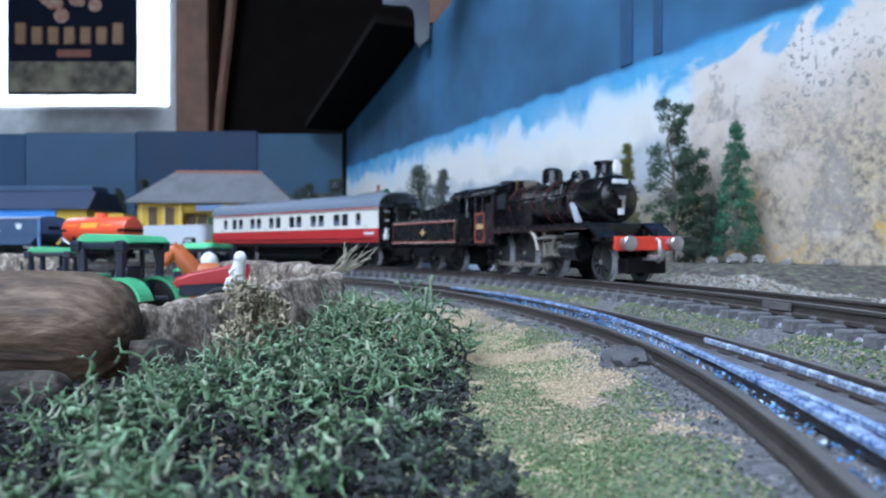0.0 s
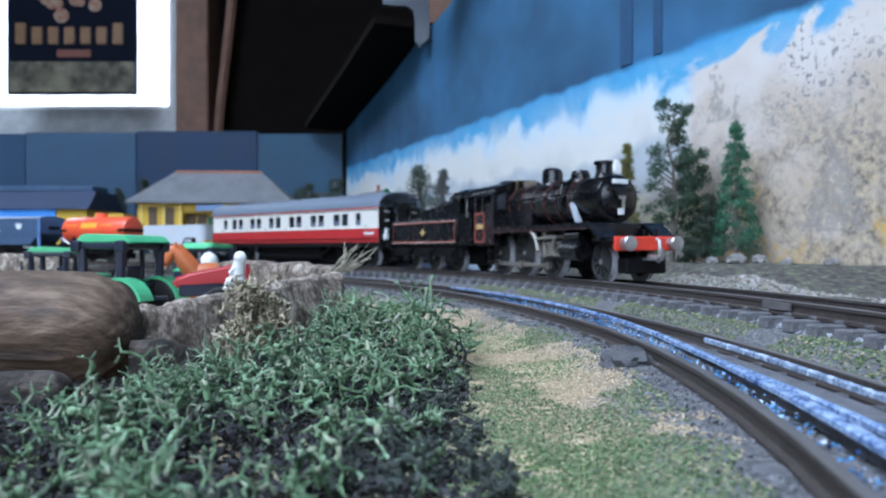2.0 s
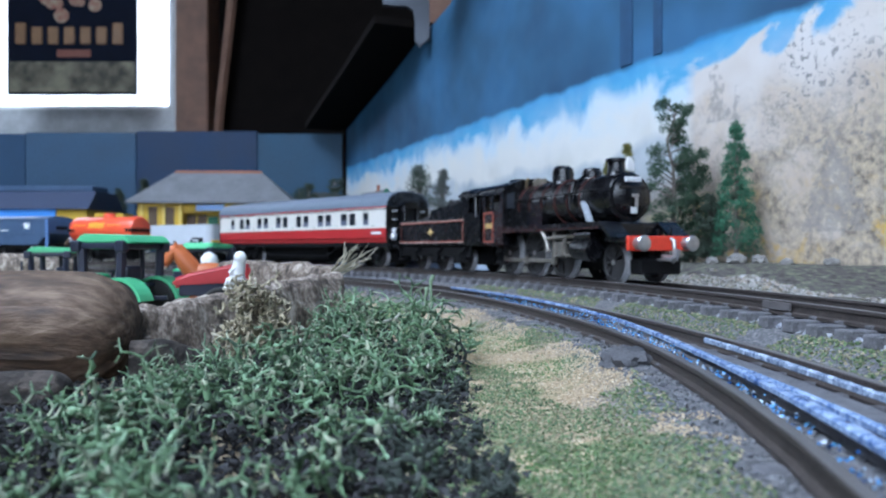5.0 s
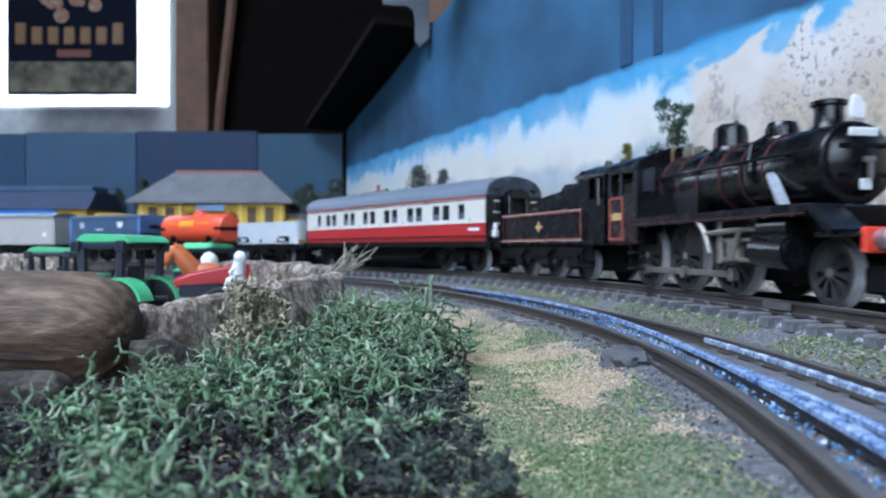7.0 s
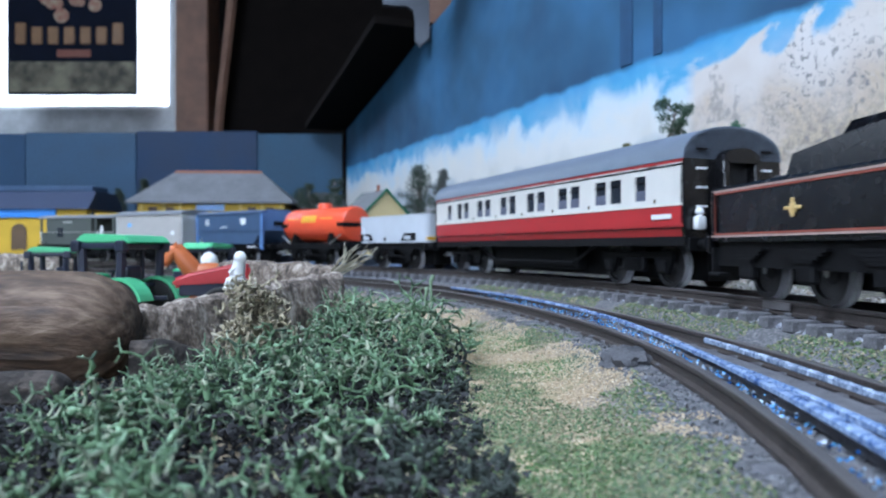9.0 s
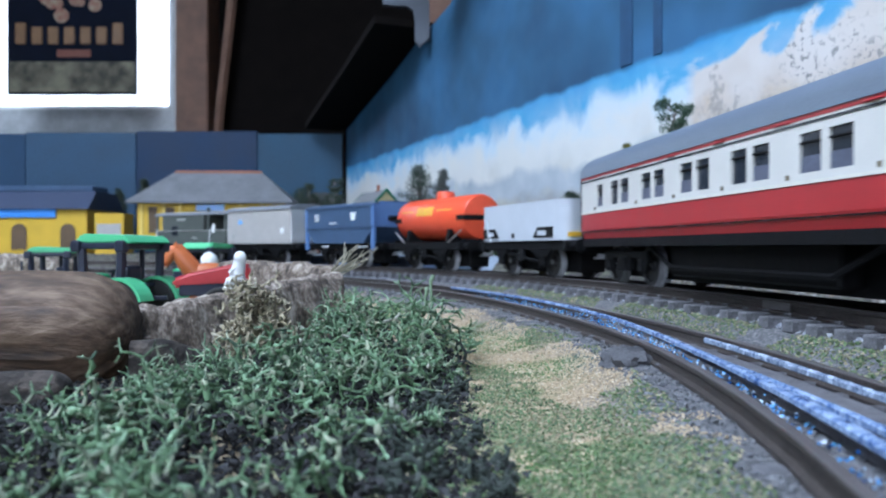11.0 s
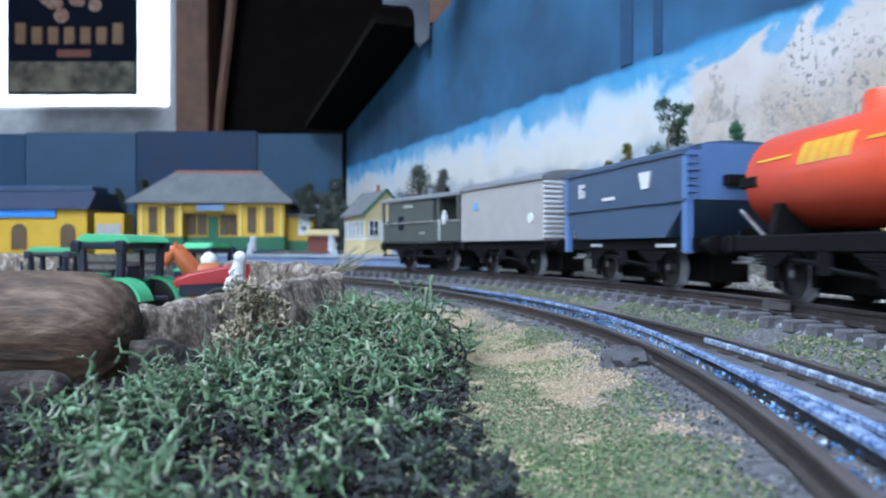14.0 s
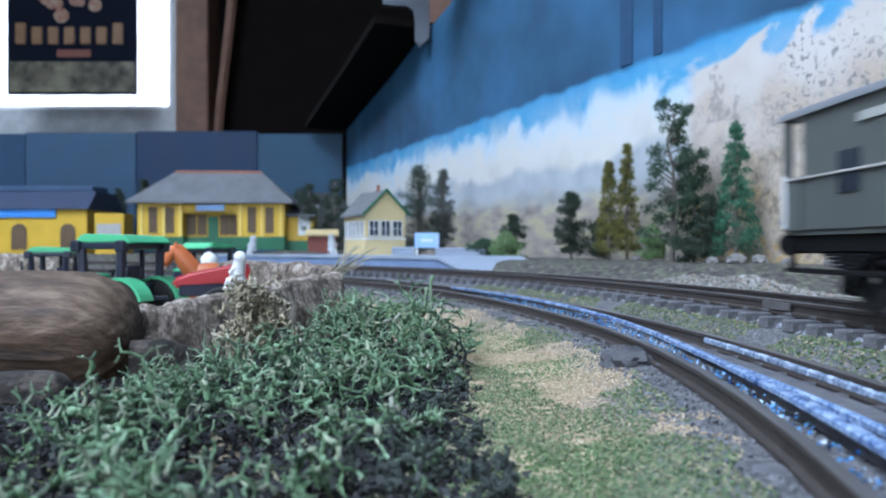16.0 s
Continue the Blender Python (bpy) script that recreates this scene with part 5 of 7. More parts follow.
def backdrop_material():
    """The hand-painted backdrop: plain blue board above a landscape with clouds, hills, trees and autumn bushes."""
    m = mat("painted_backdrop", (0.5, 0.5, 0.5), 0.75, 0, 0.1, 60, 0.1, 800)
    n, l = m.node_tree.nodes, m.node_tree.links
    b = n["Principled BSDF"]
    tc = n.new("ShaderNodeTexCoord")
    sp = n.new("ShaderNodeSeparateXYZ")
    l.new(tc.outputs["Object"], sp.inputs[0])

    def math2(op, a, c, d=None):
        x = n.new("ShaderNodeMath")
        x.operation = op
        for i, v in enumerate((a, c, d)):
            if v is None:
                continue
            if isinstance(v, (int, float)):
                x.inputs[i].default_value = v
            else:
                l.new(v, x.inputs[i])
        return x.outputs[0]

    def nz(scale, det=5, dist=0.0, off=0.0, squash=(1, 1, 1)):
        mp = n.new("ShaderNodeMapping")
        mp.inputs["Scale"].default_value = squash
        mp.inputs["Location"].default_value = (off, off, off)
        l.new(tc.outputs["Object"], mp.inputs["Vector"])
        a = n.new("ShaderNodeTexNoise")
        a.inputs["Scale"].default_value, a.inputs["Detail"].default_value, a.inputs["Distortion"].default_value = scale, det, dist
        a.inputs["Roughness"].default_value = 0.5 if det < 6 else 0.68
        l.new(mp.outputs[0], a.inputs["Vector"])
        return a.outputs[0]

    def ramp(src, stops):
        r = n.new("ShaderNodeValToRGB")
        e = r.color_ramp.elements
        while len(e) < len(stops):
            e.new(0.5)
        for i, (p, c) in enumerate(stops):
            e[i].position, e[i].color = p, (*c, 1)
        l.new(src, r.inputs[0])
        return r.outputs[0]

    def rng(src, a, c):
        r = n.new("ShaderNodeMapRange")
        r.inputs["From Min"].default_value, r.inputs["From Max"].default_value = a, c
        l.new(src, r.inputs["Value"])
        return r.outputs[0]

    def mix(f, a, c):
        x = n.new("ShaderNodeMix")
        x.data_type = "RGBA"
        l.new(f, x.inputs["Factor"])
        for k, v in (("A", a), ("B", c)):
            if isinstance(v, tuple):
                x.inputs[k].default_value = (*v, 1)
            else:
                l.new(v, x.inputs[k])
        return x.outputs["Result"]
    u, z = sp.outputs["X"], sp.outputs["Z"]     # u runs along the board from the far corner, in metres
    board = ramp(nz(9, 3), [(0.32, (0.018, 0.06, 0.125)), (0.5, (0.03, 0.1, 0.195)), (0.7, (0.042, 0.14, 0.29))])
    # sky of the painting: bright blue at its top edge, cloud below
    edge = math2("ADD", z, math2("MULTIPLY", nz(22, 5, 0.8), 0.075))
    sky_c = ramp(rng(edge, 0.10, 0.19), [(0.0, (0.56, 0.55, 0.5)), (0.35, (0.64, 0.65, 0.64)), (0.52, (0.53, 0.64, 0.72)), (0.66, (0.1, 0.35, 0.6)), (1.0, (0.035, 0.22, 0.5))])
    cloud = rng(nz(16, 5, 0.6, 2.0), 0.42, 0.66)
    sky_c = mix(math2("MULTIPLY", cloud, math2("SUBTRACT", 1.0, rng(z, 0.1, 0.135))), sky_c, (0.68, 0.67, 0.63))
    # hills and fields
    hz = math2("ADD", z, math2("MULTIPLY", nz(14, 4, 0.0, 5.0, (1, 1, 0.2)), -0.06))
    hill = math2("SUBTRACT", 1.0, rng(hz, 0.043, 0.05))
    hills = ramp(nz(30, 4, 0, 1.0), [(0.3, (0.33, 0.37, 0.42)), (0.6, (0.46, 0.5, 0.53)), (0.75, (0.54, 0.54, 0.49))])
    c = mix(hill, sky_c, hills)
    low = math2("SUBTRACT", 1.0, rng(math2("ADD", z, math2("MULTIPLY", nz(40, 3, 0, 8.0), 0.03)), 0.058, 0.075))
    field = ramp(nz(35, 4, 0, 3.0, (1, 1, 3)), [(0.3, (0.2, 0.18, 0.16)), (0.5, (0.36, 0.32, 0.28)), (0.62, (0.46, 0.42, 0.27)), (0.75, (0.36, 0.27, 0.24))])
    c = mix(low, c, field)
    # pale cloud and autumn trees near the camera's end of the board
    near_ = rng(u, 0.755, 0.765)
    pale = ramp(nz(12, 4, 0.3, 4.0), [(0.3, (0.5, 0.43, 0.37)), (0.5, (0.63, 0.59, 0.56)), (0.7, (0.6, 0.61, 0.63))])
    leafy = mix(rng(nz(420, 3, 0.0, 15.0, (1, 1, 1)), 0.35, 0.7), ramp(nz(70, 8, 0.9, 9.0), [(0.3, (0.14, 0.12, 0.1)), (0.43, (0.3, 0.25, 0.2)), (0.52, (0.5, 0.42, 0.36)), (0.6, (0.52, 0.41, 0.26)), (0.7, (0.62, 0.57, 0.53))]), (0.54, 0.45, 0.36))
    lz = math2("ADD", z, math2("MULTIPLY", nz(26, 4, 0.4, 7.0), -0.13))
    leaf_f = math2("SUBTRACT", 1.0, rng(lz, 0.01, 0.035))
    pale = mix(math2("MULTIPLY", leaf_f, 0.7), pale, leafy)
    bush_c = ramp(nz(230, 7, 0.4, 21.0), [(0.33, (0.1, 0.095, 0.075)), (0.44, (0.24, 0.2, 0.155)), (0.52, (0.4, 0.33, 0.25)), (0.6, (0.5, 0.4, 0.26)), (0.74, (0.62, 0.56, 0.5))])
    bush_f = math2("MULTIPLY", rng(nz(24, 5, 0.7, 17.0), 0.4, 0.5), math2("SUBTRACT", 1.0, rng(z, 0.055, 0.1)))
    pale = mix(math2("MULTIPLY", bush_f, 0.9), pale, bush_c)
    warm = math2("MULTIPLY", rng(nz(34, 4, 0.6, 27.0), 0.52, 0.6), math2("SUBTRACT", 1.0, rng(z, 0.03, 0.05)))
    pale = mix(math2("MULTIPLY", warm, rng(nz(260, 4, 0.4, 31.0), 0.35, 0.6)), pale, (0.55, 0.36, 0.1))
    speck = rng(nz(330, 3, 0.6, 6.0), 0.56, 0.62)
    spz = math2("MULTIPLY", math2("MULTIPLY", speck, rng(nz(22, 3, 0.0, 12.0), 0.42, 0.56)), rng(z, 0.05, 0.07))
    pale = mix(math2("MULTIPLY", spz, rng(u, 0.8, 0.84)), pale, (0.22, 0.21, 0.21))
    # slender grey trees painted on the cloud
    for u0, z0, z1, w in ((0.797, 0.06, 0.104, 0.0075), (0.781, 0.085, 0.128, 0.009), (0.86, 0.02, 0.07, 0.02)):
        side_ = math2("ABSOLUTE", math2("ADD", math2("SUBTRACT", u, u0), math2("MULTIPLY", math2("SUBTRACT", nz(160, 4, 0.5, u0 * 9), 0.5), 0.02)), 0.0)
        wide = math2("MULTIPLY", math2("SUBTRACT", 1.0, rng(z, z0, z1)), w)
        inside = math2("MULTIPLY", math2("GREATER_THAN", wide, side_), rng(nz(300, 3, 0.3, u0 * 5), 0.36, 0.5))
        pale = mix(math2("MULTIPLY", inside, math2("MULTIPLY", math2("GREATER_THAN", z, z0), 0.6)), pale, (0.27, 0.25, 0.24))
    below_edge = math2("SUBTRACT", 1.0, rng(edge, 0.155, 0.16))
    c = mix(math2("MULTIPLY", near_, below_edge), c, pale)
    # the plain board above the painting
    top = rng(math2("ADD", z, math2("MULTIPLY", nz(30, 4, 0.4, 3.0), 0.012)), 0.139, 0.143)
    c = mix(top, c, board)
    l.new(c, b.inputs["Base Color"])
    return m


def make_backdrop():
    ang = math.atan2(-1.0, 0.429)     # along the board, from the far corner towards the camera
    m = Matrix.Translation((wall_x(DEEP) / 1000, DEEP / 1000, 0)) @ Matrix.Rotation(ang, 4, "Z")
    bm = M()
    prism(bm, [(0, -30), (0, 193), (210, 232), (300, 251), (400, 268), (520, 330), (700, 480), (1300, 700), (1300, -30)], "y", -0.0, 9)
    ob = part("backdrop", bm, backdrop_material(), None)
    ob.matrix_basis = m
    tagged(ob, "hand-painted blue sky and country backdrop board", "backdrop", kind="structure")
    # ledge added along the top edge to shade the board below it
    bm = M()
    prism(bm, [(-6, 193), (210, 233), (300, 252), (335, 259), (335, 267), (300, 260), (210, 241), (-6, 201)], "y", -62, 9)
    lg = part("shade_ledge", bm, SHED)
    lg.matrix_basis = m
    # second added ledge, out of view, carrying the shade further along
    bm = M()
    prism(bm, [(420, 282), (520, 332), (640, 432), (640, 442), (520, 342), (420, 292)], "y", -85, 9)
    l2 = part("shade_ledge", bm, SHED)
    l2.matrix_basis = m
    tagged(l2, "unseen dark ledge added to shade the backdrop beyond the bracket", "boarding", kind="structure")
    tagged(lg, "dark ledge added to shade the backdrop's far top", "boarding", kind="structure")
    dark = mat("dull_blue_batten", (0.02, 0.068, 0.15), 0.7, 0, 0.3, 60, 0.2)
    for u0, w in ((692, 13), (727, 8)):
        bm = M()
        box(bm, u0, u0 + w, -1.2, 0, 136, 480, 0.3)
        bt = part("batten", bm, dark)
        bt.matrix_basis = m
        tagged(bt, "dark blue batten on the backdrop board", "batten", kind="structure")
    bm = M()
    box(bm, -4, 4, -5, 3, -20, 195, 0.5)
    cp = part("trim", bm, SHED)
    cp.matrix_basis = m
    tagged(cp, "dark corner strip between the backdrop boards", "trim", kind="structure")


make_backdrop()
BLUES = [mat("blue_board_a", (0.014, 0.046, 0.1), 0.7, 0, 0.2, 20, 0.1, 300), mat("blue_board_b", (0.028, 0.066, 0.12), 0.7, 0, 0.2, 20, 0.1, 300),
         mat("blue_board_c", (0.007, 0.026, 0.07), 0.7, 0, 0.2, 20, 0.1, 300), mat("blue_board_d", (0.018, 0.06, 0.11), 0.7, 0, 0.2, 20, 0.1, 300)]
for x0, x1, ztop, k in ((-1500, -644, 188, 0), (-644, -473, 190, 1), (-473, -286, 192, 2), (-286, -152, 188, 3)):
    bm = M()
    box(bm, x0, x1 - 1, 1150, 1158, -30, ztop, 0.8)
    tagged(part("back_board", bm, BLUES[k]), "dull blue painted board closing the layout's end", "board", "end boards", kind="structure")

# window end: post, dark roof panel, bracket, hanging sign
bm = M()
box(bm, -561, -492, 1560, 1680, -950, 1195, 3)
tagged(part("post", bm, TIMBER), "brown timber post beside the window", "post", kind="structure")
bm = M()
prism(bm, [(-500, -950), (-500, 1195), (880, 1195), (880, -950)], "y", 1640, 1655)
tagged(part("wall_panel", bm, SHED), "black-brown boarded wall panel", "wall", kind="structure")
bm = M()
tube(bm, [(-490, 1600, 150), (-480, 1600, 302), (-451, 1595, 544), (-420, 1590, 760)], 11, 6)
tagged(part("strut", bm, TIMBER), "slanting brown timber strut", "strut", kind="structure")
bm = M()
prism(bm, [(-66, 292), (-66, 280), (-40, 279), (-33, 274), (-31, 262), (-31, 240), (-26, 234), (-15, 243), (-15, 284), (-20, 292)], "y", 822, 829)
tagged(part("bracket", bm, mat("grey_metal_bracket", (0.06, 0.068, 0.085), 0.5, 0.4, 0.2, 60, 0.1)), "bent grey metal bracket on the roof edge", "bracket")
bm = M()
box(bm, -18, 700, 900, 960, 250, 420, 3)
tagged(part("roof_beam", bm, TIMBER), "brown timber beam under the roof", "beam", kind="structure")
sign = thing("hanging_sign", "dark tin advertising sign hanging before the window", "sign")
SIGN_DARK = mat("near_black_enamel", (0.005, 0.007, 0.015), 0.8, 0, 0.3, 40, 0.05, spec=0.1)
bm = M()
box(bm, -904, -634, 1546, 1549, 329, 640, 1.0)
part("plate", bm, SIGN_DARK, sign)
bm = M()
box(bm, -900, -638, 1544.6, 1546, 335, 398)
part("landscape_band", bm, mat("cream_and_olive_print", (0.2, 0.18, 0.12), 0.7, 0, 0.5, 14, 0, 40, (0.014, 0.012, 0.008)), sign, "cream and olive printed band")
rnd = random.Random(3)
for k in range(7):
    bm = M()
    box(bm, -886 + k * 33.5, -886 + k * 33.5 + 22, 1544.4, 1546, 434, 470 if k not in (0, 6) else 478, 2)
    part("lettering_bar", bm, mat("dull_gold_letter", (0.2, 0.11, 0.05), 0.5, 0, 0.2, 60, 0) if k == 0 else bpy.data.materials["dull_gold_letter"], sign)
bm = M()
box(bm, -800, -730, 1544.4, 1546, 407, 423, 1)
part("lettering_bar", bm, mat("dull_red_letter", (0.16, 0.05, 0.03), 0.5, 0, 0.2, 60, 0), sign)
for k in range(9):
    bm = M()
    c = rnd.uniform(-830, -700), rnd.uniform(492, 540)
    cyl(bm, (c[0], 1544.3 + k * 0.1, c[1]), (c[0], 1546, c[1]), rnd.uniform(9, 17), None, 10)
    part("printed_flower", bm, mat("printed_flower", (0.3, 0.26, 0.18), 0.7, 0, 0.5, 30, 0, 90, (0.2, 0.05, 0.03)) if k == 0 else bpy.data.materials["printed_flower"], sign)
bm = M()
for x in (-860, -690):
    cyl(bm, (x, 1547.5, 638), (x, 1547.5, 1198), 1.2, None, 6)
part("wire", bm, STEEL, sign)

# ---- foreground: moss, logs, bark walls ----


class Strands:
    """Collects thin branching tubes fast, as plain vertex and face lists (millimetres)."""

    def __init__(self):
        self.v, self.f = [], []

    def line(self, pts, r0, r1, n=4):
        base = len(self.v)
        k = len(pts)
        for i, p in enumerate(pts):
            d = (pts[min(i + 1, k - 1)] - pts[max(i - 1, 0)]).normalized()
            u = d.orthogonal().normalized()
            w = d.cross(u)
            r = (r0 + (r1 - r0) * i / max(1, k - 1)) * (0.8 + 0.45 * ((i * 7 + base * 13) % 10) / 10)
            for j in range(n):
                a = 2 * math.pi * j / n
                q = p + (u * math.cos(a) + w * math.sin(a)) * r
                self.v.append((q.x / 1000, q.y / 1000, q.z / 1000))
        for i in range(k - 1):
            for j in range(n):
                a, b = base + i * n + j, base + i * n + (j + 1) % n
                self.f.append((a, b, b + n, a + n))
        self.f.append(tuple(base + (k - 1) * n + j for j in range(n)))

    def blade(self, p, d, side, w):
        """A small leaf with a fold."""
        b = len(self.v)
        for q in (p, p + d * 0.5 + side * w, p + d, p + d * 0.5 - side * w, p + d * 0.5 + d.cross(side).normalized() * w * 0.5):
            self.v.append((q.x / 1000, q.y / 1000, q.z / 1000))
        self.f += [(b, b + 1, b + 4), (b + 1, b + 2, b + 4), (b + 2, b + 3, b + 4), (b + 3, b, b + 4)]

    def make(self, name, material, parent=None, smooth=True):
        me = bpy.data.meshes.new(name)
        me.from_pydata(self.v, [], self.f)
        me.materials.append(material)
        if smooth:
            me.shade_smooth()
        ob = new(name, me)
        if parent is not None:
            ob.parent = parent
        return ob


def rvec(rnd):
    return Vector((rnd.gauss(0, 1), rnd.gauss(0, 1), rnd.gauss(0, 1)))


def lichen(st, rnd, p, d, r, depth, seg=5, step=1.15, curl=0.42):
    pts = [p.copy()]
    for i in range(seg):
        d = (d + rvec(rnd) * curl * 0.5 + Vector((0, 0, 0.04))).normalized()
        p = p + d * step * rnd.uniform(0.7, 1.2)
        pts.append(p.copy())
    st.line(pts, r, r * 0.75, 4)
    if depth > 0:
        for k in range(2 if rnd.random() < 0.8 else 3):
            dd = (d + rvec(rnd) * 0.85).normalized()
            lichen(st, rnd, p, dd, r * 0.8, depth - 1, max(2, seg - 1), step * 0.9, curl)


def antler(st, rnd, p, d, r, depth, length):
    """Lichen that forks in two again and again, at wide angles."""
    mid = p + d * length * 0.5 + rvec(rnd) * length * 0.1
    d2 = (d + rvec(rnd) * 0.3).normalized()
    end = mid + d2 * length * 0.55
    st.line([p, mid, end], r, r * (0.88 if depth > 0 else 0.45), 4)
    for q in (mid, end):      # short side nubs
        if rnd.random() < 0.35:
            nub = (rvec(rnd).normalized() + d2 * 0.5).normalized()
            st.line([q, q + nub * length * rnd.uniform(0.22, 0.45)], r * 0.7, r * 0.35, 4)
    if depth <= 0:
        return
    axis = d2.cross(rvec(rnd)).normalized()
    for sgn in (-1, 1):
        if rnd.random() < 0.1:
            continue
        turn = Matrix.Rotation(sgn * radians(rnd.uniform(22, 72)), 3, axis)
        dd = (turn @ d2 + Vector((0, 0, -0.04))).normalized()
        antler(st, rnd, end - d2 * r * 0.3, dd, r * 0.82, depth - 1, length * rnd.uniform(0.72, 1.05))


MOSS_GREEN = island_mat("grey_green_lichen", [(0.069, 0.127, 0.064), (0.135, 0.225, 0.11), (0.095, 0.17, 0.084), (0.269, 0.404, 0.251), (0.022, 0.044, 0.025), (0.391, 0.433, 0.303), (0.037, 0.063, 0.036), (0.116, 0.206, 0.1), (0.186, 0.258, 0.153)], 0.75)
# grey lichen at the right edge, and shade painted low in the heap
MOSS_DARK = island_mat("grey_lichen_and_shade", [(0.024, 0.034, 0.026), (0.04, 0.053, 0.042), (0.016, 0.024, 0.019), (0.064, 0.072, 0.064)], 0.8)
MOSS_TAN = island_mat("dry_tan_moss", [(0.3, 0.26, 0.17), (0.42, 0.37, 0.25), (0.18, 0.15, 0.1), (0.52, 0.48, 0.37)], 0.8)


def lerp_pts(x, pts):
    for (a, u), (b, v) in zip(pts, pts[1:]):
        if x <= b:
            return u + (v - u) * max(0.0, (x - a) / (b - a))
    return pts[-1][1]


def moss_lump(x, y):
    """Tufts and the dark hollows between them."""
    return noise.noise(Vector((x * 0.075, y * 0.055, 9))) + 0.35 * noise.noise(Vector((x * 0.17, y * 0.13, 4)))


def moss_top(x, y):
    z = lerp_pts(y, [(40, -8.6), (60, -7.4), (85, -6.0), (110, -3.8), (135, -0.8), (150, 2.2), (172, 4.0)])
    if x < -35:
        z -= min(6.5, (-35 - x) * 0.26) * sstep(80, 115, y)
    z -= 6.5 * sstep(-21, -31, x) * sstep(118, 145, y)
    z -= 9 * sstep(-6, 8, x)
    z += 6.5 * max(-0.5, min(0.4, moss_lump(x, y))) - 1.3
    z += 5.0 * math.exp(-((x + 37) ** 2 + (y - 95) ** 2) / 90)     # the tall tuft at the front
    return z


def moss_inside(x, y):
    right = lerp_pts(y, [(50, 8), (70, 6), (110, 3.5), (160, 2), (180, -6)])
    if x > right or x < -0.64 * y - 10:
        return False
    if x < -47 and y > 80:
        return False
    if math.hypot(x + 20, (y - 92) * 0.8) < 5.5 or math.hypot(x + 12, y - 108) < 3.5:
        return False
    if math.hypot((x + 29) / 4.5, (y - 90) / 15) < 1 or math.hypot((x + 42) / 5, (y - 74) / 6) < 1:
        return False
    if x < -55 and y > 126:
        return False
    if x < -33 and y > 146:
        return False
    return y < 158 + (x + 62) * 1.75 and y < 180


def make_moss():
    rnd = random.Random(11)
    tufts = []
    for i in range(6000):      # tufts of lichen, with dark hollows between them
        y = 46 + 134 * rnd.random() ** 1.2
        x = rnd.uniform(-125, 8)
        gap = 4.3 + 0.016 * y
        if moss_inside(x, y) and moss_lump(x, y) > -0.07 and all((x - a) ** 2 + (y - c) ** 2 > gap * gap for a, c, g in tufts):
            tufts.append((x, y, gap))
    green, dark = Strands(), Strands()
    for x, y, gap in tufts:
        top = moss_top(x, y)
        base = max(ground_z(x, y) - 0.5, top - 11)
        h = max(3.5, top - base)
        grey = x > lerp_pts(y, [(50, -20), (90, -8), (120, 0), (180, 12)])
        tilt = Vector((rnd.gauss(0, 0.25), rnd.gauss(-0.1, 0.25), 0))
        for k in range(3):
            out = Vector((rnd.gauss(0, 0.75), rnd.gauss(0, 0.75), 0.8)) + tilt
            p = Vector((x + rnd.gauss(0, gap * 0.2), y + rnd.gauss(0, gap * 0.2), base + rnd.uniform(0.05, 0.5) * h))
            r = rnd.uniform(0.36, 0.8) * (1.02 - 0.0006 * y)
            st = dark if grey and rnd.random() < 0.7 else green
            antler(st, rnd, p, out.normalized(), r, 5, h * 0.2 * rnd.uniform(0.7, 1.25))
        # short dark stalks put the shade at each tuft's foot into colour
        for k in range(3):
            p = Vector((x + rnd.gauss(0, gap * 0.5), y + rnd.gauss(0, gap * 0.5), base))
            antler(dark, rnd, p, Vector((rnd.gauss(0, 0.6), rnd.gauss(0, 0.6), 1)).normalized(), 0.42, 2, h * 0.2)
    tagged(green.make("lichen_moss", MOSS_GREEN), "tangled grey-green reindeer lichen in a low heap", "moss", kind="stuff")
    tagged(dark.make("lichen_and_shade_stalks", MOSS_DARK), "dark grey lichen stalks, also painted shade under the green heap", "moss", kind="stuff")
    st = Strands()
    for i in range(190):    # dry tan tuft against the bark
        p = Vector((-35.8 + rnd.gauss(0, 2.6), 139 + rnd.gauss(0, 3), -0.6 + rnd.uniform(-6, 5.2)))
        lichen(st, rnd, p, rvec(rnd).normalized(), 0.36, 2, 4, 0.62, 1.7)
    tagged(st.make("dry_moss_tuft", MOSS_TAN), "dry curled tan moss tuft against the bark", "moss")
    st = Strands()
    for x, y, z, h in ((-2.6, 150, 0.5, 6.0), (-3.6, 152, 0, 4.0)):
        p, pts = Vector((x, y, z)), []
        for k in range(6):
            pts.append(p.copy())
            p = p + Vector((rnd.gauss(0, 0.25), rnd.gauss(0, 0.25), h / 5))
        st.line(pts, 0.22, 0.4, 6)
    tagged(st.make("lichen_stalk", island_mat("pale_lichen_tip", [(0.22, 0.3, 0.19), (0.17, 0.25, 0.15)], 0.8)), "pale upright lichen stalks above the moss heap", "moss")
    st = Strands()
    for i in range(20):
        x, y = rnd.uniform(-70, 0), rnd.uniform(70, 165)
        if moss_inside(x, y):
            p = Vector((x, y, moss_top(x, y) - rnd.uniform(0, 1.6)))
            st.line([p, p + rvec(rnd).normalized() * 0.7, p + rvec(rnd).normalized() * 1.4], rnd.uniform(0.3, 0.5), 0.25, 5)
    tagged(st.make("pale_flakes", island_mat("pale_flake", [(0.3, 0.3, 0.24), (0.26, 0.28, 0.22)], 0.7)), "pale dry flakes caught in the moss", "moss", kind="stuff")


make_moss()
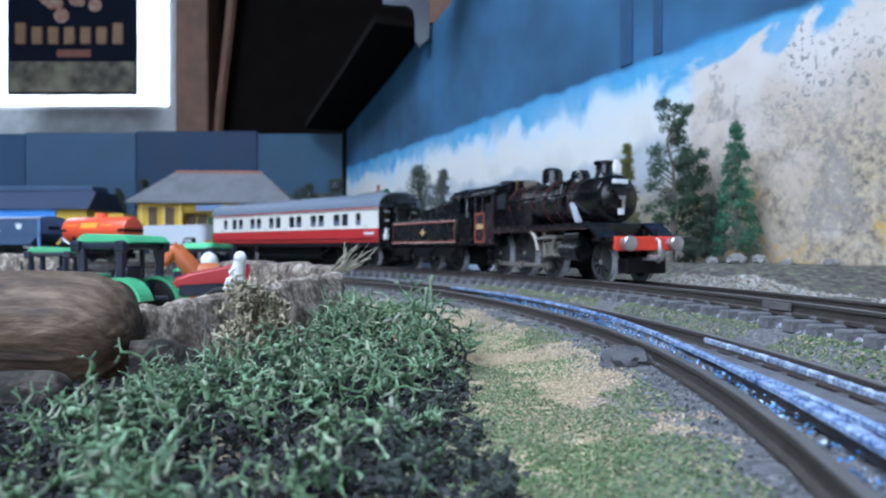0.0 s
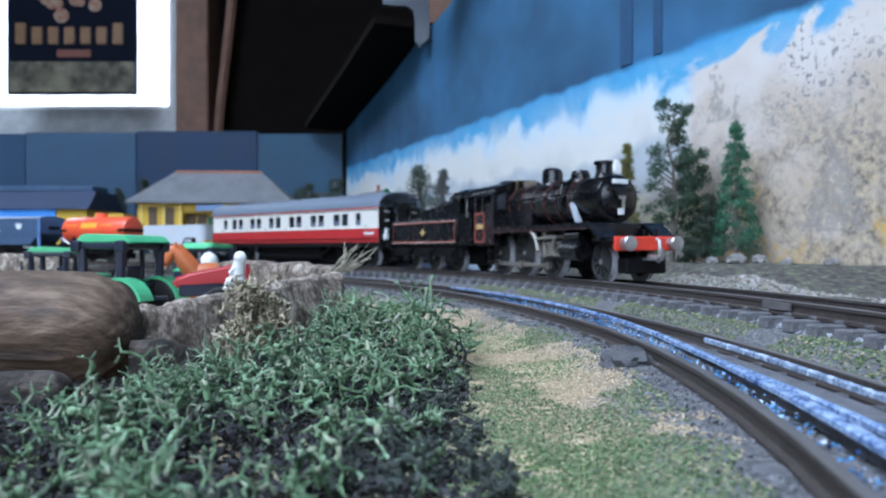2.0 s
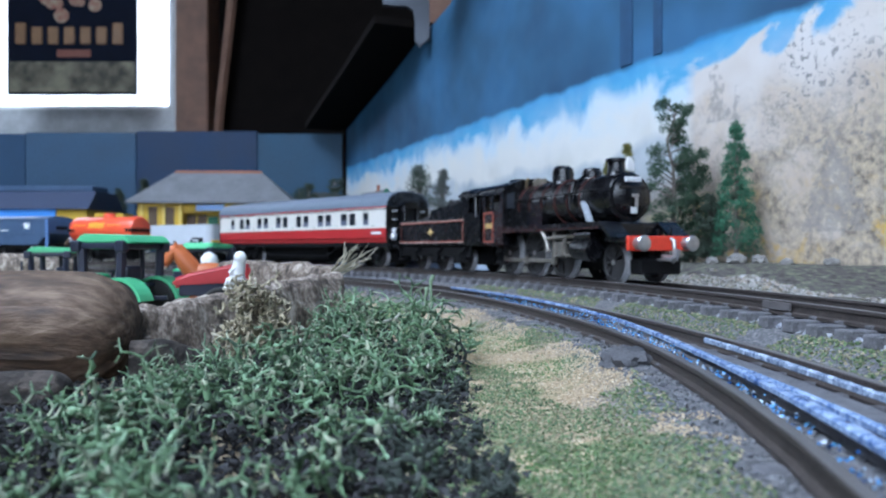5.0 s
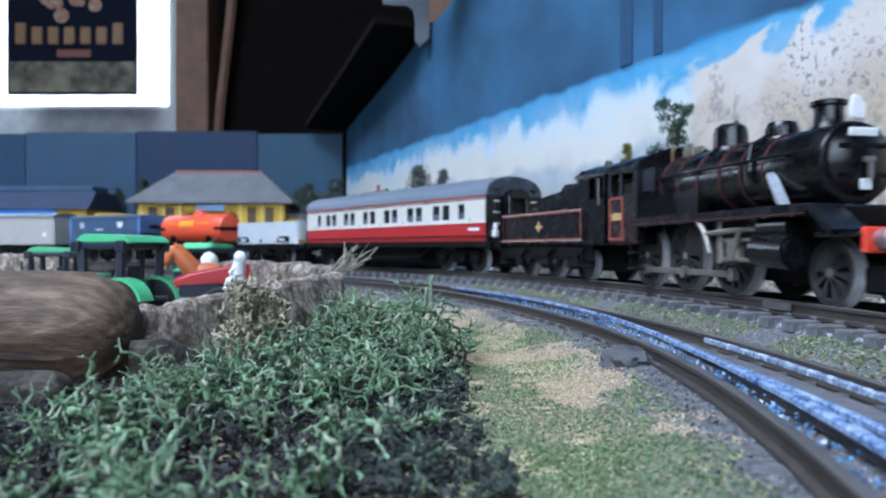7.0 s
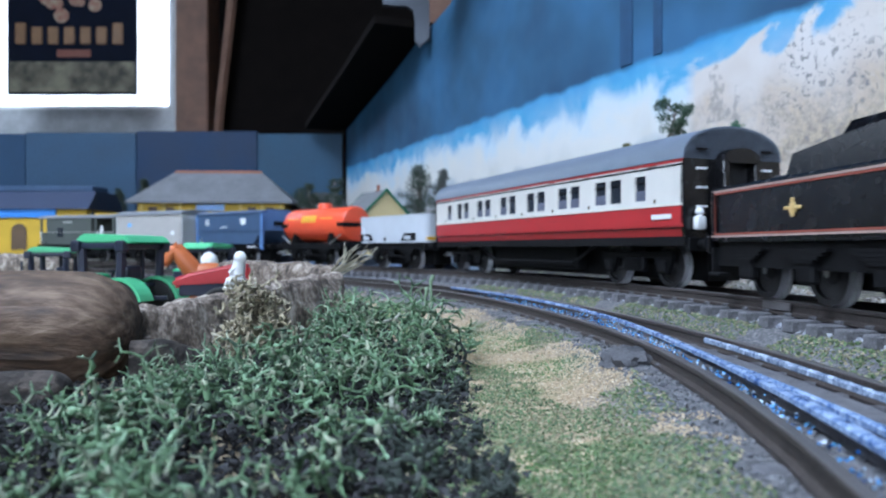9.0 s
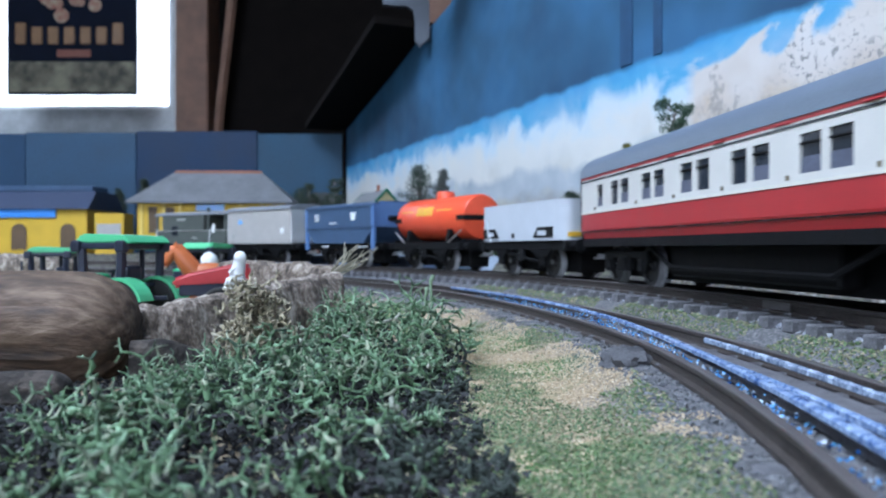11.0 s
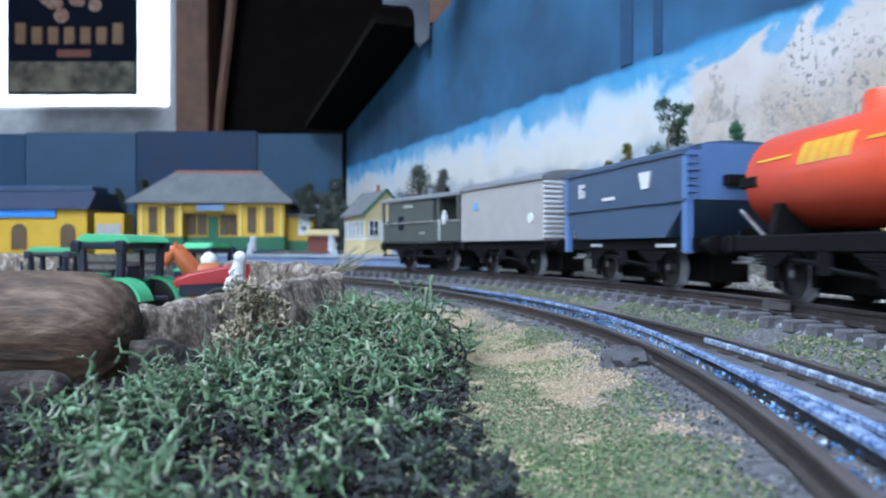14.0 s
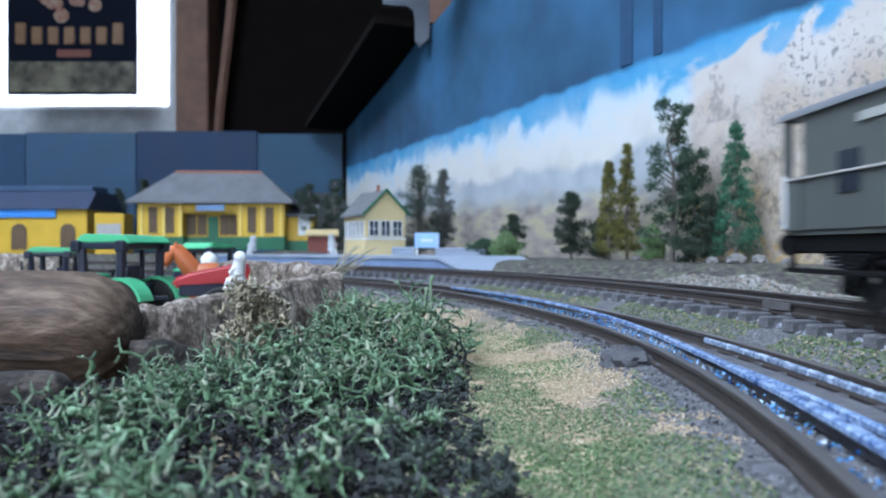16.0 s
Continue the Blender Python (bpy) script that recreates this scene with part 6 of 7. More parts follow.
# peat, coloured near black so that it also paints shade between the tufts
PEAT = island_mat("peat_and_painted_shade", [(0.008, 0.008, 0.008), (0.016, 0.015, 0.016), (0.03, 0.03, 0.032), (0.01, 0.009, 0.009), (0.07, 0.07, 0.075), (0.012, 0.012, 0.013)], 0.9)


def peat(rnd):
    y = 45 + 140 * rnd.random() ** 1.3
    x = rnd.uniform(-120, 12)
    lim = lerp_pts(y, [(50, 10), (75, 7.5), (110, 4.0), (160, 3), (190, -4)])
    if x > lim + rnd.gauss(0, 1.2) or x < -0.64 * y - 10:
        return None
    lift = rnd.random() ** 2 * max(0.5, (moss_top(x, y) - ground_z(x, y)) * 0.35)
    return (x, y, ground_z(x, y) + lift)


chips("peat", "dark crumbly peat beside the moss, painted shade in its hollows", PEAT, 34000, peat, (0.22, 0.62), 21)


def rough_log(name, label, a, b, r, material, seed, taper=0.9, flat=1.0, nlen=60, nround=40, bump=1.0, endround=0.5):
    """A weathered log: grooves run along it, ends rounded and split."""
    a, b = Vector(a), Vector(b)
    d = (b - a).normalized()
    side = d.cross(Vector((0, 0, 1))).normalized()
    up = side.cross(d)
    bm = M()
    rings = []
    L = (b - a).length
    for i in range(nlen + 1):
        u = i / nlen
        u = 0.5 - 0.5 * math.cos(math.pi * u) if i > nlen * 0.5 else u
        p = a + (b - a) * u
        e = min(u * L, (1 - u) * L)
        rr = r * (1 - (1 - taper) * u) * (math.sqrt(max(0.0, 1 - max(0.0, 1 - e / (r * endround)) ** 2)) * 0.82 + 0.18 if e < r * endround else 1)
        ring = []
        for j in range(nround):
            t = 2 * math.pi * j / nround
            q = Vector((math.cos(t) * 1.7, math.sin(t) * 1.7, seed))
            g = noise.noise(q * 2.2 + Vector((u * 1.0, 0, 0))) * 0.9 + noise.noise(q * 6.0 + Vector((u * 3, 0, 1))) * 0.55 + noise.noise(Vector((u * 9, math.cos(t), math.sin(t) + seed))) * 0.5
            k = rr + g * bump * (0.4 + 0.6 * rr / r)
            ring.append(bm.verts.new(p + side * math.cos(t) * k + up * math.sin(t) * k * flat))
        rings.append(ring)
    for p, q in zip(rings, rings[1:]):
        for j in range(nround):
            bm.faces.new((p[j], p[(j + 1) % nround], q[(j + 1) % nround], q[j]))
    bm.faces.new(rings[0][::-1])
    bm.faces.new(rings[-1])
    bmesh.ops.recalc_face_normals(bm, faces=bm.faces[:])
    return tagged(part(name, bm, material, None, "", True), label, "log")


def grain_mat(name, dark, mid, light, axis_scale, rough=0.75):
    m = mat(name, mid, rough, 0, 0.3, 120, 0.5, 900)
    n, l = m.node_tree.nodes, m.node_tree.links
    tc = n.new("ShaderNodeTexCoord")
    mp = n.new("ShaderNodeMapping")
    mp.inputs["Scale"].default_value = axis_scale
    l.new(tc.outputs["Object"], mp.inputs["Vector"])
    a = n.new("ShaderNodeTexNoise")
    a.inputs["Scale"].default_value, a.inputs["Detail"].default_value, a.inputs["Distortion"].default_value = 90, 6, 0.6
    l.new(mp.outputs[0], a.inputs["Vector"])
    a.inputs["Roughness"].default_value = 0.62
    k = n.new("ShaderNodeTexNoise")     # fine fibres and pits
    k.inputs["Scale"].default_value, k.inputs["Detail"].default_value = 420, 4
    l.new(mp.outputs[0], k.inputs["Vector"])
    both = n.new("ShaderNodeMix")
    both.inputs["Factor"].default_value = 0.3
    l.new(a.outputs[0], both.inputs["A"])
    l.new(k.outputs[0], both.inputs["B"])
    r = n.new("ShaderNodeValToRGB")
    e = r.color_ramp.elements
    e.new(0.5)
    for i, (p, c) in enumerate(((0.36, dark), (0.5, mid), (0.64, light))):
        e[i].position, e[i].color = p, (*c, 1)
    l.new(both.outputs["Result"], r.inputs[0])
    l.new(r.outputs[0], n["Principled BSDF"].inputs["Base Color"])
    bp = n.new("ShaderNodeBump")
    bp.inputs["Strength"].default_value, bp.inputs["Distance"].default_value = 0.9, 0.0016
    l.new(both.outputs["Result"], bp.inputs["Height"])
    l.new(bp.outputs[0], n["Principled BSDF"].inputs["Normal"])
    return m


LOGWOOD = grain_mat("weathered_log", (0.018, 0.012, 0.009), (0.085, 0.052, 0.032), (0.2, 0.14, 0.095), (0.55, 1.5, 1.9))
DARKWOOD = grain_mat("dark_wood_grain", (0.012, 0.01, 0.009), (0.032, 0.026, 0.022), (0.09, 0.072, 0.06), (2.2, 2.6, 3.0), 0.9)
BARK = grain_mat("grey_bark", (0.022, 0.017, 0.013), (0.19, 0.15, 0.12), (0.55, 0.48, 0.41), (3.2, 3.2, 2.2), 0.85)
rough_log("log", "weathered brown log with lengthwise cracks", (-215, 150, -3.6), (-62.5, 152, -5.2), 11.8, LOGWOOD, 2.0, 0.97, 1.0, 70, 56, 1.5, 1.0)
rough_log("stick", "dark stick under the log", (-150, 126, -13), (-64, 128, -12.6), 4.2, DARKWOOD, 5.0, 0.9, 0.9, 40, 20, 0.6, 1.0)


def bark_wall(name, label, path, thick, zbot, material, seed, n=110):
    """A standing strip of bark: path of (x, y, top z)."""
    bm = M()
    rows = []
    m = len(path) - 1
    length = sum((Vector(a) - Vector(b)).length for a, b in zip(path, path[1:]))
    for i in range(n + 1):
        u = i / n * m
        k = min(int(u), m - 1)
        f = u - k
        p = Vector(path[k]) * (1 - f) + Vector(path[k + 1]) * f
        d = (Vector(path[k + 1]) - Vector(path[k]))
        d.z = 0
        s = Vector((d.y, -d.x, 0)).normalized()
        i_ = i * length / n * 0.8
        top = p.z + noise.noise(Vector((i_ * 0.2, seed, 0))) * 1.2 + noise.noise(Vector((i_ * 0.6, seed, 5))) * 0.5
        ring = []
        prof = [(0.5, 0), (0.56, 0.14), (0.56, 0.28), (0.52, 0.4), (0.55, 0.52), (0.5, 0.64), (0.5, 0.76), (0.45, 0.87), (0.38, 0.95), (0.2, 1), (-0.25, 1), (-0.48, 0.85), (-0.5, 0)]
        for o, h in prof:
            g = noise.noise(Vector((i_ * 0.14, h * 2.6, seed + 3))) * 1.6 + noise.noise(Vector((i_ * 0.42, h * 7.0, seed + 7))) * 0.7 + noise.noise(Vector((i_ * 0.9, h * 14.0, seed + 1))) * 0.3
            q = Vector((p.x, p.y, zbot + (top - zbot) * h)) + s * (o * thick + (g if o > 0 else 0))
            ring.append(bm.verts.new(q))
        rows.append(ring)
    for a, b in zip(rows, rows[1:]):
        for j in range(len(a)):
            q = (j + 1) % len(a)
            bm.faces.new((a[j], a[q], b[q], b[j]))
    bm.faces.new(rows[0][::-1])
    bm.faces.new(rows[-1])
    bmesh.ops.recalc_face_normals(bm, faces=bm.faces[:])
    return tagged(part(name, bm, material, None, "", True), label, "bark")


bark_wall("bark_strip", "grey grooved bark strip standing as a field wall", [(-66, 160, -1.0), (-58, 166, 0.2), (-47, 178, 2.4), (-37, 196, 4.0), (-31, 212, 5.0)], 8, -17, BARK, 1.0)
bark_wall("bark_strip", "low grey bark strip on the far side of the field", [(-82, 278, 6.6), (-76, 276, 7.4), (-56, 270, 6.8), (-38, 264, 5.6)], 9, -17, BARK, 4.0)
bark_wall("bark_strip", "dusty bark strip behind the green tractors", [(-300, 372, 9.5), (-240, 366, 10), (-196, 360, 8.6), (-172, 356, 6)], 9, -17, BARK, 8.0)
bark_wall("bark_strip", "dark split bark piece beside the log", [(-62, 148, -6.5), (-57, 149, -6.0), (-53, 151, -7.5), (-49, 154, -9.5)], 4, -17, DARKWOOD, 9.0, 60)


def make_twigs():
    rnd = random.Random(8)
    st = Strands()
    for k in range(14):
        p = Vector((-38 + rnd.uniform(-2, 2), 262 + rnd.uniform(-4, 4), 3 + rnd.uniform(-1, 1)))
        tip = Vector((-26 + rnd.uniform(-9, 4), 258 + rnd.uniform(-8, 8), 11 + rnd.uniform(-4, 3)))
        mid = (p + tip) / 2 + rvec(rnd) * 1.0
        st.line([p, mid, tip], 0.32, 0.16, 4)
    ob = st.make("dry_grass_tuft", island_mat("straw_stems", [(0.4, 0.37, 0.28), (0.27, 0.25, 0.19), (0.5, 0.47, 0.38)], 0.8))
    tagged(ob, "dry straw-coloured grass stems leaning over the bark", "grass")


make_twigs()

# ---- field: tractors, horse, trailer, figures ----
TR_GREEN = mat("tractor_green", (0.035, 0.33, 0.12), 0.4, 0, 0.12, 100, 0.03)
TR_PALE = mat("pale_green_plastic", (0.12, 0.5, 0.24), 0.45, 0, 0.12, 100, 0.03)
NAVY = mat("navy_black_plastic", (0.018, 0.022, 0.045), 0.4, 0, 0.2, 100, 0.03)
TR_RED = mat("dull_red_plastic", (0.44, 0.035, 0.04), 0.4, 0, 0.15, 100, 0.03)
RUBBER = mat("black_rubber", (0.02, 0.02, 0.02), 0.8, 0, 0.3, 200, 0.2)
HORSE = mat("chestnut_horse", (0.52, 0.14, 0.04), 0.45, 0, 0.3, 90, 0.05)


def tractor(label, m, s=1.0, roof_mat=None):
    v = thing("toy_tractor", label, "tractor", "toy tractors", m=m @ Matrix.Scale(s, 4))
    bm = M()
    box(bm, -9, 21, -4.2, 4.2, 9, 13, 0.6)
    box(bm, 6, 22, -4.4, 4.4, 12, 19, 1.4, 2)
    part("body", bm, TR_GREEN, v)
    bm = M()
    box(bm, 21.6, 22.4, -3.4, 3.4, 12.6, 17.6, 0.3)
    part("grille", bm, NAVY, v)
    bm = M()
    box(bm, -13, 8, -10, 10, 27.6, 29.8, 0.7, 2)
    for x in (-12.4, 7.4):
        for y in (-9.6, 9.6):
            box(bm, x - 2, x + 2, y - 1.6, y + 1.6, 26.6, 30.6, 0.8, 2)
    for x0, x1, y0, y1 in ((-12, 7, -9.6, -8.4), (-12, 7, 8.4, 9.6), (-12.2, -11, -9, 9)):
        box(bm, x0, x1, y0, y1, 14.6, 16.0, 0.3)
    part("cab_ceiling", bm, NAVY, v, "dark cab rails and lamp brackets")
    bm = M()
    prism(bm, [(-16, 29.6), (-13.5, 32.2), (5.5, 33.0), (9.5, 29.6)], "y", -10, 10)
    bmesh.ops.bevel(bm, geom=bm.edges[:], offset=0.7, segments=2, affect="EDGES")
    part("roof", bm, roof_mat or TR_PALE, v, "pale green cab roof", True)
    for x, y, lean in ((-11.5, -9, 0.4), (-11.5, 9, 0.4), (6.4, -8.8, -0.8), (6.4, 8.8, -0.8), (-3, -9.2, 0)):
        bm = M()
        tube(bm, [(x + lean, y, 13), (x, y, 29.6)], 1.6 if abs(x) > 4 else 0.9, 6)
        part("cab_post", bm, NAVY, v)
    bm = M()
    box(bm, -9, -4, -3.4, 3.4, 13, 22, 1.2, 2)
    part("seat", bm, NAVY, v)
    bm = M()
    tube(bm, [(3, 0, 14), (0.8, 0, 20)], 0.5, 6)
    spin(bm, [(2.6, -0.3), (3, 0), (2.6, 0.3), (2.2, 0)], (0.8, 0, 20), "z", 12)
    part("steering_wheel", bm, NAVY, v)
    for y in (-8.6, 8.6):
        bm = M()
        n = 12
        turns = [radians(15 + 150 * k / n) for k in range(n + 1)]
        arc = [(-12 + 10.8 * math.cos(a), 8 + 10.2 * math.sin(a)) for a in turns]
        arc += [(-12 + 9.8 * math.cos(a), 8 + 9.2 * math.sin(a)) for a in reversed(turns)]
        prism(bm, arc, "y", y - 3, y + 3)
        part("fender", bm, TR_PALE, v, "pale green mudguard")
        for x, r, w in ((-12, 8.6, 2.8), (17, 6, 2.0)):
            bm = M()
            spin(bm, [(r * 0.55, -w), (r * 0.9, -w), (r, -w * 0.6), (r, w * 0.6), (r * 0.9, w), (r * 0.55, w)], (x, y if x < 0 else y * 0.85, r), "y", 24)
            w_ = part("wheel", bm, RUBBER, v)
            bm = M()
            spin(bm, [(r * 0.2, -w * 0.7), (r * 0.56, -w * 0.9), (r * 0.56, w * 0.9), (r * 0.2, w * 0.7)], (x, y if x < 0 else y * 0.85, r), "y", 18)
            part("rim", bm, TR_RED, w_, "red wheel rim")
    bm = M()
    tube(bm, [(13, 2.5, 18.6), (13, 2.5, 25)], 0.6, 6)
    part("exhaust", bm, NAVY, v)
    return v


tractor("green toy tractor with a pale green cab roof", mm(-108, 246, -14.4, 158), 0.94)
tractor("small green toy tractor standing by the bark strip", mm(-119, 372, -14.5, 250), 0.88)
tractor("green toy tractor with a dusty pale roof", mm(-177, 335, -14.5, 190), 0.82)

v = thing("toy_trailer", "dull red toy trailer with a sloping rounded body", "trailer", m=mm(-74, 243, -12.4, 12))
bm = M()
prism(bm, [(-13, 11.6), (-13, 14.6), (-8, 16.4), (3, 18.6), (9.4, 19.8), (11.0, 18.6), (10.6, 12.6)], "y", -4.2, 4.2)
bmesh.ops.bevel(bm, geom=bm.edges[:], offset=0.9, segments=3, affect="EDGES")
part("bonnet", bm, TR_RED, v, "", True)
bm = M()
box(bm, -11, 10, -3.6, 3.6, 9, 13.6, 0.4)
box(bm, -24, -15, -1, 1, 7.6, 9, 0.3)
part("chassis", bm, NAVY, v)
for y in (-6, 6):
    bm = M()
    spin(bm, [(2, -1.8), (6.4, -1.8), (7, -1), (7, 1), (6.4, 1.8), (2, 1.8)], (2, y, 4.9), "y", 20)
    part("wheel", bm, RUBBER, v)


def toy_horse(m):
    h = thing("toy_horse", "chestnut toy horse with an arched neck and white blaze", "horse", m=m)
    bm = M()
    ball(bm, (0, 0, 17), 6, 3, (1.75, 0.8, 0.9))
    ball(bm, (-7, 0, 17.6), 5.2, 3, (1.0, 0.85, 1.0))
    part("body", bm, HORSE, h, "", True)
    bm = M()
    tube(bm, [(6, 0, 18), (9.5, 0, 22.5), (12, 0, 26), (13.5, 0, 27.6)], 4.2, 12, 2.5)
    part("neck", bm, HORSE, h, "", True)
    bm = M()
    ball(bm, (14.2, 0, 27), 2.9, 3, (1.05, 0.8, 0.95))
    tube(bm, [(14.6, 0, 26.6), (17.4, 0, 22.8), (18.4, 0, 21)], 2.4, 10, 1.5)
    for y in (-1.1, 1.1):
        cyl(bm, (13.4, y, 28.8), (13.2, y * 1.2, 31.2), 0.7, 0.1, 6)
    part("head", bm, HORSE, h, "", True)
    bm = M()
    ball(bm, (18.4, 0, 21), 1.7, 2, (1, 1, 0.9))
    part("muzzle", bm, WHITE, h, "white muzzle", True)
    for x, y in ((6, -2.6), (6.6, 2.6), (-8, -2.6), (-7.4, 2.6)):
        bm = M()
        tube(bm, [(x, y, 15), (x + 0.6, y, 8), (x, y, 1)], 2.0, 8, 1.0)
        cyl(bm, (x, y, 0), (x, y, 1.4), 1.5, 1.2, 8)
        part("leg", bm, HORSE, h, "", True)
    bm = M()
    tube(bm, [(-12.5, 0, 20), (-14.6, 0, 17), (-14.8, 0, 9)], 1.4, 8, 0.6)
    part("tail", bm, WHITE, h, "", True)
    bm = M()
    tube(bm, [(5, 0, 22), (8.4, 0, 26), (11.4, 0, 29.2), (14.4, 0, 29.6)], 1.0, 8)
    part("mane", bm, HORSE, h)


toy_horse(mm(-93, 297, -15.2, 195) @ Matrix.Scale(0.95, 4))


FIGURE_GREY = mat("dusty_pale_grey", (0.42, 0.44, 0.46), 0.7, 0, 0.3, 300, 0.2)


def figurine(m, s=1.0, label="plain white unpainted model figure", material=None):
    bm = M()
    ball(bm, (-0.6, 0, 8.8), 1.9, 2, (1, 1, 1.1))
    tube(bm, [(0.3, 0, 1.8), (0.3, 0, 4.6), (-0.5, 0, 7.8)], 2.5, 10, 1.8)
    tube(bm, [(0, 0.8, 2.6), (2.8, 1.0, 2.2), (3.4, 1, 0.2)], 1.1, 8, 0.8)
    tube(bm, [(0, -0.8, 2.6), (2.6, -1.2, 2.0), (3.2, -1.2, 0.2)], 1.1, 8, 0.8)
    tube(bm, [(0, 1.6, 6.2), (1.4, 2.2, 4.4)], 0.7, 6)
    tube(bm, [(0, -1.6, 6.2), (1.4, -2.2, 4.4)], 0.7, 6)
    box(bm, -2, 3.8, -2.2, 2.2, -0.4, 0.4, 0.2)
    ob = part("figurine", bm, material or WHITE, None, "", True)
    ob.matrix_basis = m @ Matrix.Scale(s, 4)
    tagged(ob, label, "figurine", "white figures")


figurine(mm(-48.6, 177, 2.4, 160), 0.82, "plain white unpainted figure seated on bark")
figurine(mm(-113, 356, ground_z(-113, 356) + 0.6, 200), 2.25, "plain white model figure beside the small tractor")

# ---- beyond the line: platform, signal cabin, station ----
PLAT = mat("blue_grey_platform", (0.2, 0.27, 0.42), 0.6, 0, 0.2, 60, 0.1)
PLATTOP = mat("pale_platform_edge", (0.33, 0.38, 0.46), 0.7, 0, 0.2, 60, 0.2)
ST_YELLOW = mat("bright_yellow_wall", (0.62, 0.4, 0.03), 0.55, 0, 0.15, 50, 0.1)
ST_CREAM = mat("cream_wall", (0.66, 0.53, 0.27), 0.6, 0, 0.12, 50, 0.1)
ST_GREEN = mat("dark_green_paint", (0.02, 0.13, 0.06), 0.5, 0, 0.2, 50, 0.1)
ST_BROWN = mat("brown_joinery", (0.12, 0.075, 0.04), 0.6, 0, 0.3, 60, 0.1)
SLATE = mat("grey_slate_roof", (0.15, 0.155, 0.165), 0.6, 0, 0.3, 60, 0.3, 500)
RIDGE = mat("terracotta_ridge", (0.3, 0.12, 0.07), 0.7, 0, 0.2, 60, 0.2)
SIGNB = mat("pale_blue_sign", (0.35, 0.55, 0.9), 0.5, 0, 0.1, 60, 0)
SIGNBLUE = mat("mid_blue_sign", (0.07, 0.27, 0.75), 0.5, 0, 0.15, 60, 0)

for nm, label, prof, a0, a1, material in (("platform", "blue-grey platform side with a pale edge", [(652, -8), (652, 4.6), (716, 4.6), (716, -8)], 35, 60, PLAT),
                                          ("platform_edge", "pale grey platform paving", [(651, 4.6), (651, 6.4), (720, 6.4), (720, 4.6)], 35, 60, PLATTOP)):
    bm = M()
    rings = [[bm.verts.new(polar(r, a0 + (a1 - a0) * k / 30, z)) for r, z in prof] for k in range(31)]
    rings.insert(0, [bm.verts.new(polar(r, a0 - 2.6, z if z < -5 else -3.4 + (0.8 if nm == "platform_edge" and z > 5 else 0))) for r, z in prof])
    for p, q in zip(rings, rings[1:]):
        for j in range(4):
            bm.faces.new((p[j], p[(j + 1) % 4], q[(j + 1) % 4], q[j]))
    bm.faces.new(rings[0][::-1])
    bm.faces.new(rings[-1])
    bmesh.ops.recalc_face_normals(bm, faces=bm.faces[:])
    tagged(part(nm, bm, material), label, "platform", kind="structure")


def window_part(v, x0, x1, z0, z1, y, bars=1, axis="y", material=None, frame_mat=None):
    """A framed window standing on a wall that faces -y (or +x)."""
    def bx(bm, a, b, c, d, o0, o1):
        if axis == "y":
            box(bm, a, b, y + o0, y + o1, c, d)
        else:
            box(bm, y - o1, y - o0, a, b, c, d)
    bm = M()
    bx(bm, x0, x1, z0, z1, -0.3, 0.3)
    w = part("window", bm, material or GLAZING, v)
    bm = M()
    for a, b, c, d in ((x0, x1, z0, z0 + 0.7), (x0, x1, z1 - 0.7, z1), (x0, x0 + 0.7, z0, z1), (x1 - 0.7, x1, z0, z1)):
        bx(bm, a, b, c, d, -0.8, 0.2)
    for k in range(bars):
        xm = x0 + (x1 - x0) * (k + 1) / (bars + 1)
        bx(bm, xm - 0.25, xm + 0.25, z0, z1, -0.7, 0.1)
    bx(bm, x0, x1, (z0 + z1) / 2 - 0.25, (z0 + z1) / 2 + 0.25, -0.7, 0.1)
    part("frame", bm, frame_mat or PRINT_WHITE, w)


def signal_cabin():
    v = thing("signal_cabin", "cream model signal cabin with a dark pitched roof", "signal cabin", m=mm(-58, 628, 6.2, -64))
    L, W, H = 26, 17.4, 35
    bm = M()
    box(bm, -L, L, -W, W, 0, H)
    prism(bm, [(-W, H), (W, H), (0, H + 17)], "x", -L, L)
    part("wall", bm, ST_CREAM, v)
    for sgn in (-1, 1):
        bm = M()
        prism(bm, [(sgn * (W + 3), H - 3.4), (sgn * (W + 3), H - 1.8), (0, H + 18.6), (0, H + 17)], "x", -L - 2.4, L + 2.4)
        part("roof_slope", bm, SLATE, v, "dark slate roof slope")
        for x in (-L - 2.6, L + 2.6):
            bm = M()
            prism(bm, [(sgn * (W + 3), H - 4), (sgn * (W + 3), H - 1.4), (0, H + 19), (0, H + 16.4)], "x", x - 0.4, x + 0.4)
            part("barge_board", bm, ST_GREEN, v, "green barge board")
    for k in range(5):
        x0 = -L + 2.4 + k * 9.6
        window_part(v, x0, x0 + 8.2, 15, 28, -W, 1)
    for k in range(3):
        y0 = -W + 2.6 + k * 10.2
        window_part(v, y0, y0 + 8.8, 15, 28, -L, 1, "x")
        window_part(v, y0, y0 + 8.8, 15, 28, L + 0.4, 1, "x")
    bm = M()
    box(bm, -L - 0.4, L + 0.4, -W - 0.4, W + 0.4, 12.6, 14)
    part("string_course", bm, PRINT_WHITE, v)
    bm = M()
    cyl(bm, (10, 0, H + 14), (10, 0, H + 23), 1.8, 1.4, 8)
    part("chimney", bm, RIDGE, v)
    return v


signal_cabin()
figurine(mm(-164, 642, 6.6, 250), 1.5, "pale grey model figure waiting on the platform", FIGURE_GREY)
figurine(mm(-94, 630, 6.6, 300), 1.6, "greyish white model figure on the platform", FIGURE_GREY)


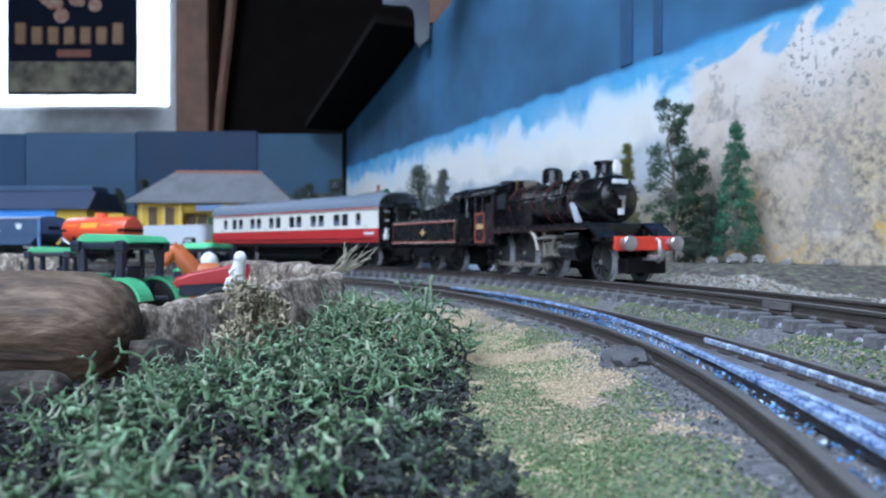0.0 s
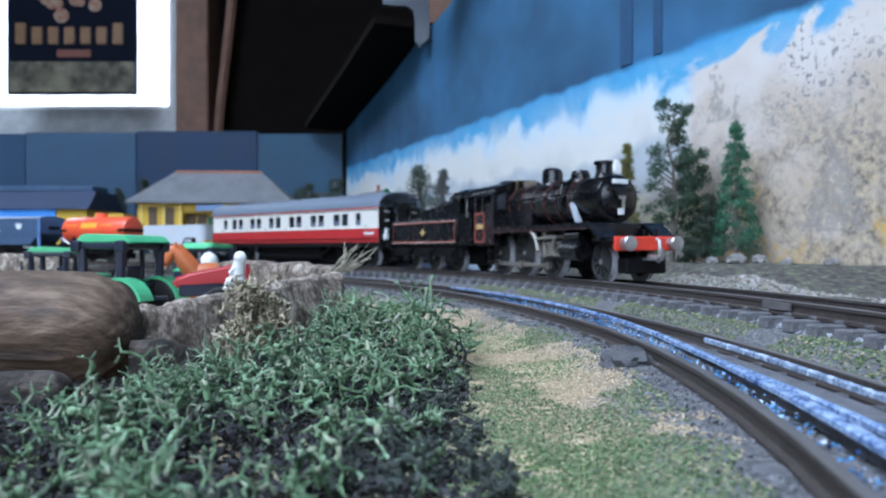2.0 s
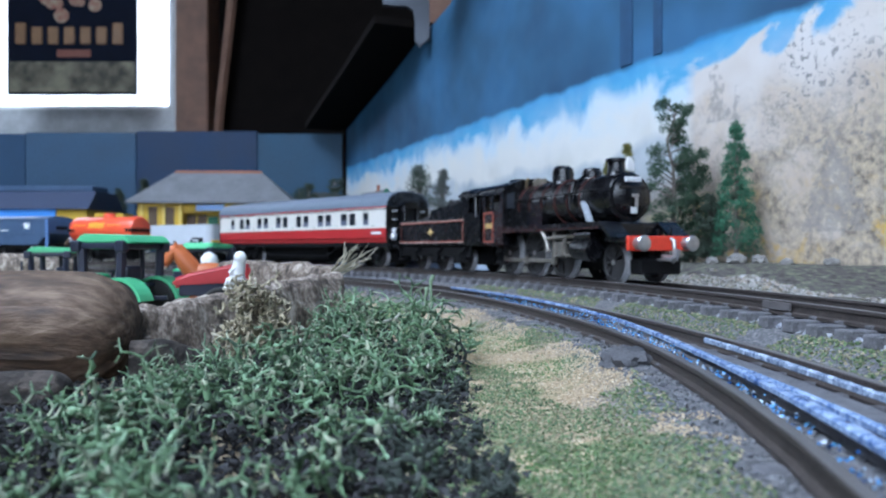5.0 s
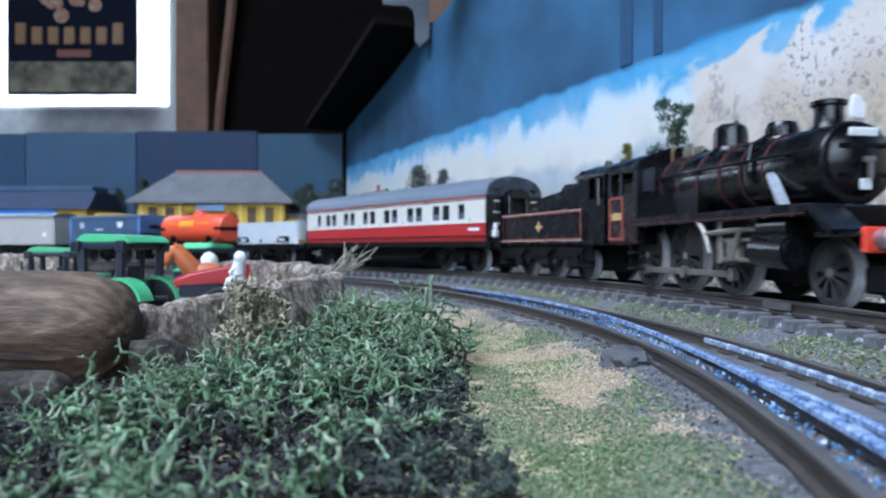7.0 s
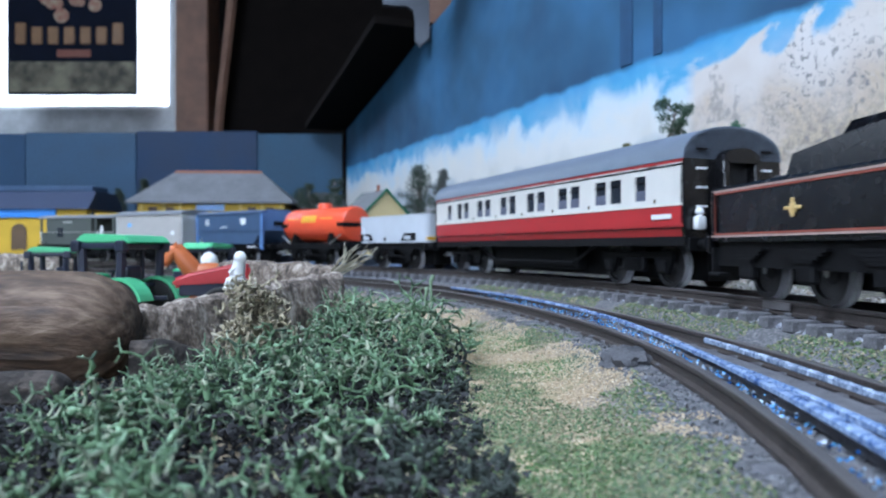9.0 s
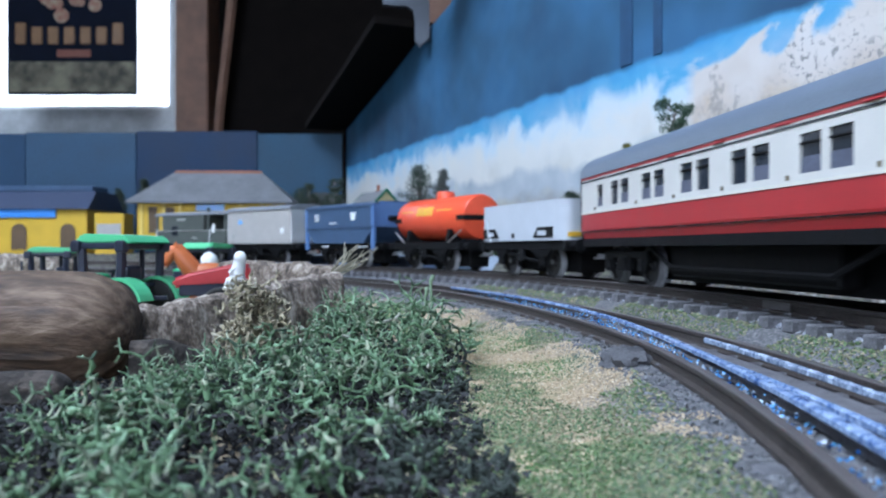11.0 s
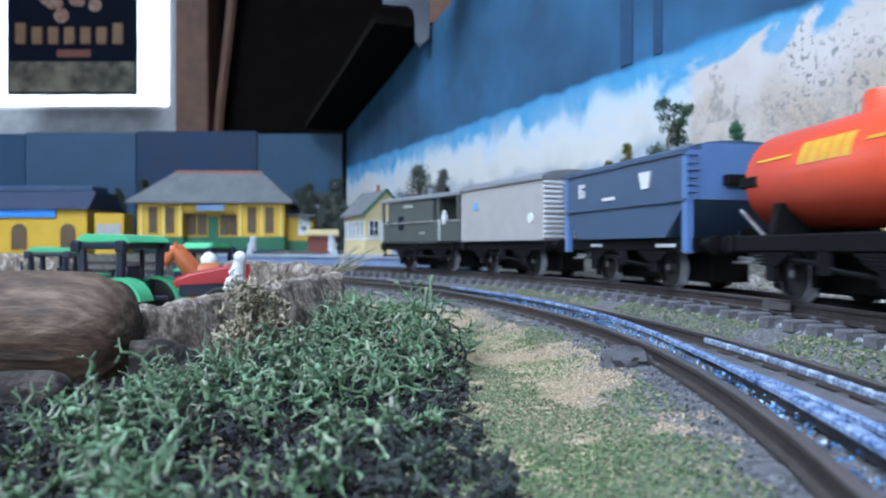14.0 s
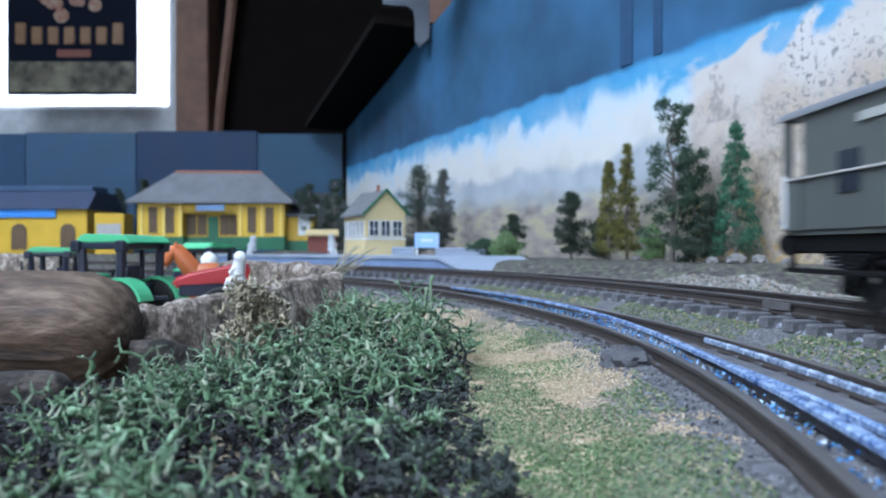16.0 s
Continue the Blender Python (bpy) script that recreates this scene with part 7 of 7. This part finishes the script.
def station():
    v = thing("station_building", "yellow model station with grey hipped roof and green base", "building", m=mm(-252, 838, 2, 3))
    L, W, z0, H = 78, 34, 12, 60
    bm = M()
    box(bm, -L, -L + 48, -W, W, z0 + 10, H)
    box(bm, L - 50, L, -W, W, z0 + 10, H)
    box(bm, -L + 48, L - 50, -W + 12, W, z0 + 10, H)
    part("wall", bm, ST_YELLOW, v)
    bm = M()
    box(bm, -L - 0.6, -L + 48.6, -W - 0.6, W, z0 - 4, z0 + 10)
    box(bm, L - 50.6, L + 0.6, -W - 0.6, W, z0 - 4, z0 + 10)
    box(bm, -L + 48, L - 50, -W + 11.4, W, z0 - 4, z0 + 10)
    part("base", bm, ST_GREEN, v, "dark green painted base")
    bm = M()
    e, r, top = L + 10, 48, 95
    vs = [bm.verts.new(p) for p in ((-e, -W - 8, H), (e, -W - 8, H), (e, W + 8, H), (-e, W + 8, H), (-r, 0, top), (r, 0, top), (-e, -W - 8, H - 2), (e, -W - 8, H - 2), (e, W + 8, H - 2), (-e, W + 8, H - 2))]
    for f in ((0, 1, 5, 4), (1, 2, 5), (2, 3, 4, 5), (3, 0, 4), (6, 7, 1, 0), (7, 8, 2, 1), (8, 9, 3, 2), (9, 6, 0, 3), (9, 8, 7, 6)):
        bm.faces.new([vs[i] for i in f])
    bmesh.ops.recalc_face_normals(bm, faces=bm.faces[:])
    roof = part("roof", bm, SLATE, v, "grey slate hipped roof")
    bm = M()
    cyl(bm, (-r, 0, top), (r, 0, top), 1.7, None, 8)
    part("ridge_tiles", bm, RIDGE, roof, "terracotta ridge tiles")
    for x0 in (-L + 12, -L + 30, L - 39, L - 20):
        window_part(v, x0, x0 + 9, 26, 54, -W, 1, "y", ST_BROWN, ST_BROWN)
    for x0 in (-L + 3, -L + 26.5, -L + 44, L - 48, L - 25, L - 5):
        bm = M()
        box(bm, x0, x0 + 3, -W - 1.2, -W, z0 + 10, H)
        part("pilaster", bm, mat_yellow_light, v, "pale yellow pilaster")
    bm = M()
    box(bm, -L + 48, L - 50, -W + 2, -W + 4, 48, 58)
    part("canopy_board", bm, ST_YELLOW, v)
    for x0 in (-29, -17.5, 7, 17.5):
        window_part(v, x0, x0 + 10, 24, 46, -W + 12, 2, "y", ST_BROWN, ST_BROWN)
    bm = M()
    box(bm, -6, 5, -W + 11, -W + 12.4, 14, 44)
    part("door", bm, ST_GREEN, v, "dark green door")
    bm = M()
    box(bm, -16, 14, -W - 1, -W + 1.5, 50, 57, 0.4)
    part("name_board", bm, SIGNB, v, "pale blue name board with no readable words")
    v2 = thing("station_annexe", "small yellow lean-to beside the station", "building", m=mm(-159, 846, 2, 3))
    bm = M()
    box(bm, -14, 14, -22, 22, 8, 46)
    part("wall", bm, ST_YELLOW, v2)
    bm = M()
    box(bm, -14.6, 14.6, -22.6, 22, 6, 18)
    part("base", bm, ST_GREEN, v2)
    bm = M()
    prism(bm, [(-26, 44), (24, 58), (24, 60), (-26, 46)], "x", -16, 16)
    part("roof", bm, SLATE, v2)
    window_part(v2, -2, 11, 24, 44, -22, 1, "y", PRINT_WHITE)


mat_yellow_light = mat("light_yellow_paint", (0.74, 0.55, 0.12), 0.55, 0, 0.12, 50, 0.05)
station()


def goods_shed():
    v = thing("goods_shed", "long ochre-yellow shed with blue sign strips", "building", m=mm(-505, 915, 2, 0))
    bm = M()
    box(bm, -150, 82, -30, 60, 0, 58)
    part("wall", bm, ST_YELLOW, v)
    bm = M()
    prism(bm, [(-36, 56), (66, 56), (40, 78), (-14, 78)], "x", -154, 86)
    part("roof", bm, mat("dark_blue_grey_roof", (0.035, 0.05, 0.1), 0.6, 0, 0.2, 40, 0.2), v, "dark blue-grey roof")
    bm = M()
    box(bm, -48, 46, -33, -30, 46, 58, 0.5)
    part("sign_strip", bm, SIGNBLUE, v, "plain blue sign strip")
    bm = M()
    box(bm, -100, -46, -36, -33, 16, 28, 0.5)
    part("sign_strip", bm, SIGNBLUE, v, "plain blue sign strip")
    for x in (-56, 2, 60):
        bm = M()
        pts = [(x - 9, 8), (x - 9, 30)] + [(x + 9 * math.cos(math.pi * (1 - k / 8)), 30 + 9 * math.sin(math.pi * k / 8)) for k in range(1, 8)] + [(x + 9, 30), (x + 9, 8)]
        prism(bm, pts, "y", -31, -29)
        part("arched_doorway", bm, ST_BROWN, v, "dark arched doorway")
    v = thing("ticket_hut", "small yellow hut with a grey front", "hut", m=mm(-388, 880, 2, 0))
    bm = M()
    box(bm, -17, 17, -14, 14, 0, 50, 0.5)
    part("wall", bm, ST_YELLOW, v)
    bm = M()
    box(bm, -14, 14, -15, -14, 10, 38)
    part("front", bm, VAN_GREY, v)
    v = thing("far_building", "dull flat-roofed building against the end boards", "building", m=mm(-560, 1080, 0, 0))
    bm = M()
    box(bm, -70, 60, -20, 20, 0, 92, 0.8)
    part("wall", bm, mat("dull_tan_wall", (0.09, 0.08, 0.075), 0.7, 0, 0.2, 40, 0.1), v)
    bm = M()
    box(bm, -74, 64, -24, 24, 92, 100, 0.8)
    part("roof", bm, HOPPER_BLUE, v)
    v = thing("hut", "small brick-red hut with a cream roof", "hut", m=mm(-112, 690, 0, 10))
    bm = M()
    box(bm, -13, 13, -10, 10, 0, 24)
    part("wall", bm, mat("brick_red_wall", (0.2, 0.06, 0.045), 0.75, 0, 0.3, 60, 0.2), v)
    bm = M()
    prism(bm, [(-12, 23), (12, 23), (12, 25), (0, 29), (-12, 25)], "x", -15, 15)
    part("roof", bm, ST_CREAM, v)
    v = thing("notice_board", "pale blue notice board on posts by the platform", "notice board", m=mm(-13, 598, 6, -4))
    bm = M()
    box(bm, -10, 10, -0.6, 0.6, 6, 18, 0.3)
    b = part("board", bm, SIGNB, v)
    bm = M()
    box(bm, -5, 5, -0.9, -0.5, 11, 13)
    part("lettering_bar", bm, PRINT_WHITE, b)
    for x in (-8, 8):
        bm = M()
        box(bm, x - 0.7, x + 0.7, -0.6, 0.6, -2, 18)
        part("post", bm, PRINT_WHITE, v)
    for x, y, w, h, rz in ((8, 566, 14, 7, 5), (24, 560, 8, 6, -15), (-32, 600, 9, 5, 10)):
        bm = M()
        box(bm, -w, w, -4, 4, 0, h, 0.6)
        prism(bm, [(-4.4, h), (4.4, h), (0, h + 1.6)], "x", -w, w)
        ob = part("crate", bm, PLATTOP)
        ob.matrix_basis = mm(x, y, ground_z(x, y) if x > 0 else 6.2, rz)
        tagged(ob, "whitish low crate beyond the line", "crate", "crates by the platform")


goods_shed()

# ---- trees and shrubs ----
LEAF = {
    "dark": island_mat("dark_foliage", [(0.02, 0.035, 0.025), (0.04, 0.06, 0.04), (0.03, 0.05, 0.03), (0.07, 0.085, 0.06)], 0.85),
    "pine": island_mat("pine_foliage", [(0.025, 0.06, 0.035), (0.05, 0.095, 0.05), (0.035, 0.075, 0.05), (0.09, 0.13, 0.075)], 0.85),
    "olive": island_mat("olive_foliage", [(0.17, 0.16, 0.03), (0.25, 0.22, 0.05), (0.1, 0.11, 0.03), (0.06, 0.07, 0.03)], 0.85),
    "fir": island_mat("fir_foliage", [(0.03, 0.14, 0.075), (0.055, 0.2, 0.11), (0.04, 0.1, 0.06), (0.1, 0.26, 0.16)], 0.85),
    "light": island_mat("light_green_foliage", [(0.14, 0.24, 0.08), (0.2, 0.32, 0.13), (0.09, 0.16, 0.06), (0.3, 0.38, 0.2)], 0.85),
    "grey": island_mat("grey_foliage", [(0.1, 0.11, 0.1), (0.16, 0.17, 0.16), (0.07, 0.08, 0.07)], 0.85),
}
TRUNK = mat("pale_twig_trunk", (0.16, 0.14, 0.12), 0.85, 0, 0.4, 300, 0.5)


def clump(st, rnd, c, r, n, size):
    for i in range(n):
        d = rvec(rnd).normalized()
        p = Vector(c) + Vector((d.x, d.y, d.z * 0.75)) * r * rnd.random() ** 0.4
        st.blade(p, rvec(rnd).normalized() * size * rnd.uniform(0.7, 1.5), rvec(rnd).normalized(), size * 0.45)


def tree(label, x, y, top, kind, shape, width, seed, base=None, name="tree"):
    rnd = random.Random(seed)
    z0 = ground_z(x, y) - 0.5 if base is None else base
    v = thing(name, label, "tree" if name == "tree" else "shrub", m=mm(x, y, z0))
    h = top - z0
    tr, st = Strands(), Strands()
    if name == "tree":
        bend = [Vector((rnd.gauss(0, 0.6) * k, rnd.gauss(0, 0.6) * k, h * 0.94 * k / 5)) for k in range(6)]
        tr.line(bend, max(0.9, h * 0.02), 0.4, 7)
    if shape == "cone":
        for k in range(int(h * 1.9)):
            u = 0.1 + 0.9 * rnd.random()
            w = width * (1 - u) ** 0.8 * rnd.uniform(0.75, 1.05) + 0.8
            a = rnd.uniform(0, 6.28)
            c = Vector((w * math.cos(a) * 0.8, w * math.sin(a) * 0.8, h * u - w * 0.15))
            tr.line([Vector((0, 0, h * u)), c], 0.35, 0.15, 4)
            clump(st, rnd, c, 1.8 + w * 0.25, 42, 1.25)
    elif shape == "pine":
        for k in range(46):
            u = 0.14 + 0.86 * (k + rnd.random()) / 46
            w = width * (0.5 + 0.7 * rnd.random()) * (1.15 - 0.55 * u)
            a = rnd.uniform(0, 6.28)
            c = Vector((w * math.cos(a), w * math.sin(a) * 0.7, h * u + rnd.uniform(-2, 2)))
            tr.line([Vector((0, 0, h * u - 4)), (c + Vector((0, 0, h * u - 3))) / 2, c], 0.55, 0.2, 5)
            clump(st, rnd, c, rnd.uniform(3.2, 5.8), 140, 1.25)
    else:
        for k in range(int(22 + h * 0.9)):
            u = rnd.random()
            w = width * math.sqrt(max(0.05, 1 - (2 * u - 0.85) ** 2)) * rnd.random() ** 0.5
            a = rnd.uniform(0, 6.28)
            c = Vector((w * math.cos(a), w * math.sin(a), h * (0.12 + 0.85 * u)))
            tr.line([Vector((0, 0, c.z * 0.5)), (c + Vector((0, 0, c.z * 0.8))) / 2, c], 0.5, 0.18, 4)
            clump(st, rnd, c, width * rnd.uniform(0.25, 0.42), 75, 1.35)
    tr.make("trunk", TRUNK, v)
    st.make("crown", LEAF[kind], v, False)
    return v


tree("dark model tree beside the signal cabin", -21, 660, 84, "dark", "round", 19, 1)
tree("grey-green model tree behind the signal cabin", 0, 700, 86, "grey", "round", 11, 2)
tree("dark leafy shrub on the bank", 54, 575, 38, "dark", "round", 9, 3, name="shrub")
tree("dark green tree leaning on the bank", 86, 500, 50, "dark", "round", 11, 4)
tree("dark spreading shrub on the bank", 101, 490, 30, "dark", "round", 13, 5, name="shrub")
tree("olive-yellow slender model tree", 105, 472, 66, "olive", "cone", 9, 6)
tree("tall olive-yellow model tree", 116, 470, 77, "olive", "cone", 9, 7)
tree("light green low shrub on the bank", 128, 452, 25, "light", "round", 9, 8, name="shrub")
tree("tall open-crowned model pine", 129, 420, 95, "pine", "pine", 13, 9)
tree("small dark green tree behind the pine", 144, 428, 66, "pine", "pine", 10, 10)
tree("green shrub at the pine's foot", 134, 405, 17, "dark", "round", 9, 11, name="shrub")
tree("dark shrub beside the fir", 145, 402, 40, "dark", "round", 8, 12, name="shrub")
tree("bright green conical model fir", 155, 394, 78, "fir", "cone", 14, 13)
tree("dull green shrub by the line", 46, 545, 22, "light", "round", 12, 14, name="shrub")
tree("olive shrub by the line", 30, 560, 18, "pine", "round", 12, 15, name="shrub")
tree("dark model tree beside the station", -150, 830, 84, "dark", "round", 13, 16)
tree("dark bare model tree near the end boards", -125, 860, 92, "dark", "pine", 13, 17)
tree("dark broad tree behind the station hut", -178, 930, 88, "dark", "round", 20, 18)
tree("dark tree behind the goods shed", -395, 985, 105, "dark", "round", 12, 19)
tree("dark low tree behind the goods shed", -430, 990, 92, "dark", "round", 14, 20)
def hill():
    """A dark scrub-covered mound in the corner beside the station."""
    bm = M()
    n = 26
    g = [[bm.verts.new((-240 + 150 * i / n, 960 + 150 * j / n, 0)) for i in range(n + 1)] for j in range(n + 1)]
    for row in g:
        for w in row:
            d = math.hypot((w.co.x + 165) / 72, (w.co.y - 1035) / 72)
            w.co.z = -15 + 105 * max(0.0, 1 - d * d) + 9 * noise.noise(w.co * 0.06) + 4 * noise.noise(w.co * 0.2)
    for j in range(n):
        for i in range(n):
            bm.faces.new((g[j][i], g[j][i + 1], g[j + 1][i + 1], g[j + 1][i]))
    tagged(part("hill", bm, mat("dark_scrub", (0.05, 0.055, 0.05), 0.9, 0, 0.5, 120, 0.6), None, "", True), "dark scrubby hill in the layout's corner", "hill", kind="structure")


hill()
for x, y, s, seed in ((150, 380, 5, 1), (158, 372, 4, 2), (140, 388, 3.4, 3), (168, 364, 3.2, 4), (180, 345, 3.6, 5), (118, 455, 2.6, 7), (60, 560, 3, 8)):
    bm = M()
    bmesh.ops.create_icosphere(bm, subdivisions=3, radius=s)
    for w in bm.verts:
        w.co *= 1 + 0.35 * noise.noise(w.co * (2.2 / s) + Vector((seed * 3, 0, 0)))
        w.co.z *= 0.7
    ob = part("stone", bm, mat("pale_stone", (0.24, 0.23, 0.22), 0.85, 0, 0.4, 200, 0.4) if seed == 1 else bpy.data.materials["pale_stone"], None, "", True)
    ob.matrix_basis = mm(x, y, ground_z(x, y) + s * 0.35)
    tagged(ob, "pale rough stone at the foot of the bank", "stone", "stones along the bank")
bm = M()
bmesh.ops.create_icosphere(bm, subdivisions=3, radius=4.5)
for w in bm.verts:
    w.co *= 1 + 0.4 * noise.noise(w.co * 0.5)
    w.co.z *= 0.6
ob = part("stone", bm, mat("slaty_stone", (0.09, 0.09, 0.1), 0.8, 0, 0.4, 200, 0.5), None, "", True)
ob.matrix_basis = mm(33, 133, ground_z(33, 133) + 0.6)
tagged(ob, "dark slaty stone in the grass", "stone")


def motions():
    times = [0.0, 4.2] + [4.2 + 0.2 * k for k in range(1, 59)] + [16.0]
    for ob, centre, wb in RUN:
        rows = []
        for t in times:
            s = train_s(t) + centre
            a, b = along(s + wb)[0], along(s - wb)[0]
            c = (a + b) / 2
            h = math.atan2(a.y - b.y, a.x - b.x)
            rows.append((t, mm(c.x, c.y, 0, math.degrees(h))))
        walk(ob, rows)
    # the wheels' rows are close enough for the fastest stretch
    fine = [0.0, 4.2]
    t, last = 4.2, train_s(4.2)
    while t < 15.97:
        t += 0.034
        if train_s(t) - last >= 7.5:
            fine.append(round(t, 3))
            last = train_s(t)
    fine.append(16.0)
    for ob, r, x in WHEELS:
        keep = fine if r < 9 else [0.0, 4.2] + fine[2:-1:2] + [16.0]
        walk(ob, [(t, mm(x, 0, r, 0, 0, math.degrees((train_s(t) + 401) / r))) for t in keep])
    for ob, r, throw in RODS:
        keep = [0.0, 4.2] + fine[2:-1] + [16.0]
        rows = []
        for t in keep:
            a = (train_s(t) + 401) / r
            rows.append((t, mm(-throw * math.sin(a), 0, r - throw * math.cos(a))))
        walk(ob, rows)


motions()
